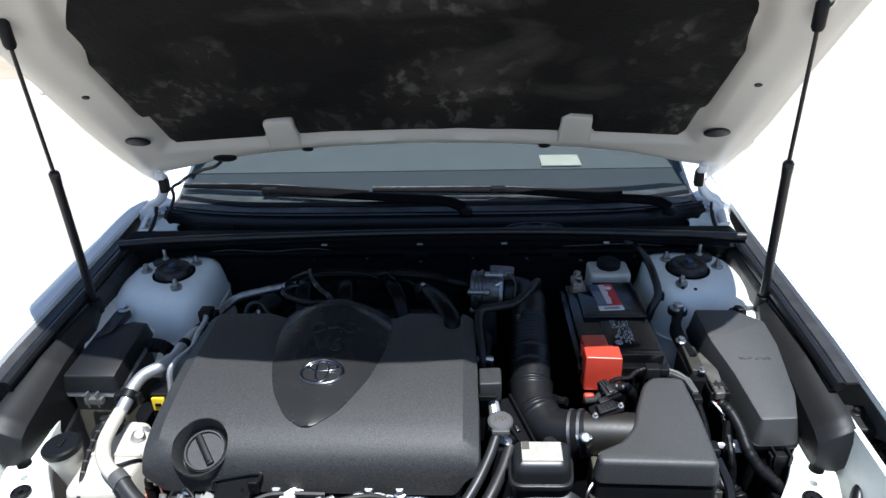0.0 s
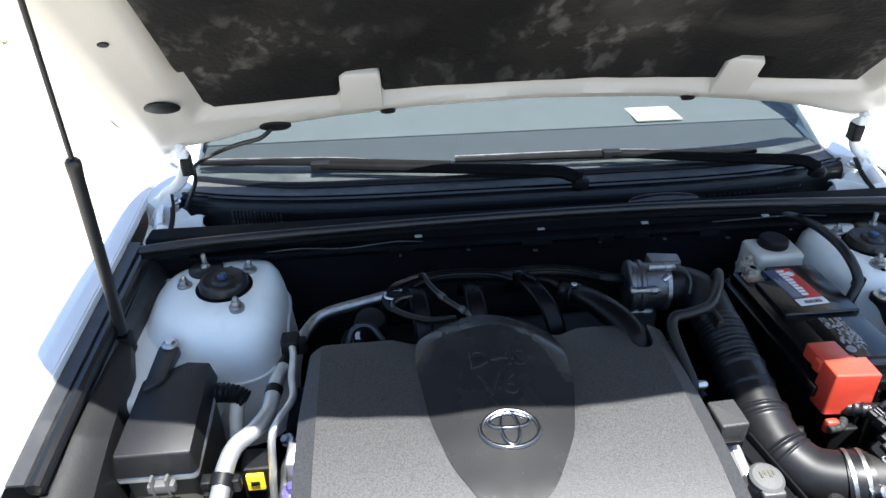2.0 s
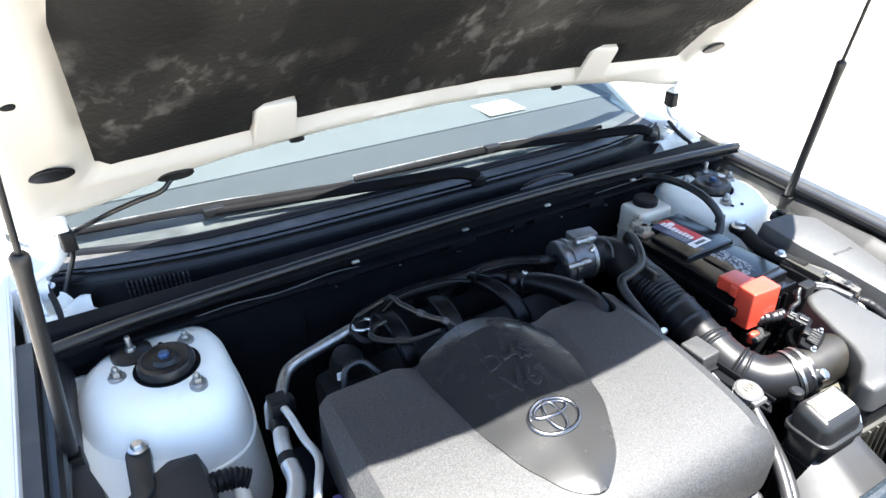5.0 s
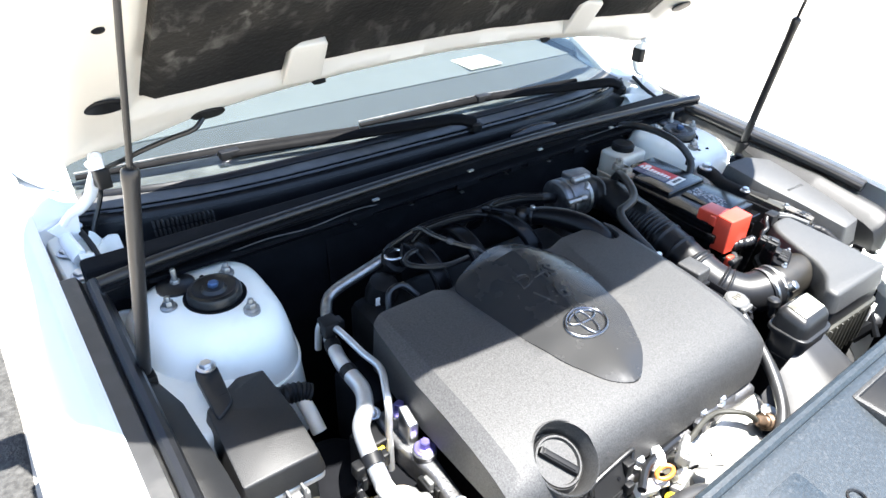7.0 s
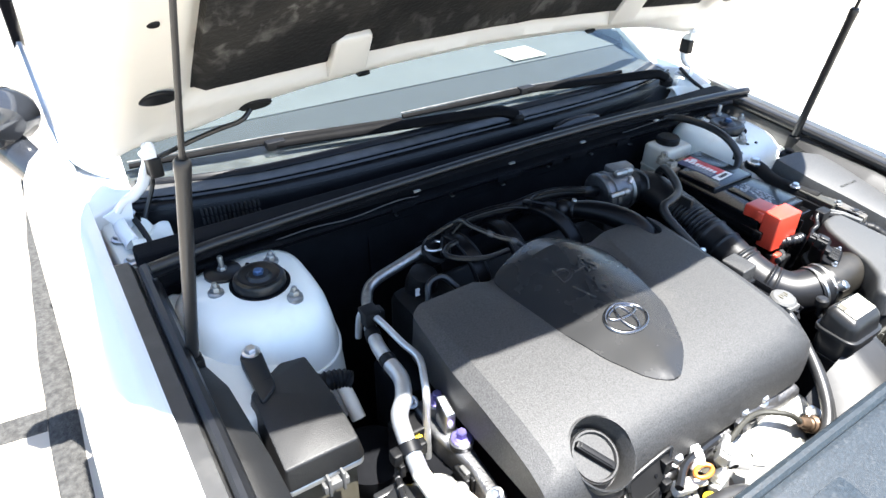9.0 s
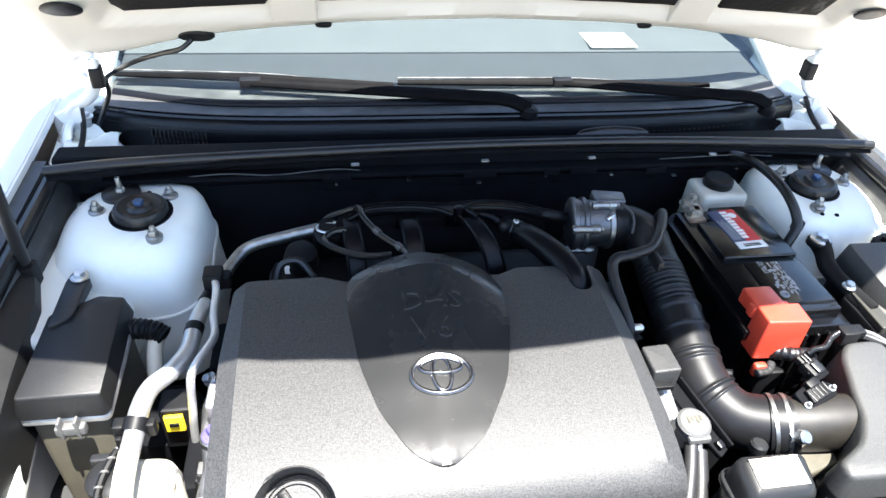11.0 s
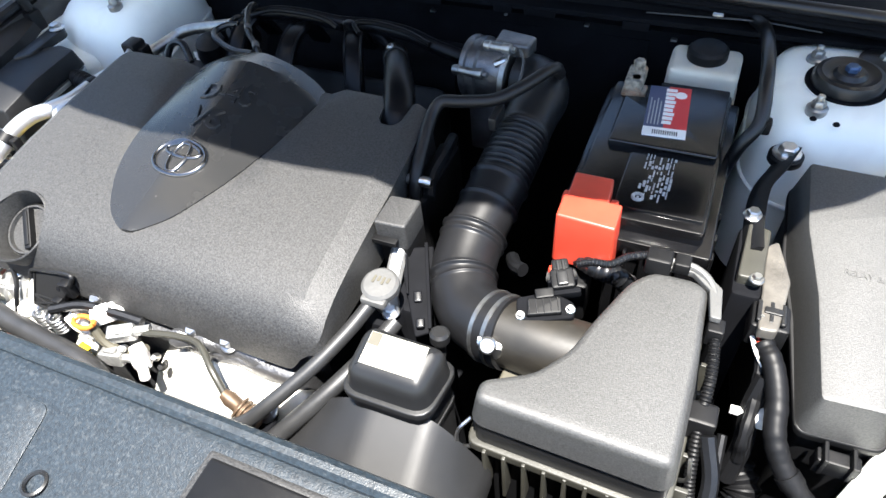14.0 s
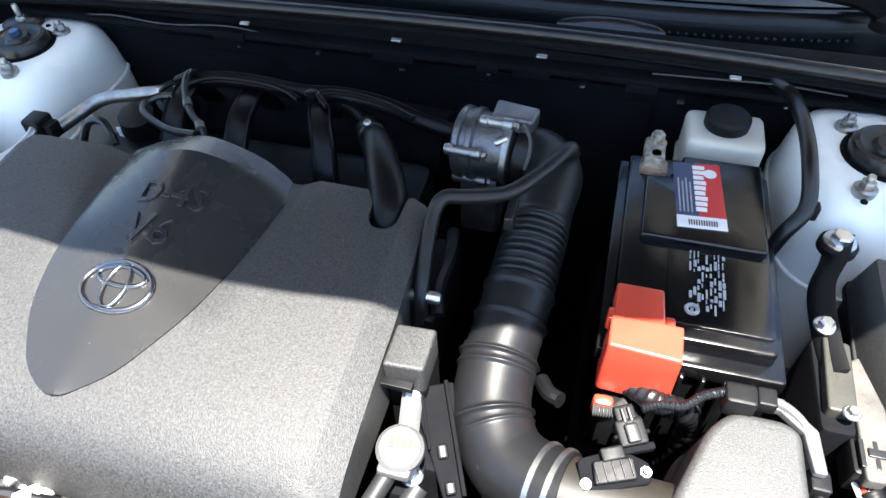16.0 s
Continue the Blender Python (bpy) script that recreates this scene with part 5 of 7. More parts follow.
def cover_shell():
    o = round_poly([(XL, 0.712), (-0.40, 0.701), (0.08, 0.70), (XR, 0.715), (XR, 0.90), (0.112, 1.045), (0.108, 1.052), (0.088, 1.054), (0.086, 1.012), (0.078, 1.002), (0.062, 1.002), (0.054, 1.012), (0.05, 1.056),
                    (-0.05, 1.058), (-0.175, 1.082), (-0.275, 1.061), (-0.40, 1.060), (-0.423, 1.05), (XL, 0.93)], 0.01, 3)
    bm = bmesh.new()
    bm.faces.new([bm.verts.new((x, y, 0)) for x, y in o])
    cuts = [((XL + 0.026, 0, 0), (1, 0, 0)), ((XR - 0.026, 0, 0), (1, 0, 0))] + [((XL + 0.05 * k, 0, 0), (1, 0, 0)) for k in range(1, 11)]
    cuts += [((0, y, 0), (0, 1, 0)) for y in (0.704, 0.708, 0.712, 0.717, 0.723, 0.729, 0.736, 0.745, 0.755, 0.767, 0.782, 0.80, 0.83, 0.86, 0.9, 0.95, 1.0, 1.045)]
    for (ax, ay), (bx, by) in (((-0.252, 0.87), (-0.302, 1.06)), ((-0.250, 0.87), (-0.270, 1.06)), ((-0.066, 0.87), (-0.017, 1.06)), ((-0.068, 0.87), (-0.043, 1.06))):
        cuts.append(((ax, ay, 0), (by - ay, ax - bx, 0)))
    for co, no in cuts:
        bmesh.ops.bisect_plane(bm, geom=bm.verts[:] + bm.edges[:] + bm.faces[:], plane_co=co, plane_no=no)
    top = bm.faces[:]
    ext = bmesh.ops.extrude_face_region(bm, geom=top)
    low = {g for g in ext["geom"] if isinstance(g, bmesh.types.BMVert)}
    cx, cy = -0.157, 0.9
    for v in bm.verts:
        x, y = v.co.x, v.co.y
        if v in low:
            v.co = Vector((cx + (x - cx) * 1.012, cy + (y - cy) * 1.005, min(0.862, cover_z(x, y) - 0.010)))
        else:
            v.co.z = cover_z(x, y)
    bm.verts.index_update()
    res = [tuple(v.co) for v in bm.verts], [tuple(v.index for v in f.verts) for f in bm.faces]
    bm.free()
    return res


CAP = Vector((-0.335, 0.733, 0.902))
AX = Vector((0, -0.55, 1)).normalized()
well = lathe([(0.0455, -0.2), (0.0455, 0.1)], CAP, AX, 40)
part("shell", cut(cover_shell(), well), M_COVER, cover, "grained black shell", smooth=25)
part("filler_well", lathe([(0.0475, -0.03), (0.0490, -0.004), (0.0482, 0.0022), (0.0465, 0.0034), (0.0446, 0.0), (0.0405, -0.034), (0.028, -0.036)], CAP, AX, 44, False), M_COVER, cover, "well round the oil filler")


def shield_z(x, y):
    """Crowned top of the shield, with a chamfer along its rear edge."""
    a, b = lerp(y, SHIELD_L), lerp(y, SHIELD_R)
    e = min(1.0, abs(x - (a + b) / 2) / max(0.01, (b - a) / 2))
    k = max(0.0, min(1.0, (y - 0.80) / 0.24))
    z = lerp(y, CZ) + 0.0016 - gutter(-0.16, y) + (0.004 + 0.036 * k ** 1.5) * ((1 - e ** 1.7) * k + (1 - e) * (1 - k))
    t = (x + 0.157) / 0.11
    return z - 0.30 * max(0.0, y - 1.040 + 0.024 * max(0.0, t) - 0.020 * max(0.0, -t))


def shield_part():
    o = round_poly([(-0.165, 0.752), (-0.115, 0.79), (-0.075, 0.86), (-0.052, 0.95), (-0.045, 1.056), (-0.085, 1.072), (-0.178, 1.080), (-0.268, 1.058), (-0.270, 1.0), (-0.258, 0.90), (-0.238, 0.83), (-0.205, 0.775)], 0.02, 4)
    bm = bmesh.new()
    bm.faces.new([bm.verts.new((x, y, 0)) for x, y in o])
    for k in range(26):
        bmesh.ops.bisect_plane(bm, geom=bm.verts[:] + bm.edges[:] + bm.faces[:], plane_co=(0, 0.765 + 0.0125 * k, 0), plane_no=(0, 1, 0))
    for k in range(22):
        bmesh.ops.bisect_plane(bm, geom=bm.verts[:] + bm.edges[:] + bm.faces[:], plane_co=(-0.265 + 0.0103 * k, 0, 0), plane_no=(1, 0, 0))
    ext = bmesh.ops.extrude_face_region(bm, geom=bm.faces[:])
    low = {g for g in ext["geom"] if isinstance(g, bmesh.types.BMVert)}
    for v in bm.verts:
        v.co.z = lerp(v.co.y, CZ) - 0.030 if v in low else shield_z(v.co.x, v.co.y)
    bm.verts.index_update()
    res = [tuple(v.co) for v in bm.verts], [tuple(v.index for v in f.verts) for f in bm.faces]
    bm.free()
    return res


def on_shield(g, lift):
    """Lay a flat mesh on the shield's crown."""
    return [(x, y, shield_z(x, y) + lift + z) for x, y, z in g[0]], g[1]


shield = part("center_shield", shield_part(), M_SHELL, cover, "smooth shield shaped center panel", smooth=14)


def oval(cx, cy, rx, ry, z, r):
    pts = [(cx + rx * math.cos(a * 0.1309), cy + ry * math.sin(a * 0.1309), z) for a in range(48)]
    pts.append(pts[0])
    return tube(pts, r, 8, 1, smooth=False, caps=False)


part("emblem", on_shield(geo(oval(-0.158, 0.868, 0.0375, 0.0265, 0, 0.0032), oval(-0.158, 0.8785, 0.026, 0.0105, 0, 0.0026), oval(-0.158, 0.868, 0.0115, 0.0235, 0, 0.0026)), 0.0006), M_CHROME, shield, "dark chrome oval emblem", smooth=60)
part("engine_letters", on_shield(geo(letters("D-4S", 0.040, Matrix.Translation((-0.156, 0.981, 0)), 0.0012, 0.0007), letters("V6", 0.048, Matrix.Translation((-0.160, 0.935, 0)), 0.0012, 0.0007)), 0.0008), M_SHELL, shield, "raised engine type lettering", smooth=0)

cap = thing("oil_filler_cap", CAP - AX * 0.03, "black oil filler cap with a raised grip bar", "oil cap")
seat = CAP - AX * 0.022
part("cap_disc", lathe([(0.026, -0.06), (0.028, -0.012), (0.0345, -0.01), (0.0345, 0.003), (0.0330, 0.006), (0.0305, 0.006), (0.0292, 0.001), (0.001, 0.001)], seat, AX, 40), M_COVER, cap)
part("cap_ring", lathe([(0.0346, 0.001), (0.0354, 0.002), (0.0354, 0.004), (0.0346, 0.005)], seat, AX, 40, False), M_STEEL, cap, "bright worn rim")
turn = Matrix.Translation(seat) @ Vector((0, 0, 1)).rotation_difference(AX).to_matrix().to_4x4() @ Matrix.Rotation(radians(34), 4, "Z")
part("grip_bar", moved(geo(box(-0.0055, 0.0055, -0.029, 0.029, 0, 0.010, 0.002), box(-0.0035, 0.0035, -0.024, 0.024, 0.009, 0.0115, 0.0008)), turn), M_BLACK, cap)

# ---- intake manifold behind the cover ----
manifold = thing("intake_manifold", (-0.12, 1.18, 0.89), "glossy black plastic intake manifold with curved runners", "intake manifold")
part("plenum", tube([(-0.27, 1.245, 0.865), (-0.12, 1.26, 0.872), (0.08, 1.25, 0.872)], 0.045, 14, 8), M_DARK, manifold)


def runner(x, lean, w):
    """Flat arched band from the rear rail down under the engine cover, with a raised rim on each side."""
    line = [(x, 1.235, 0.905), (x, 1.215, 0.938), (x + lean * 0.2, 1.19, 0.956), (x + lean * 0.5, 1.155, 0.957), (x + lean * 0.8, 1.125, 0.943), (x + lean, 1.10, 0.915), (x + lean, 1.085, 0.87)]
    c = spline(line, 6)
    rings, fs = [], []
    sec = [(-1, -0.35), (-1.0, 0.15), (-0.86, 0.32), (-0.72, 0.16), (0.0, 0.28), (0.72, 0.16), (0.86, 0.32), (1.0, 0.15), (1, -0.35)]
    for i, q in enumerate(c):
        d = (c[min(i + 1, len(c) - 1)] - c[max(i - 1, 0)]).normalized()
        side = Vector((1, 0, 0))
        up = side.cross(d).normalized() * -1
        if up.z < 0 and i < 6:
            up = -up
        rings += [q + side * (a * w) + up * (b * w) for a, b in sec]
    n = len(sec)
    fs = [(i * n + k, i * n + (k + 1) % n, (i + 1) * n + (k + 1) % n, (i + 1) * n + k) for i in range(len(c) - 1) for k in range(n)]
    return rings, fs


for x, lean, w in ((-0.262, 0.012, 0.015), (-0.168, 0.008, 0.0155), (-0.082, 0.046, 0.0155)):
    part("runner", runner(x, lean, w), M_MANIFOLD, manifold)
rail = part("rear_rail", tube([(-0.285, 1.165, 0.935), (-0.262, 1.196, 0.953), (-0.225, 1.208, 0.960), (-0.165, 1.207, 0.962), (-0.105, 1.200, 0.962), (-0.045, 1.206, 0.961), (0.01, 1.202, 0.958), (0.06, 1.188, 0.952), (0.10, 1.19, 0.94)], 0.0085, 10, 8, flat=1.3), M_MANIFOLD, manifold)
part("rail_lip", tube([(-0.262, 1.184, 0.962), (-0.225, 1.198, 0.969), (-0.165, 1.198, 0.971), (-0.12, 1.190, 0.970), (-0.095, 1.178, 0.967)], 0.0038, 8, 8), M_MANIFOLD, rail)
part("rail_lip", tube([(-0.055, 1.172, 0.966), (-0.072, 1.192, 0.969), (-0.045, 1.200, 0.970), (0.01, 1.194, 0.967), (0.055, 1.180, 0.960)], 0.0038, 8, 8), M_MANIFOLD, rail)
part("rail_boss", lathe([(0.009, -0.02), (0.009, 0.004), (0.006, 0.006)], (-0.083, 1.192, 0.966), seg=14), M_MANIFOLD, rail)

vent = thing("breather_duct", (0.07, 1.06, 0.90), "black plastic breather duct passing the cover's notch", "duct")
part("duct", tube([(0.006, 1.162, 0.940), (0.022, 1.135, 0.948), (0.042, 1.098, 0.950), (0.062, 1.056, 0.943), (0.070, 1.026, 0.925), (0.07, 1.014, 0.87)], lambda t: 0.0165 + 0.0055 * min(1, t * 2), 16, 8), M_MANIFOLD, vent)
part("duct_collar", tube([(-0.006, 1.182, 0.934), (0.004, 1.166, 0.940), (0.010, 1.155, 0.942)], lambda t: 0.0175 + 0.002 * math.sin(t * 9), 18, 6), M_RUBBER, vent)
part("duct_nib", lathe([(0.004, 0), (0.005, 0.003), (0.005, 0.008), (0.003, 0.01)], (0.004, 1.158, 0.957), (0, -0.3, 1), 10), M_BOLT, vent)
part("feed_pipe", tube([(-0.046, 1.205, 0.945), (-0.025, 1.196, 0.945), (-0.006, 1.182, 0.936)], 0.010, 12, 6), M_MANIFOLD, vent)

pcv = thing("vacuum_valve", (-0.294, 1.20, 0.89), "round black vacuum valve with thin hoses", "valve")
part("valve_body", lathe([(0.02, -0.03), (0.02, 0.0), (0.024, 0.004), (0.024, 0.014), (0.016, 0.017), (0.016, 0.012), (0.001, 0.012)], (-0.294, 1.195, 0.925), (0.2, -0.6, 0.8), 22), M_BLACK, pcv)
part("valve_ring", oval(-0.292, 1.188, 0.018, 0.014, 0.945, 0.0026), M_STEEL, pcv)
part("thin_hose", tube([(-0.250, 1.195, 0.975), (-0.243, 1.178, 0.986), (-0.237, 1.155, 0.984), (-0.213, 1.119, 0.976), (-0.187, 1.098, 0.968), (-0.178, 1.088, 0.960)], 0.0042, 8, 8), M_RUBBER, pcv)
part("thin_hose", tube([(-0.265, 1.160, 0.960), (-0.285, 1.158, 0.958), (-0.298, 1.145, 0.955), (-0.290, 1.126, 0.955), (-0.262, 1.111, 0.952), (-0.235, 1.102, 0.952), (-0.200, 1.098, 0.955)], 0.0048, 8, 8), M_RUBBER, pcv)
part("loop_hose", tube([(-0.37, 1.085, 0.92), (-0.36, 1.10, 0.945), (-0.335, 1.10, 0.95), (-0.315, 1.085, 0.93)], 0.0055, 8, 8), M_RUBBER, pcv)
for t_ in (0.0, 1.0):
    part("hose_cuff", tube([(-0.222 + 0.030 * t_, 1.131 - 0.028 * t_, 0.979 - 0.009 * t_), (-0.216 + 0.030 * t_, 1.123 - 0.028 * t_, 0.977 - 0.009 * t_)], 0.0056, 10, smooth=False), M_WIRE, pcv)
part("valve_pipe", tube([(-0.250, 1.195, 0.975), (-0.27, 1.20, 0.965), (-0.30, 1.21, 0.94), (-0.30, 1.21, 0.88)], 0.004, 8, 6), M_RUBBER, pcv)
actuator = thing("solenoid_valve", (-0.335, 1.17, 0.88), "black solenoid valve with a small white tag", "solenoid")
part("valve_body", lathe([(0.026, 0), (0.028, 0.03), (0.024, 0.05), (0.012, 0.054)], (-0.34, 1.165, 0.875), (0.1, -0.2, 1), 20), M_BLACK, actuator)
part("tag", box(-0.362, -0.345, 1.138, 1.14, 0.895, 0.91, 0.001), M_LABELW, actuator)

# ---- throttle body and intake hose ----
throttle = thing("throttle_body", (0.15, 1.19, 0.86), "cast aluminium throttle body with long bolts", "throttle body")
TB = Vector((0.112, 1.195, 0.925))
part("casting", geo(lathe([(0.040, -0.002), (0.044, 0.0), (0.0455, 0.002), (0.0455, 0.008), (0.042, 0.010), (0.042, 0.016), (0.0455, 0.018), (0.0455, 0.024), (0.041, 0.027), (0.039, 0.055), (0.037, 0.066)], TB, (1, -0.12, 0.05), 36), box(0.114, 0.165, 1.165, 1.225, 0.80, 0.89, 0.008)), M_THROTTLE, throttle)
for at, n in (((0.100, 1.153, 0.944), 0.046), ((0.138, 1.181, 0.971), 0.040), ((0.104, 1.172, 0.886), 0.045)):
    boss = part("long_bolt", lathe([(0.002, 0), (0.006, 0.001), (0.0072, 0.004), (0.0072, 0.010), (0.006, 0.011), (0.006, n - 0.012), (0.0075, n - 0.011), (0.0075, n), (0.004, n + 0.002)], at, (1, -0.08, 0.02), 14), M_BOLT, throttle)
    part("bolt_head", lathe([(0.0045, 0), (0.0045, 0.006), (0.003, 0.007)], Vector(at) + Vector((n, -0.08 * n, 0)), (1, -0.08, 0.02), 6), M_BOLT, boss)
part("motor_cover", geo(prism([(0.150, 1.19), (0.20, 1.185), (0.205, 1.215), (0.15, 1.225)], 0.955, 0.974, 0.006, 0.004)), M_THROTTLE, throttle)
part("wire_lead", tube([(0.19, 1.18, 0.972), (0.20, 1.165, 0.968), (0.203, 1.15, 0.958), (0.20, 1.14, 0.94)], 0.0022, 6, 6), M_WIRE, throttle)
part("hose_clamp", lathe([(0.0405, 0), (0.0418, 0.001), (0.0418, 0.008), (0.0405, 0.009)], (0.170, 1.188, 0.9255), (1, -0.08, 0), 32), M_BOLT, throttle)
part("clamp_screw", lathe([(0.004, 0), (0.005, 0.002), (0.005, 0.016), (0.003, 0.018)], (0.160, 1.160, 0.955), (0.5, 0.3, 0.2), 10), M_STEEL, throttle)

HOSE = [(0.186, 1.19, 0.922), (0.215, 1.185, 0.922), (0.232, 1.155, 0.922), (0.229, 1.11, 0.918), (0.2255, 1.04, 0.905), (0.221, 0.96, 0.888), (0.2175, 0.915, 0.876), (0.222, 0.868, 0.864), (0.245, 0.828, 0.858), (0.285, 0.806, 0.866), (0.302, 0.801, 0.871)]


def hose_r(t):
    r = 0.0385 if t > 0.57 else 0.0365
    if t < 0.36:
        r = 0.035
    if 0.35 < t < 0.445:
        r = 0.0322 + 0.0048 * max(0.0, math.sin((t - 0.35) / 0.095 * math.pi * 9) ** 2) ** 0.7
    for c, w, h in ((0.345, 0.005, 0.001), (0.455, 0.004, 0.0028), (0.50, 0.004, 0.0028), (0.588, 0.005, 0.0035), (0.612, 0.005, 0.0025), (0.71, 0.005, 0.0035), (0.735, 0.004, 0.0015), (0.955, 0.02, 0.001)):
        r += h * math.exp(-((t - c) / w) ** 2)
    return r


hose = thing("intake_hose", (0.222, 0.95, 0.84), "black ribbed rubber intake hose with a bend", "intake hose")
part("hose_body", tube(HOSE, hose_r, 36, 70), M_HOSE, hose, smooth=60)
part("hose_end", tube([(0.277, 0.8085, 0.8645), (0.290, 0.8035, 0.8678), (0.304, 0.8005, 0.8715)], 0.0402, 36, 4), M_HOSE, hose)
clamp = part("hose_clamp", geo(*[tube([(x, 0.8085 - 0.30 * (x - 0.277), 0.8645 + 0.262 * (x - 0.277)), (x + 0.0045, 0.8085 - 0.30 * (x - 0.2725), 0.8645 + 0.262 * (x - 0.2725))], 0.0414, 36, smooth=False) for x in (0.279, 0.294)]), M_BOLT, hose, "steel hose clamp of two narrow bands")
part("clamp_screw", geo(box(0.285, 0.306, 0.765, 0.778, 0.872, 0.892, 0.003), lathe([(0.006, 0), (0.006, 0.035)], (0.278, 0.772, 0.887), (1, 0.1, 0), 10), disc((0.29, 0.768, 0.89), 0.009, 0.012, (0.2, -0.6, 0.8))), M_STEEL, clamp)

breather = thing("breather_hose", (0.13, 1.0, 0.90), "grey-black breather hose beside the intake", "hose")
part("hose_tube", tube([(0.252, 1.162, 0.955), (0.247, 1.148, 0.972), (0.225, 1.105, 0.972), (0.195, 1.068, 0.968), (0.155, 1.052, 0.968), (0.13, 1.047, 0.966), (0.122, 1.03, 0.955), (0.124, 0.99, 0.935), (0.128, 0.955, 0.915), (0.128, 0.945, 0.88)], 0.0082, 12, 8), M_HOSE, breather)
part("hose_bracket", box(0.196, 0.206, 1.035, 1.072, 0.945, 0.962, 0.002), M_SATIN, breather)
part("hose_union", lathe([(0.005, 0), (0.007, 0.004), (0.007, 0.03), (0.005, 0.034)], (0.115, 0.955, 0.912), (1, 0, 0), 10), M_STEEL, breather)
part("wire_loom", tube([(0.135, 1.06, 0.90), (0.142, 1.02, 0.91), (0.138, 0.98, 0.90), (0.146, 0.95, 0.89)], 0.008, 8, 8), M_BLACK, breather)
part("hose_stay", box(0.115, 0.145, 0.94, 1.06, 0.80, 0.89, 0.005), M_BLACK, breather)

# ---- air filter box ----
airbox = thing("air_filter_box", (0.40, 0.79, 0.70), "black air filter box with a grained lid", "air filter box")
LID = [(0.302, 0.695), (0.484, 0.690), (0.487, 0.80), (0.484, 0.885), (0.470, 0.893), (0.428, 0.893), (0.408, 0.872), (0.385, 0.815), (0.372, 0.775), (0.348, 0.742), (0.320, 0.727), (0.302, 0.718)]
part("lid", prism(LID, 0.872, lambda x, y: 0.9155 + 0.05 * (y - 0.78), 0.012, 0.008, 0.005, 4, 4), M_LID, airbox, "grained black lid", smooth=40)
part("lid_skirt", prism([(x * 1.0, y) for x, y in inset(LID, -0.004)], 0.835, 0.874, 0.012, 0.003), M_SATIN, airbox)
part("base", prism([(0.312, 0.70), (0.48, 0.70), (0.48, 0.88), (0.43, 0.88), (0.37, 0.775), (0.312, 0.74)], 0.30, 0.838, 0.012, 0.004), M_BLACK, airbox)
for i in range(9):
    x = 0.312 + i * 0.0205
    part("rib", box(x, x + 0.004, 0.682, 0.70, 0.74, 0.832, 0.001), M_OLIVE, airbox)
part("flange", prism(inset(LID, -0.012), 0.822, 0.834, 0.012, 0.002), M_OLIVE, airbox)
for i in range(5):
    y = 0.71 + i * 0.036
    part("side_rib", box(0.482, 0.506, y, y + 0.005, 0.76, 0.832, 0.001), M_OLIVE, airbox)
part("wire_clip", tube([(0.298, 0.695, 0.81), (0.286, 0.685, 0.825), (0.286, 0.688, 0.85), (0.296, 0.70, 0.862)], 0.0022, 6, 6), M_STEEL, airbox, "steel wire clip")
part("wire_clip", tube([(0.49, 0.73, 0.81), (0.503, 0.725, 0.83), (0.50, 0.73, 0.86)], 0.0022, 6, 6), M_STEEL, airbox, "steel wire clip")
part("outlet_tube", tube([(0.296, 0.802, 0.870), (0.345, 0.797, 0.873), (0.41, 0.795, 0.873)], 0.0365, 28, 4), M_SOOT, airbox, "dusty dark outlet tube")
part("tube_foot", prism([(0.304, 0.738), (0.352, 0.75), (0.362, 0.785), (0.306, 0.788)], 0.78, 0.852, 0.006, 0.004), M_TAN, airbox)

maf = thing("air_flow_sensor", (0.35, 0.825, 0.905), "black air flow sensor on the outlet tube", "sensor")
mm = Matrix.Translation((0.334, 0.815, 0.910)) @ Matrix.Rotation(radians(14), 4, "X") @ Matrix.Rotation(radians(24), 4, "Z") @ Matrix.Scale(0.8, 4)
part("sensor_plate", moved(prism([(-0.036, -0.016), (0.036, -0.018), (0.040, 0.002), (0.014, 0.022), (-0.032, 0.020)], -0.010, 0.003, 0.006, 0.002), mm), M_DARK, maf)
part("sensor_body", moved(geo(prism([(-0.022, -0.010), (0.022, -0.012), (0.024, 0.010), (-0.018, 0.014)], 0.002, 0.011, 0.003, 0.002), box(-0.008, 0.016, 0.010, 0.024, 0.0, 0.014, 0.002)), mm), M_BLACK, maf)
for x in (-0.030, 0.033):
    part("sensor_screw", moved(bolt((x, -0.006, 0.002), 0.0042), mm), M_STEEL, maf)
for i in range(5):
    part("sensor_rib", moved(box(-0.018 + i * 0.009, -0.0165 + i * 0.009, -0.009, 0.010, 0.010, 0.0128, 0.0006), mm), M_SATIN, maf)
plug_ = part("sensor_plug", moved(geo(box(0.014, 0.044, 0.020, 0.048, -0.004, 0.016, 0.003), box(0.018, 0.040, 0.046, 0.064, 0.0, 0.012, 0.003)), mm), M_BLACK, maf)
part("plug_latch", moved(geo(box(0.022, 0.036, 0.022, 0.042, 0.015, 0.021, 0.002), box(0.024, 0.028, 0.040, 0.060, 0.012, 0.016, 0.001), box(0.031, 0.035, 0.040, 0.060, 0.012, 0.016, 0.001)), mm), M_SATIN, plug_)
part("plug_collar", moved(geo(box(0.008, 0.050, 0.014, 0.022, -0.006, 0.008, 0.002), box(0.010, 0.048, 0.030, 0.034, -0.006, 0.013, 0.001)), mm), M_DARK, plug_)

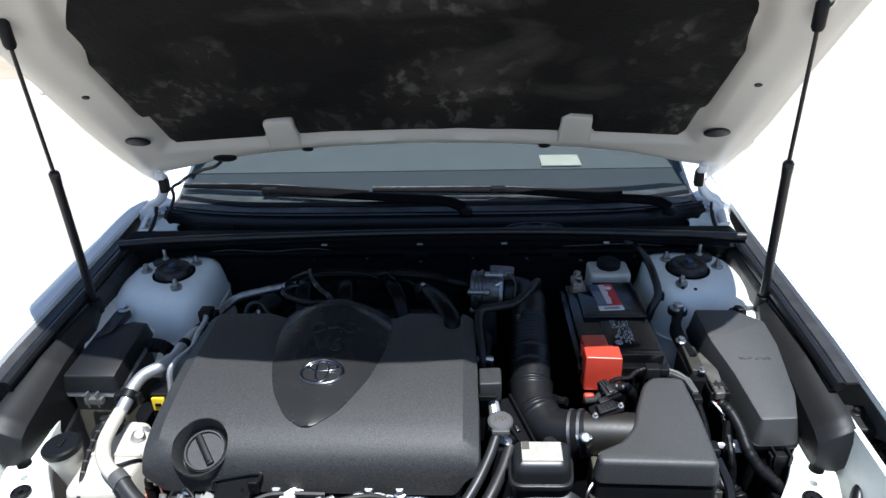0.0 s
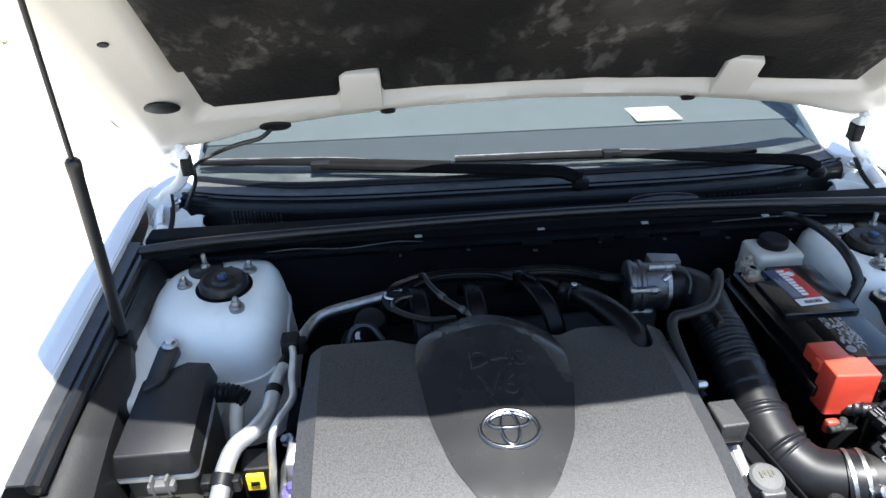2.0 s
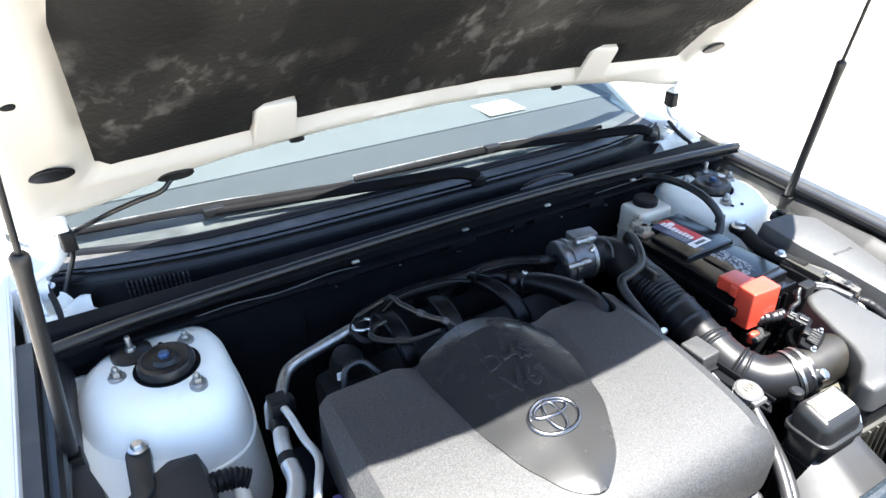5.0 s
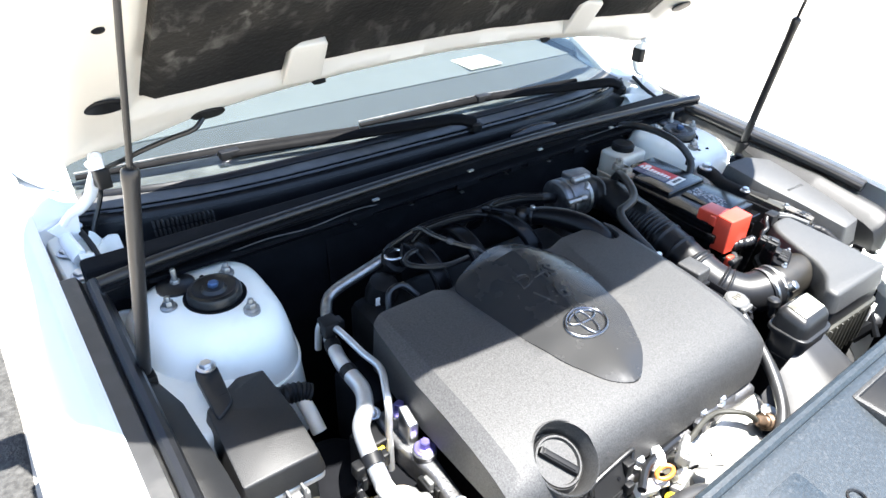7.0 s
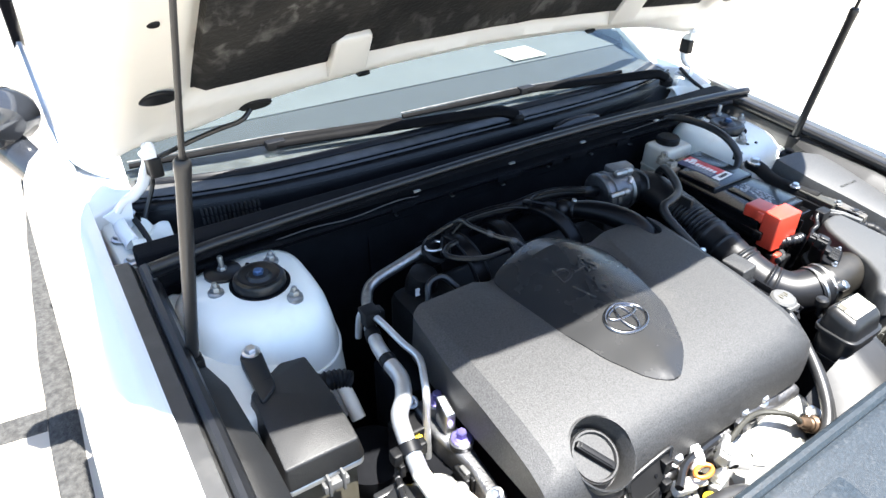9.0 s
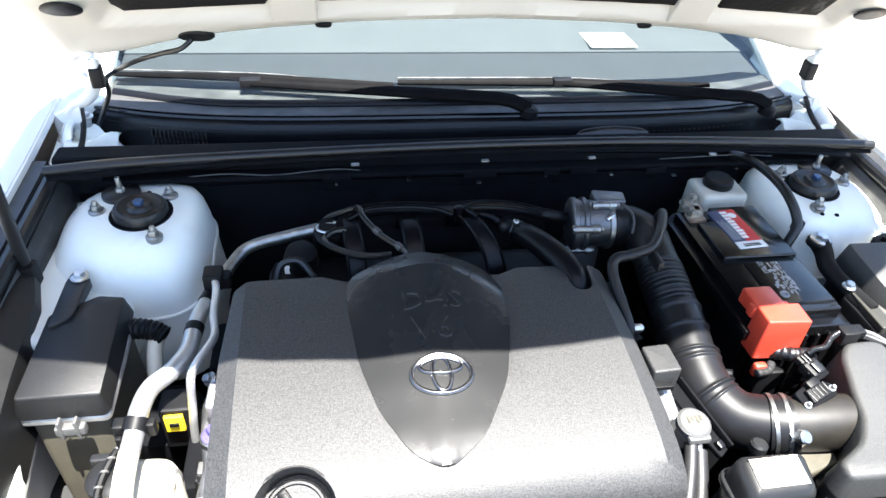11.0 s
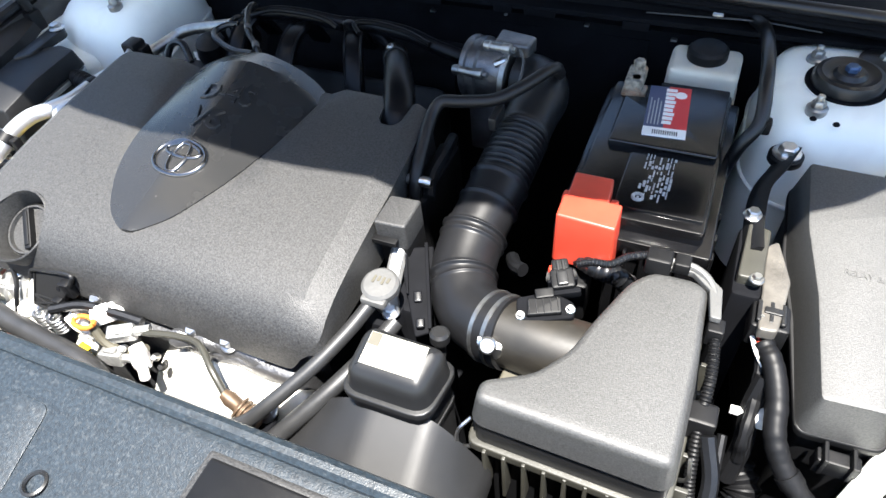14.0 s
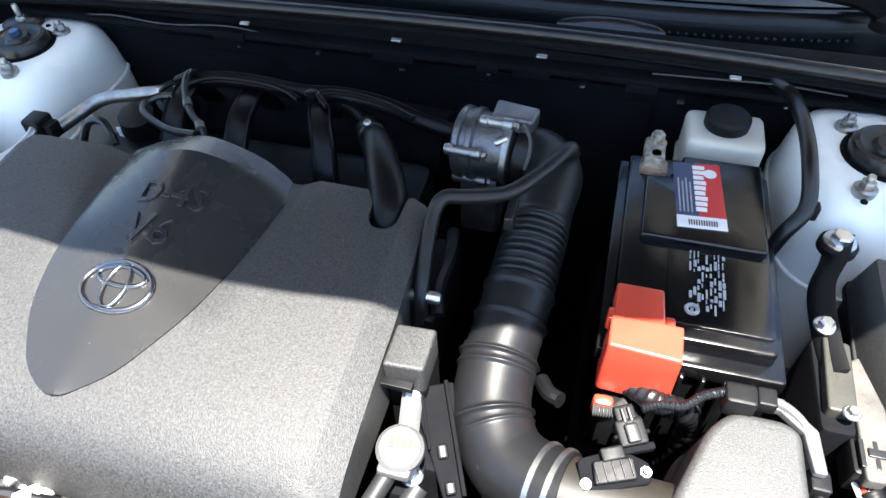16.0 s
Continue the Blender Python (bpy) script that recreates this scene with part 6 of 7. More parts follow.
conduit = thing("sensor_cable", (0.43, 0.895, 0.90), "corrugated sensor cable with a grey guide on the air box", "cable")
CABLE = [(0.352, 0.872, 0.924), (0.366, 0.878, 0.926), (0.386, 0.882, 0.926), (0.402, 0.894, 0.930), (0.425, 0.905, 0.930)]
part("cable", tube(CABLE, lambda t: 0.0042 + 0.0004 * math.sin(t * 220), 10, 40), M_RUBBER, conduit)
part("cable_guide", geo(prism([(0.420, 0.900), (0.466, 0.901), (0.484, 0.884), (0.489, 0.850), (0.499, 0.850), (0.496, 0.888), (0.470, 0.913), (0.420, 0.913)], 0.914, 0.921, 0.002, 0.001), tube([(0.422, 0.9065, 0.922), (0.466, 0.9065, 0.922), (0.489, 0.886, 0.918), (0.494, 0.852, 0.912)], 0.0042, 8, 6)), M_GUIDE, conduit, "grey plastic cable guide")
part("guide_clip", box(0.446, 0.462, 0.897, 0.915, 0.918, 0.931, 0.002), M_BLACK, conduit)
part("guide_clip", box(0.418, 0.444, 0.889, 0.910, 0.916, 0.938, 0.003), M_BLACK, conduit)
part("guide_clip", box(0.489, 0.505, 0.840, 0.858, 0.89, 0.912, 0.002), M_BLACK, conduit)
part("drop_cable", tube([(0.499, 0.845, 0.90), (0.503, 0.81, 0.88), (0.503, 0.77, 0.85), (0.508, 0.73, 0.81), (0.52, 0.70, 0.77)], lambda t: 0.0055 + 0.0005 * math.sin(t * 330), 10, 60), M_BLACK, conduit)
part("cable_clamp", box(0.489, 0.517, 0.765, 0.79, 0.838, 0.868, 0.003), M_BLACK, conduit)
part("lower_loom", geo(tube([(0.512, 0.765, 0.85), (0.525, 0.73, 0.82), (0.52, 0.69, 0.78), (0.515, 0.66, 0.74)], 0.008, 8, 8), tube([(0.50, 0.70, 0.72), (0.53, 0.68, 0.76), (0.545, 0.70, 0.72)], 0.018, 10, 8)), M_RUBBER, conduit)
part("loom_tag", box(0.508, 0.53, 0.685, 0.70, 0.765, 0.80, 0.002), M_LABELW, conduit)

# ---- resonator pod ----
pod = thing("resonator", (0.215, 0.70, 0.70), "black plastic resonator with a caution label", "resonator")
part("pod_top", prism([(0.170, 0.680), (0.256, 0.680), (0.264, 0.735), (0.162 + 0.01, 0.738)], 0.880, lambda x, y: 0.917 + 0.18 * (y - 0.71), 0.016, 0.016, 0.003, 5, 4), M_SATIN, pod, smooth=50)
part("pod_flange", prism([(0.164, 0.672), (0.262, 0.672), (0.270, 0.742), (0.164, 0.744)], 0.874, 0.882, 0.02, 0.002), M_SATIN, pod)
part("pod_body", prism([(0.168, 0.676), (0.258, 0.676), (0.265, 0.738), (0.170, 0.738)], 0.30, 0.876, 0.018, 0.003), M_SATIN, pod)
part("pod_band", prism([(0.1665, 0.6745), (0.2595, 0.6745), (0.2665, 0.7395), (0.1685, 0.7395)], 0.828, 0.834, 0.018, 0.001), M_SATIN, pod)
part("caution_label", sheet(lambda u, v: (0.184 + 0.062 * u, 0.693 + 0.034 * v, 0.9180 + 0.18 * (0.693 + 0.034 * v - 0.71)), 1, 1, (0, 0, -0.0006)), M_CREAM, pod, "faded cream caution label", smooth=0)
part("label_mark", sheet(lambda u, v: (0.1845 + 0.012 * u, 0.713 + 0.0135 * v, 0.9184 + 0.18 * (0.713 + 0.0135 * v - 0.71)), 1, 1, (0, 0, -0.0006)), M_TAN, pod, smooth=0)


def duct(u, v):
    """Flared duct with a flat crest and two sloping flanks."""
    k = max(0.0, min(1.0, (0.04 + u) / 0.52, (1.05 - u) / 0.30))
    return 0.075 + 0.245 * u, 0.585 + 0.10 * v, 0.762 + 0.098 * k * (3 - k) / 2 * (0.5 + 0.5 * v)


part("duct", sheet(duct, 30, 12, (0, 0, -0.03)), M_DUCT, pod, "black plastic intake duct", smooth=35)
part("pod_fitting", lathe([(0.006, 0), (0.006, 0.018), (0.011, 0.02), (0.011, 0.03), (0.008, 0.033)], (0.236, 0.765, 0.855), (0, 0.1, 1), 14), M_SATIN, pod)
part("fitting_arm", tube([(0.236, 0.767, 0.857), (0.238, 0.75, 0.84), (0.24, 0.735, 0.83)], 0.006, 8, 6), M_SATIN, pod)

# ---- radiator filler and hoses ----
filler = thing("radiator_filler", (0.155, 0.80, 0.86), "pale radiator cap on its filler neck with a black hose", "radiator cap")
for k in range(4):
    part("cap_mark", box(0.146 + 0.0055 * k, 0.149 + 0.0055 * k, 0.793 + 0.003 * (k % 2), 0.803, 0.9055, 0.9078, 0.0004), M_TAN, filler)
part("filler_cap", geo(lathe([(0.019, 0), (0.0215, 0.003), (0.0215, 0.010), (0.018, 0.013), (0.001, 0.014)], (0.155, 0.797, 0.893), (0, -0.12, 1), 28), box(0.14, 0.170, 0.772, 0.786, 0.892, 0.900, 0.003)), M_GUIDE, filler)
part("filler_neck", geo(lathe([(0.014, -0.06), (0.014, -0.01), (0.019, -0.006), (0.019, 0.0)], (0.155, 0.797, 0.895), (0, -0.12, 1), 20), tube([(0.155, 0.798, 0.86), (0.15, 0.83, 0.87), (0.146, 0.86, 0.885), (0.142, 0.875, 0.89)], 0.0105, 10, 6)), M_PIPE, filler)
part("overflow_hose", tube([(0.148, 0.778, 0.885), (0.135, 0.745, 0.872), (0.112, 0.70, 0.855), (0.08, 0.655, 0.835), (0.05, 0.628, 0.815), (0.0, 0.612, 0.80)], 0.0085, 12, 8), M_LITHOSE, filler)
part("lower_hose", tube([(0.172, 0.785, 0.855), (0.156, 0.742, 0.842), (0.132, 0.695, 0.828), (0.105, 0.658, 0.81), (0.08, 0.63, 0.79)], 0.0105, 12, 8), M_LITHOSE, filler)
part("neck_stay", box(0.135, 0.175, 0.77, 0.84, 0.30, 0.86, 0.006), M_DARK, filler)

bracket = thing("harness_bracket", (0.14, 0.88, 0.85), "black plastic harness bracket beside the engine cover", "bracket")
part("bracket_box", prism([(0.121, 0.856), (0.160, 0.858), (0.160, 0.905), (0.121, 0.903)], 0.895, 0.932, 0.004, 0.003), M_COVER, bracket)
part("bracket_lip", geo(box(0.119, 0.15, 0.848, 0.857, 0.905, 0.911, 0.001), box(0.122, 0.16, 0.858, 0.905, 0.80, 0.897, 0.003)), M_BLACK, bracket)
bm_ = Matrix.Translation((0.182, 0.83, 0.868)) @ Matrix.Rotation(radians(24), 4, "Z") @ Matrix.Rotation(radians(18), 4, "X")
part("bracket_rail", moved(geo(prism([(-0.006, -0.06), (0.012, -0.056), (0.020, 0.05), (-0.022, 0.05)], -0.006, 0.002, 0.003, 0.002), box(0.010, 0.014, -0.055, 0.05, 0.0, 0.014, 0.001), box(-0.014, -0.011, -0.01, 0.05, 0.0, 0.008, 0.001)), bm_), M_DARK, bracket)
part("rail_clip", moved(geo(box(-0.004, 0.006, -0.052, -0.040, 0.0, 0.010, 0.002), box(-0.006, 0.004, -0.02, -0.006, 0.0, 0.006, 0.002)), bm_), M_TRIM, bracket)
part("bracket_bolt", bolt((0.165, 0.79, 0.862), 0.007), M_STEEL, bracket)
part("bracket_leg", box(0.15, 0.20, 0.80, 0.87, 0.30, 0.858, 0.006), M_DARK, bracket)

# ---- battery ----
battery = thing("battery", (0.395, 1.09, 0.69), "black car battery with a red and navy label", "battery")
part("case", box(0.312, 0.478, 0.945, 1.228, 0.69, 0.895, 0.008), M_BATT, battery)
part("ledge", box(0.308, 0.482, 0.941, 1.232, 0.884, 0.902, 0.003), M_BATT, battery)
part("lid", box(0.318, 0.470, 0.957, 1.222, 0.900, 0.921, 0.004), M_BATT, battery)
part("raised_lid", prism([(0.337, 1.078), (0.466, 1.078), (0.466, 1.219), (0.378, 1.219), (0.374, 1.180), (0.337, 1.176)], 0.918, 0.930, 0.004, 0.003), M_BATT, battery)
part("front_pad", box(0.368, 0.466, 0.972, 1.070, 0.919, 0.9245, 0.002), M_BATT, battery)
tl = Matrix.Translation((0.396, 1.152, 0.931)) @ Matrix.Rotation(radians(4), 4, "Z")
label = part("label", moved(box(-0.026, 0.026, -0.054, 0.054, -0.0012, 0.0, 0.0004), tl), M_LABELN, battery, "red and navy paper label")
part("label_red", moved(box(-0.002, 0.026, -0.036, 0.054, -0.0002, 0.0006, 0.0003), tl), M_LABELR, label)
part("label_band", moved(box(-0.026, 0.026, -0.054, -0.036, -0.0002, 0.0006, 0.0003), tl), M_LABELW, label)
part("label_disc", moved(disc((0.014, 0.036, 0.0002), 0.0075, 0.0008, b=0.0002), tl), M_LABELW, label)
for i in range(9):
    y = -0.028 + i * 0.0088
    part("label_bar", moved(box(-0.005, 0.0065 + 0.001 * (i % 3), y, y + 0.0062, 0.0004, 0.0012, 0.0002), tl), M_LABELW, label)
for i in range(12):
    part("code_bar", moved(box(-0.014 + i * 0.0026, -0.0128 + i * 0.0026, -0.050, -0.042, 0.0004, 0.0011, 0.0001), tl), M_BLACK, label)
for i in range(4):
    part("label_line", moved(box(-0.0225 + i * 0.0042, -0.0208 + i * 0.0042, -0.030, 0.026 - 0.006 * (i % 2), -0.0001, 0.0005, 0.0001), tl), M_GREYPRINT, label)
rnd = random.Random(5)
for i in range(9):
    x = 0.3885 + 0.0040 * i
    y = 0.988 + 0.004 * (i % 3) + (0.018 if i in (0, 1) else 0)
    while y < 1.066:
        h = rnd.uniform(0.002, 0.013)
        if rnd.random() < 0.80:
            part("print_bar", box(x, x + rnd.choice((0.0012, 0.0018, 0.0030)), y, min(y + h, 1.070), 0.9243, 0.9250, 0.0001), M_GREYPRINT, battery)
        y += h + rnd.uniform(0.0012, 0.005)
part("print_mark", geo(oval_ring(0.3915, 0.991, 0.925, 0.0055), box(0.3900, 0.3930, 0.9885, 0.9930, 0.9243, 0.9252, 0.0002)), M_GREYPRINT, battery)
red = part("terminal_cover", geo(prism([(0.316, 0.918), (0.381, 0.914), (0.381, 0.952), (0.316, 0.952)], 0.872, lambda x, y: 0.944 + 0.05 * (y - 0.93), 0.003, 0.0025, 0.002), prism([(0.319, 0.948), (0.366, 0.948), (0.363, 0.996), (0.318, 0.996)], 0.915, 0.941, 0.004, 0.003)), M_RED, battery, "red plastic terminal cover")
part("cover_tab", box(0.313, 0.323, 0.952, 0.966, 0.92, 0.938, 0.002), M_RED, red)
part("cover_tab", box(0.366, 0.375, 0.952, 0.968, 0.92, 0.936, 0.002), M_RED, red)
part("cover_drop", box(0.314, 0.334, 0.900, 0.912, 0.85, 0.870, 0.004), M_RED, red)
post = part("terminal_post", geo(lathe([(0.0095, 0), (0.0085, 0.02), (0.006, 0.022)], (0.346, 1.205, 0.918), seg=16), box(0.33, 0.362, 1.186, 1.212, 0.916, 0.926, 0.003)), M_CORR, battery, "corroded lead terminal post")
part("post_clamp", geo(box(0.332, 0.356, 1.192, 1.235, 0.926, 0.94, 0.003), bolt((0.345, 1.225, 0.938), 0.008, h=0.014)), M_CORR, post)
for y in (0.955, 0.985, 1.02):
    part("case_rib", box(0.479, 0.486, y, y + 0.012, 0.75, 0.888, 0.002), M_BATT, battery)
part("front_rib", geo(*[box(0.33 + 0.02 * i, 0.334 + 0.02 * i, 0.936, 0.946, 0.75, 0.888, 0.001) for i in range(7)]), M_BATT, battery)
solid("battery_tray", box(0.30, 0.49, 0.93, 1.24, 0.295, 0.692, 0.008), M_DARK, "dark steel battery tray in the bay", "tray")
cable = thing("battery_cable", (0.36, 0.90, 0.80), "black sheathed battery cable below the red cover", "cable")
part("sheath", tube([(0.345, 0.925, 0.875), (0.372, 0.905, 0.885), (0.395, 0.905, 0.88), (0.41, 0.915, 0.84), (0.41, 0.92, 0.76), (0.40, 0.92, 0.70)], lambda t: 0.011 + 0.0008 * math.sin(t * 130), 12, 14), M_RUBBER, cable)
for pts in ([(0.315, 0.897, 0.861), (0.333, 0.899, 0.862), (0.345, 0.910, 0.864)], [(0.374, 0.912, 0.884), (0.388, 0.912, 0.879), (0.402, 0.913, 0.873), (0.41, 0.915, 0.866)]):
    part("ribbed_lead", tube(pts, lambda t: 0.0058 + 0.0008 * math.sin(t * 95), 12, 40), M_WIRE, cable, "grey ribbed conduit")
part("taped_lead", tube([(0.262, 0.93, 0.84), (0.272, 0.912, 0.848), (0.284, 0.904, 0.853)], 0.0085, 10, 8), M_RUBBER, cable)
part("fuse_link", box(0.322, 0.362, 0.895, 0.93, 0.80, 0.86, 0.004), M_BLACK, cable)

# ---- brake reservoir ----
res = thing("brake_reservoir", (0.428, 1.28, 0.80), "milky white brake fluid reservoir with black cap", "reservoir")
part("tank", prism([(0.379, 1.242), (0.472, 1.242), (0.473, 1.312), (0.379, 1.312)], 0.80, 0.936, 0.012, 0.008), M_RESERVOIR, res)
part("tank_seam", prism([(0.376, 1.239), (0.475, 1.239), (0.476, 1.315), (0.376, 1.315)], 0.880, 0.884, 0.016, 0.001), M_RESERVOIR, res)
part("reservoir_cap", lathe([(0.025, 0), (0.027, 0.003), (0.027, 0.014), (0.023, 0.018), (0.001, 0.019)], (0.426, 1.282, 0.934), seg=28), M_BLACK, res)
part("master_cylinder", tube([(0.42, 1.36, 0.80), (0.42, 1.22, 0.80)], 0.026, 16, smooth=False), M_ALU, res)
part("cylinder_stay", box(0.40, 0.45, 1.25, 1.352, 0.74, 0.81, 0.006), M_DARK, res)
bh = thing("brake_hose", (0.50, 1.2, 0.90), "black rubber hose curving past the strut tower", "hose")
part("hose_tube", tube([(0.475, 1.345, 0.965), (0.490, 1.30, 0.975), (0.497, 1.24, 0.978), (0.501, 1.185, 0.968), (0.504, 1.146, 0.94), (0.488, 1.13, 0.91), (0.478, 1.125, 0.86), (0.476, 1.12, 0.80)], 0.0085, 12, 8), M_RUBBER, bh)
part("hose_clip", box(0.500, 0.518, 1.142, 1.156, 0.926, 0.944, 0.003), M_BLACK, bh)

# ---- harness stay right of the battery ----
stay = thing("harness_stay", (0.53, 1.0, 0.86), "black steel harness stay bolted to the strut tower", "bracket")
part("stay_arm", tube([(0.545, 1.135, 0.913), (0.535, 1.10, 0.914), (0.520, 1.06, 0.91), (0.517, 1.0, 0.912), (0.520, 0.955, 0.915)], lambda t: 0.016 - 0.004 * t, 8, 8, flat=0.35), M_BLACK, stay)
part("stay_eye", lathe([(0.02, -0.004), (0.02, 0.004), (0.017, 0.006)], (0.541, 1.122, 0.914), seg=22), M_BLACK, stay)
part("stay_bolt", bolt((0.541, 1.122, 0.920), 0.011, h=0.01), M_STEEL, stay)
part("stay_bolt", bolt((0.514, 1.005, 0.918), 0.007), M_STEEL, stay)
part("cross_plate", prism([(0.508, 0.915), (0.532, 0.915), (0.535, 0.99), (0.512, 0.995)], 0.90, 0.917, 0.004, 0.002), M_OLIVE, stay, "olive plated steel plate")
part("plate_hole", disc((0.521, 0.962, 0.9175), 0.004, 0.001, b=0.0003), M_DARK, stay)
part("light_plate", prism([(0.534, 0.86), (0.552, 0.862), (0.560, 0.93), (0.545, 0.985), (0.534, 0.975)], 0.895, 0.908, 0.005, 0.002), M_PLATE, stay, "pale metal plate")
part("plate_nut", bolt((0.526, 0.915, 0.916), 0.005, h=0.006), M_BOLT, stay)
part("stay_leg", box(0.505, 0.535, 0.90, 1.0, 0.30, 0.905, 0.005), M_DARK, stay)
plug = thing("harness_connector", (0.545, 0.87, 0.86), "black multi-pin connector with red and white wires", "connector")
part("plug_body", geo(box(0.528, 0.564, 0.868, 0.902, 0.872, 0.902, 0.003), box(0.532, 0.56, 0.874, 0.896, 0.900, 0.906, 0.002)), M_BLACK, plug)
for k in range(3):
    part("plug_rib", box(0.532 + 0.011 * k, 0.536 + 0.011 * k, 0.872, 0.898, 0.9055, 0.9085, 0.0008), M_SATIN, plug)
part("plug_latch", box(0.538, 0.555, 0.882, 0.890, 0.9055, 0.910, 0.001), M_SATIN, plug)
part("plug_screw", bolt((0.537, 0.878, 0.904), 0.0025, h=0.003), M_BOLT, plug)
for i, m in enumerate((M_LABELW, M_RED, M_LABELW, M_LABELW)):
    part("wire", tube([(0.534 + i * 0.006, 0.868, 0.885), (0.538 + i * 0.005, 0.853, 0.885), (0.548 + i * 0.003, 0.842, 0.876)], 0.0024, 6, 5), m, plug)
loom = thing("wiring_loom", (0.58, 0.80, 0.80), "taped black wiring loom dropping into the bay", "wiring loom")
part("loom_tube", tube([(0.545, 0.862, 0.885), (0.556, 0.842, 0.882), (0.565, 0.815, 0.868), (0.57, 0.785, 0.85), (0.585, 0.765, 0.83), (0.610, 0.748, 0.81), (0.625, 0.738, 0.79)], lambda t: 0.0105 + 0.0012 * noise.noise((t * 30, 0, 0)), 12, 12), M_BLACK, loom)
part("loom_branch", tube([(0.553, 0.835, 0.87), (0.548, 0.815, 0.84), (0.55, 0.79, 0.81), (0.545, 0.77, 0.77)], 0.010, 10, 8), M_BLACK, loom)
part("loom_clip", geo(box(0.53, 0.556, 0.806, 0.812, 0.834, 0.842, 0.001), box(0.552, 0.57, 0.80, 0.816, 0.83, 0.846, 0.002)), M_LABELW, loom, "white loom clip")
part("tape_band", tube([(0.5875, 0.763, 0.828), (0.596, 0.757, 0.821)], 0.0122, 12, smooth=False), M_BLACK, loom)
part("loom_socket", box(0.60, 0.65, 0.72, 0.76, 0.30, 0.80, 0.006), M_DARK, loom)

branch = thing("harness_branch", (0.546, 0.876, 0.72), "black taped harness branch with white plugs in the bay", "wiring loom")
part("branch_tube", tube([(0.546, 0.876, 0.885), (0.547, 0.844, 0.870), (0.549, 0.816, 0.850), (0.547, 0.787, 0.830), (0.549, 0.778, 0.800)], lambda t: 0.0062 + 0.0006 * math.sin(t * 40), 10, 10), M_BLACK, branch)
part("side_branch", tube([(0.509, 0.809, 0.830), (0.518, 0.783, 0.800), (0.533, 0.770, 0.780), (0.533, 0.800, 0.800)], 0.0055, 10, 8), M_RUBBER, branch)
part("sleeve", tube([(0.549, 0.799, 0.770), (0.565, 0.770, 0.755), (0.560, 0.749, 0.740)], lambda t: 0.017 + 0.0022 * math.sin(t * 42), 14, 16), M_BLACK, branch, "loose black corrugated sleeve")
part("white_plug", geo(box(0.545, 0.559, 0.828, 0.840, 0.850, 0.864, 0.002), box(0.557, 0.567, 0.831, 0.837, 0.854, 0.860, 0.001)), M_LABELW, branch, "white plug")
part("branch_stay", box(0.550, 0.570, 0.739, 0.759, 0.30, 0.76, 0.004), M_DARK, branch)

# ---- relay box (right) ----
relay = thing("relay_box", (0.63, 0.95, 0.72), "black relay and fuse box with a grained sloping lid", "relay box")
RL = [(0.562, 1.088), (0.640, 1.086), (0.688, 1.052), (0.690, 0.99), (0.675, 0.87), (0.657, 0.815), (0.596, 0.812), (0.584, 0.92), (0.568, 1.0)]
relay_z = lambda x, y: 0.931 - 0.172 * (1.04 - y)
part("lid", prism(RL, lambda x, y: relay_z(x, y) - 0.05, relay_z, 0.005, 0.003, 0.009, 3, 2), M_LID, relay, "grained black lid")
part("base", prism(inset(RL, -0.006), 0.60, lambda x, y: relay_z(x, y) - 0.045, 0.012, 0.003), M_BLACK, relay)
part("rim", prism(inset(RL, -0.013), lambda x, y: relay_z(x, y) - 0.056, lambda x, y: relay_z(x, y) - 0.048, 0.012, 0.002), M_BLACK, relay)
part("latch", geo(box(0.610, 0.648, 0.782, 0.797, 0.815, 0.838, 0.002), box(0.614, 0.618, 0.778, 0.80, 0.82, 0.846, 0.001), box(0.638, 0.642, 0.778, 0.80, 0.82, 0.846, 0.001)), M_BLACK, relay)
part("lid_letters", letters("RELAY & FUSE", 0.0095, Matrix.Translation((0.634, 0.952, relay_z(0.63, 0.952) + 0.0004)) @ Matrix.Rotation(radians(10), 4, "X") @ Matrix.Rotation(radians(-2), 4, "Z"), 0.0004), M_LID, relay, "raised lettering", smooth=0)
part("tower_tab", geo(prism([(0.645, 1.085), (0.672, 1.07), (0.680, 1.125), (0.648, 1.13)], 0.905, 0.917, 0.008, 0.002), bolt((0.663, 1.114, 0.916), 0.011, h=0.01)), M_BLACK, relay)
part("leg", box(0.60, 0.66, 0.86, 1.02, 0.30, 0.61, 0.006), M_DARK, relay)

# ---- fuse box (left) ----
fuse = thing("fuse_box", (-0.63, 0.97, 0.72), "black fuse box with a sloping lid beside the strut tower", "fuse box")
FB = [(-0.680, 0.925), (-0.579, 0.924), (-0.578, 1.0), (-0.582, 1.088), (-0.618, 1.094), (-0.674, 1.058)]
fuse_z = lambda x, y: 0.911 - 0.05 * max(0, 1.05 - y) - 0.40 * max(0, 0.950 - y)
part("lid", prism(FB + [], lambda x, y: fuse_z(x, y) - 0.030, fuse_z, 0.004, 0.0025, 0.006, 3, 2), M_COVER2, fuse, "dark grained lid")
part("rim", prism(inset(FB, -0.007), lambda x, y: fuse_z(x, y) - 0.042, lambda x, y: fuse_z(x, y) - 0.034, 0.010, 0.002), M_PIPE, fuse, "grey rim under the lid")
part("base", prism(inset(FB, 0.004), 0.62, lambda x, y: fuse_z(x, y) - 0.04, 0.010, 0.002), M_TAN, fuse, "olive grey lower case")
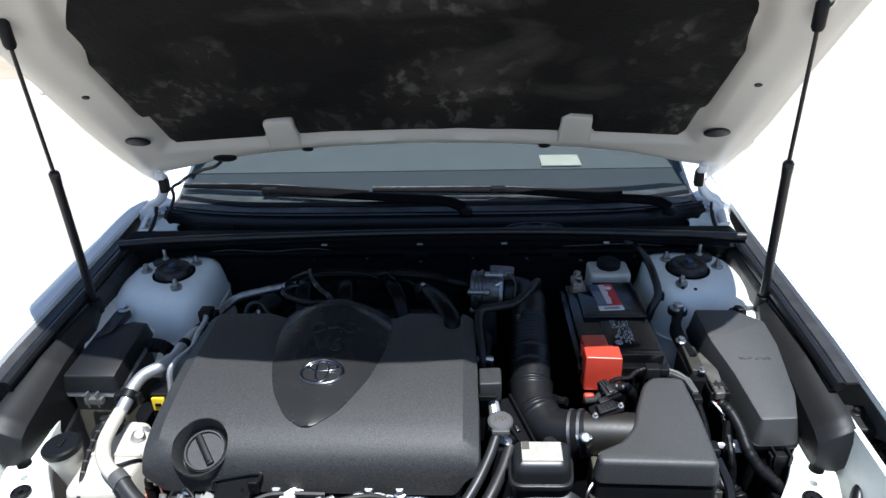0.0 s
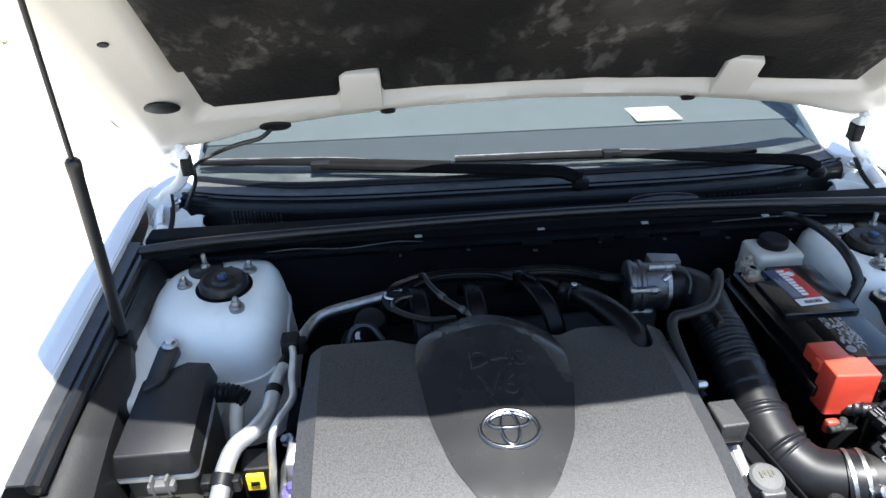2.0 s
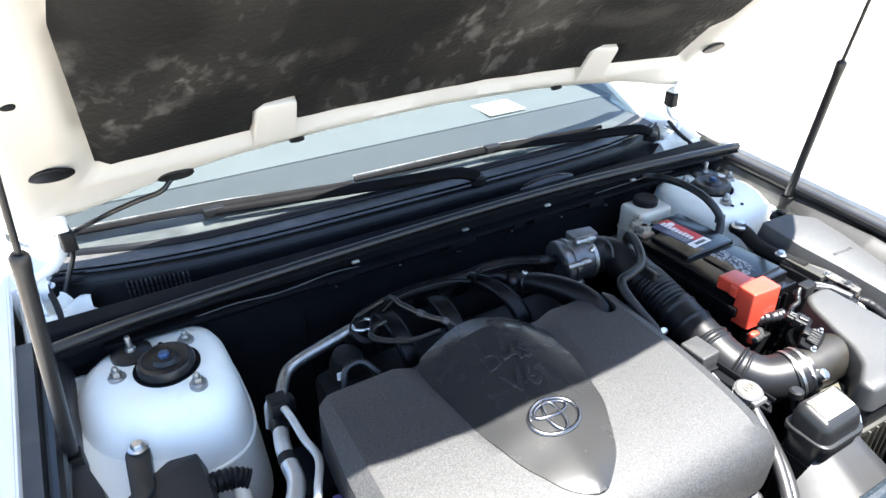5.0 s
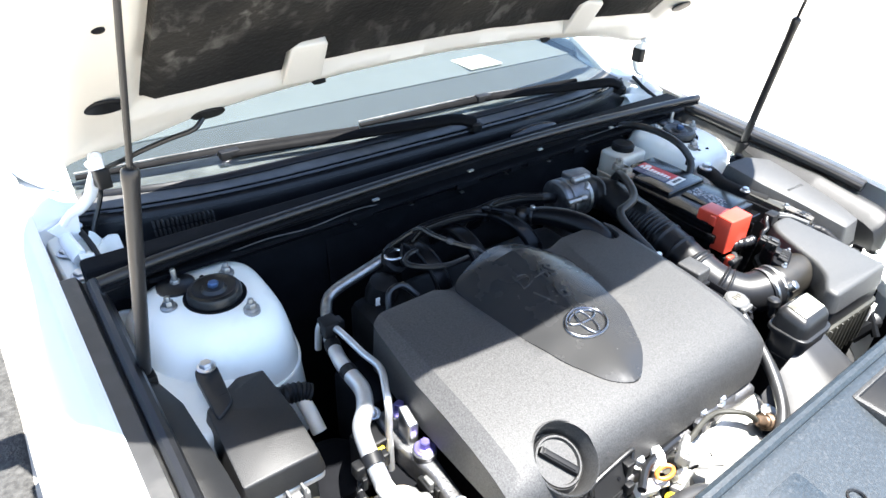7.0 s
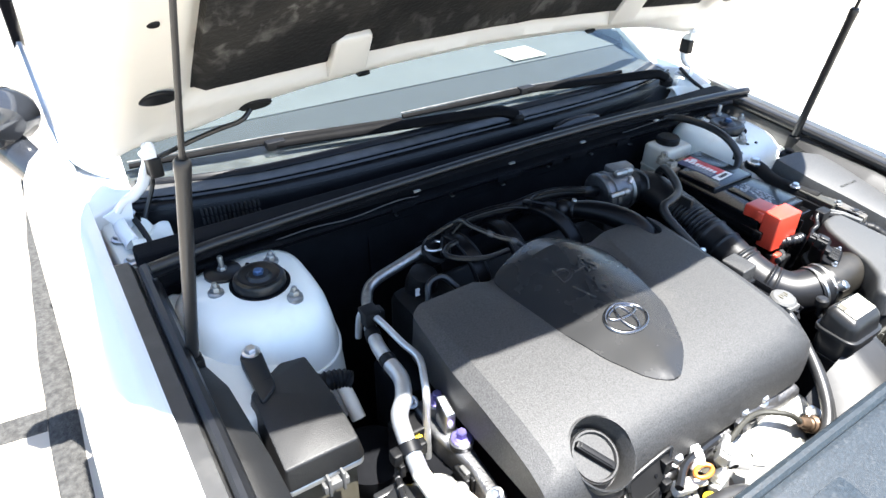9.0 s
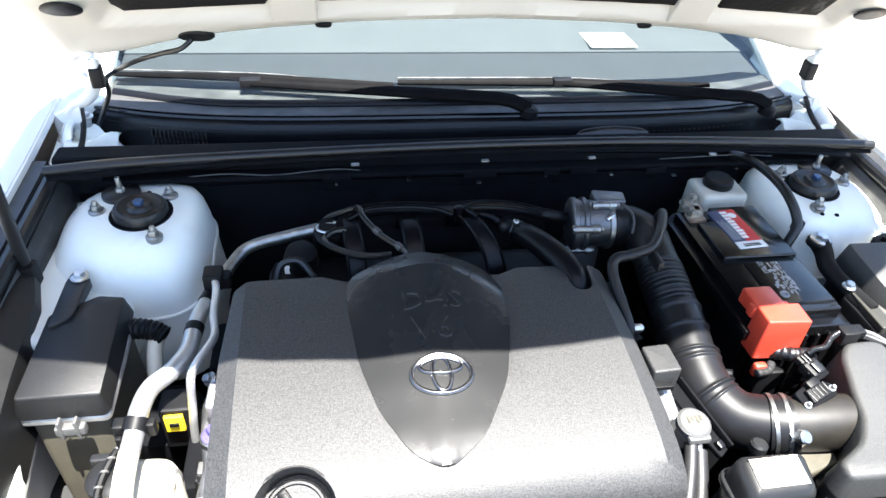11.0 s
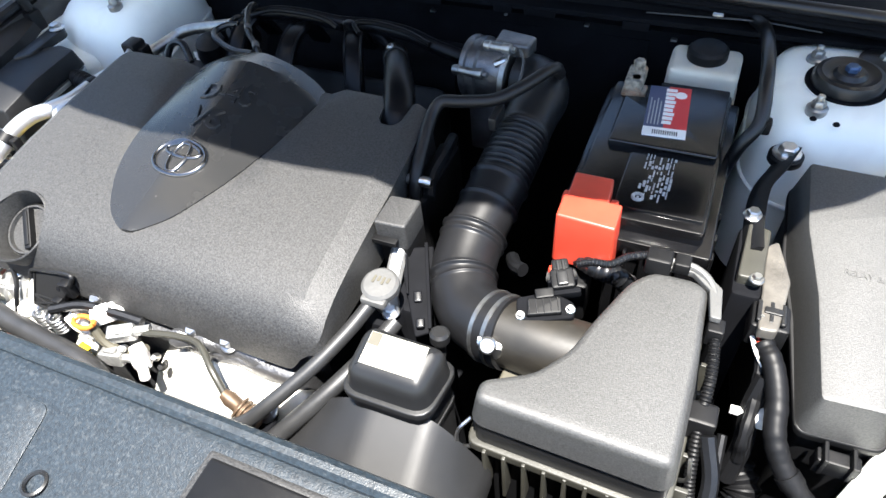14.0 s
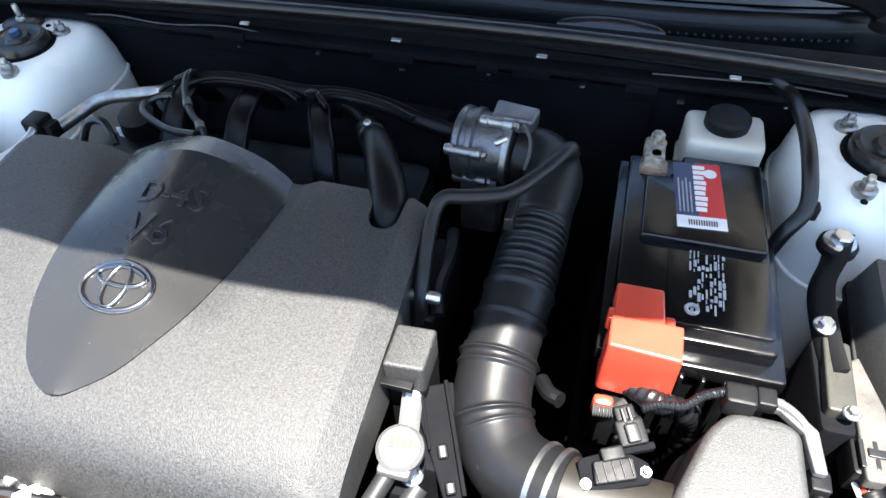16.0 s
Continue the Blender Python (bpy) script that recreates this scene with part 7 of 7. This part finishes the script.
part("latch", geo(box(-0.64, -0.604, 0.906, 0.918, 0.842, 0.855, 0.002), box(-0.634, -0.630, 0.904, 0.916, 0.836, 0.868, 0.001), box(-0.614, -0.610, 0.904, 0.916, 0.836, 0.868, 0.001)), M_GUIDE, fuse)
part("tab", geo(prism([(-0.668, 1.03), (-0.640, 1.05), (-0.634, 1.125), (-0.650, 1.14), (-0.666, 1.125)], 0.906, lambda x, y: 0.914 + 0.08 * (y - 1.03), 0.010, 0.002)), M_SATIN, fuse, "black mounting tab")
part("tab_bolt", bolt((-0.648, 1.124, 0.922), 0.009, h=0.008), M_STEEL, fuse)
part("hinge_knuckle", box(-0.655, -0.638, 1.064, 1.078, 0.895, 0.917, 0.003), M_BLACK, fuse)
part("leg", box(-0.66, -0.60, 0.93, 1.01, 0.30, 0.63, 0.006), M_DARK, fuse)

# ---- pipes on the left ----
coolpipe = thing("heater_pipe", (-0.50, 0.98, 0.85), "thick silver heater pipe with black bands", "pipe")
PA = [(-0.292, 1.205, 0.935), (-0.36, 1.197, 0.924), (-0.412, 1.190, 0.914), (-0.436, 1.172, 0.905), (-0.464, 1.11, 0.895), (-0.476, 1.06, 0.898), (-0.480, 1.02, 0.900), (-0.482, 0.982, 0.900), (-0.497, 0.950, 0.900), (-0.518, 0.925, 0.899), (-0.527, 0.895, 0.893), (-0.530, 0.868, 0.882), (-0.533, 0.845, 0.874)]
part("pipe_tube", tube(PA[4:], lambda t: 0.0105 + 0.0015 * min(1, t * 4), 14, 8), M_PIPE, coolpipe)
part("upper_pipe", tube(PA[:5], 0.0095, 14, 8), M_BOLT, coolpipe, "dull upper pipe")
for a, b in (((-0.467, 1.098, 0.895), (-0.472, 1.080, 0.896)), ((-0.479, 1.030, 0.9), (-0.4803, 1.015, 0.9))):
    part("pipe_band", tube([a, b], 0.0128, 14, smooth=False), M_BLACK, coolpipe)
part("pipe_clamp", geo(tube([(-0.528, 0.886, 0.890), (-0.530, 0.872, 0.884)], 0.0150, 14, smooth=False), box(-0.556, -0.542, 0.872, 0.890, 0.874, 0.892, 0.003), box(-0.518, -0.506, 0.872, 0.886, 0.872, 0.892, 0.003), box(-0.552, -0.545, 0.864, 0.870, 0.86, 0.88, 0.001)), M_BLACK, coolpipe)
thin = thing("thin_pipe", (-0.46, 1.0, 0.85), "thin bent aluminium pipe with black connector", "pipe")
part("pipe_tube", tube([(-0.478, 1.125, 0.87), (-0.474, 1.122, 0.915), (-0.464, 1.115, 0.922), (-0.455, 1.085, 0.918), (-0.452, 1.03, 0.918), (-0.447, 0.99, 0.916), (-0.464, 0.948, 0.913), (-0.471, 0.932, 0.900), (-0.475, 0.925, 0.860), (-0.479, 0.915, 0.81), (-0.482, 0.91, 0.74)], 0.0055, 10, 8), M_PIPE, thin)
part("pipe_block", geo(box(-0.476, -0.448, 1.098, 1.128, 0.905, 0.93, 0.004), box(-0.458, -0.438, 1.105, 1.125, 0.90, 0.922, 0.003)), M_BLACK, thin)
part("yellow_tag", box(-0.512, -0.488, 0.914, 0.920, 0.822, 0.850, 0.001), M_YELLOW, thin, "yellow printed tag")
part("tag_block", box(-0.52, -0.475, 0.921, 0.96, 0.78, 0.855, 0.004), M_BLACK, thin)
part("tag_bar", box(-0.506, -0.494, 0.912, 0.9142, 0.833, 0.839, 0.0003), M_BLACK, thin)
part("pipe_foot", box(-0.49, -0.44, 0.84, 0.94, 0.295, 0.80, 0.006), M_DARK, thin)
acline = thing("elbow_hose", (-0.515, 1.0, 0.85), "black hose with a white plastic elbow in the bay", "hose")
part("elbow", tube([(-0.543, 1.062, 0.862), (-0.543, 1.031, 0.852), (-0.541, 1.006, 0.830)], 0.011, 12, 6), M_RESERVOIR, acline, "white plastic hose elbow")
part("port_hose", tube([(-0.59, 1.066, 0.868), (-0.565, 1.060, 0.873), (-0.545, 1.056, 0.871), (-0.530, 1.05, 0.864)], lambda t: 0.0145 + 0.0012 * math.sin(t * 60), 14, 14), M_BLACK, acline)
part("compressor", lathe([(0.05, 0), (0.055, 0.01), (0.055, 0.07), (0.03, 0.085)], (-0.535, 0.985, 0.70), (0, 0, 1), 28), M_DARK, acline)
part("compressor_stay", box(-0.58, -0.50, 0.95, 1.03, 0.295, 0.705, 0.006), M_DARK, acline)

# ---- coolant reservoir and washer neck ----
tank = thing("coolant_reservoir", (-0.53, 0.79, 0.60), "milky coolant reservoir with pink coolant", "reservoir")
part("tank", prism([(-0.575, 0.70), (-0.478, 0.70), (-0.468, 0.80), (-0.49, 0.865), (-0.572, 0.87)], 0.70, lambda x, y: 0.838 - 0.15 * (0.79 - y) * 0.5, 0.02, 0.016), M_RESERVOIR, tank, smooth=50)
part("fluid", prism([(-0.577, 0.698), (-0.476, 0.698), (-0.466, 0.80), (-0.488, 0.867), (-0.574, 0.872)], 0.30, 0.765, 0.02, 0.004), M_COOLANT, tank, "pink coolant level")
part("tank_cap", geo(lathe([(0.026, 0), (0.028, 0.003), (0.028, 0.012), (0.022, 0.016), (0.001, 0.0165)], (-0.56, 0.84, 0.832), (-0.1, 0, 1), 24), box(-0.59, -0.545, 0.862, 0.874, 0.828, 0.845, 0.003)), M_SATIN, tank)
part("tank_pipe", tube([(-0.533, 0.848, 0.875), (-0.532, 0.81, 0.872), (-0.526, 0.77, 0.868), (-0.505, 0.733, 0.862), (-0.462, 0.70, 0.853)], 0.0120, 12, 8), M_RESERVOIR, tank, "pale pipe over the reservoir")
part("front_hose", tube([(-0.47, 0.707, 0.856), (-0.43, 0.676, 0.838), (-0.385, 0.657, 0.826), (-0.337, 0.646, 0.82), (-0.261, 0.638, 0.818), (-0.172, 0.628, 0.815), (-0.13, 0.61, 0.80)], 0.0132, 14, 8), M_LITHOSE, tank, "black front coolant hose, coloured grey as if sunlit")
part("hose_band", tube([(-0.478, 0.713, 0.8585), (-0.462, 0.701, 0.853)], 0.0145, 14, smooth=False), M_GUIDE, tank)
WIRE = [(-0.545, 0.885, 0.852), (-0.556, 0.862, 0.858), (-0.566, 0.82, 0.852), (-0.562, 0.77, 0.842), (-0.55, 0.72, 0.828), (-0.54, 0.68, 0.80)]
part("wire_loom", tube(WIRE, 0.0045, 8, 8), M_BLACK, tank)
for k, q in enumerate(spline(WIRE, 5)[2:-2]):
    if k % 2 == 0:
        part("loom_tape", lathe([(0.0045, -0.0015), (0.0052, -0.001), (0.0052, 0.001), (0.0045, 0.0015)], q, (0.05, -0.95, -0.3), 10, False), M_GUIDE, tank)
part("tank_strap", tube([(-0.47, 0.80, 0.80), (-0.475, 0.77, 0.835), (-0.50, 0.745, 0.845)], 0.003, 6, 6), M_BLACK, tank)
part("tank_rib", prism([(-0.565, 0.775), (-0.472, 0.775), (-0.472, 0.783), (-0.565, 0.783)], 0.72, 0.8415, 0.002, 0.002), M_RESERVOIR, tank)
washer = thing("washer_neck", (-0.60, 0.765, 0.78), "washer fluid filler neck with a grey-black cap", "washer filler")
part("neck", lathe([(0.017, -0.56), (0.017, -0.075), (0.021, -0.05), (0.026, -0.025), (0.029, -0.012), (0.029, -0.002)], (-0.596, 0.765, 0.868), (-0.05, 0, 1), 24), M_RESERVOIR, washer)
part("washer_cap", lathe([(0.030, -0.006), (0.032, 0.0), (0.032, 0.006), (0.029, 0.009), (0.001, 0.010)], (-0.596, 0.765, 0.868), (-0.05, 0, 1), 28), M_BLACK, washer)
part("cap_tab", box(-0.600, -0.590, 0.755, 0.775, 0.876, 0.881, 0.002), M_BLACK, washer)
fit_ = thing("sensor_plug", (-0.455, 0.84, 0.78), "black sensor plug with grey clip beside the reservoir", "plug")
part("plug_body", geo(box(-0.468, -0.444, 0.835, 0.868, 0.77, 0.822, 0.003), box(-0.462, -0.45, 0.828, 0.838, 0.79, 0.828, 0.002)), M_BLACK, fit_)
part("plug_clip", box(-0.464, -0.448, 0.842, 0.86, 0.821, 0.828, 0.002), M_GUIDE, fit_)
part("plug_lead", tube([(-0.456, 0.866, 0.81), (-0.452, 0.89, 0.815), (-0.446, 0.92, 0.80), (-0.44, 0.94, 0.77)], 0.005, 8, 6), M_RUBBER, fit_)
part("plug_stay", box(-0.466, -0.446, 0.84, 0.86, 0.30, 0.772, 0.004), M_DARK, fit_)
for i, (x, y, z) in enumerate(((-0.492, 0.845, 0.83), (-0.478, 0.81, 0.80), (-0.462, 0.77, 0.79), (-0.50, 0.82, 0.845))):
    p = thing("small_connector", (x, y, z - 0.05), "small metal and plastic connector on the wiring", "connector", "connectors by the reservoir")
    part("plug", geo(lathe([(0.011, 0), (0.012, 0.004), (0.012, 0.018), (0.008, 0.024)], (x, y, z - 0.012), (0.3 * (i - 1), -0.3, 1), 14), box(x - 0.009, x + 0.009, y - 0.012, y + 0.006, z - 0.6 + 0.07, z - 0.008, 0.003)), (M_ALU, M_STEEL, M_BLACK, M_PIPE)[i], p)
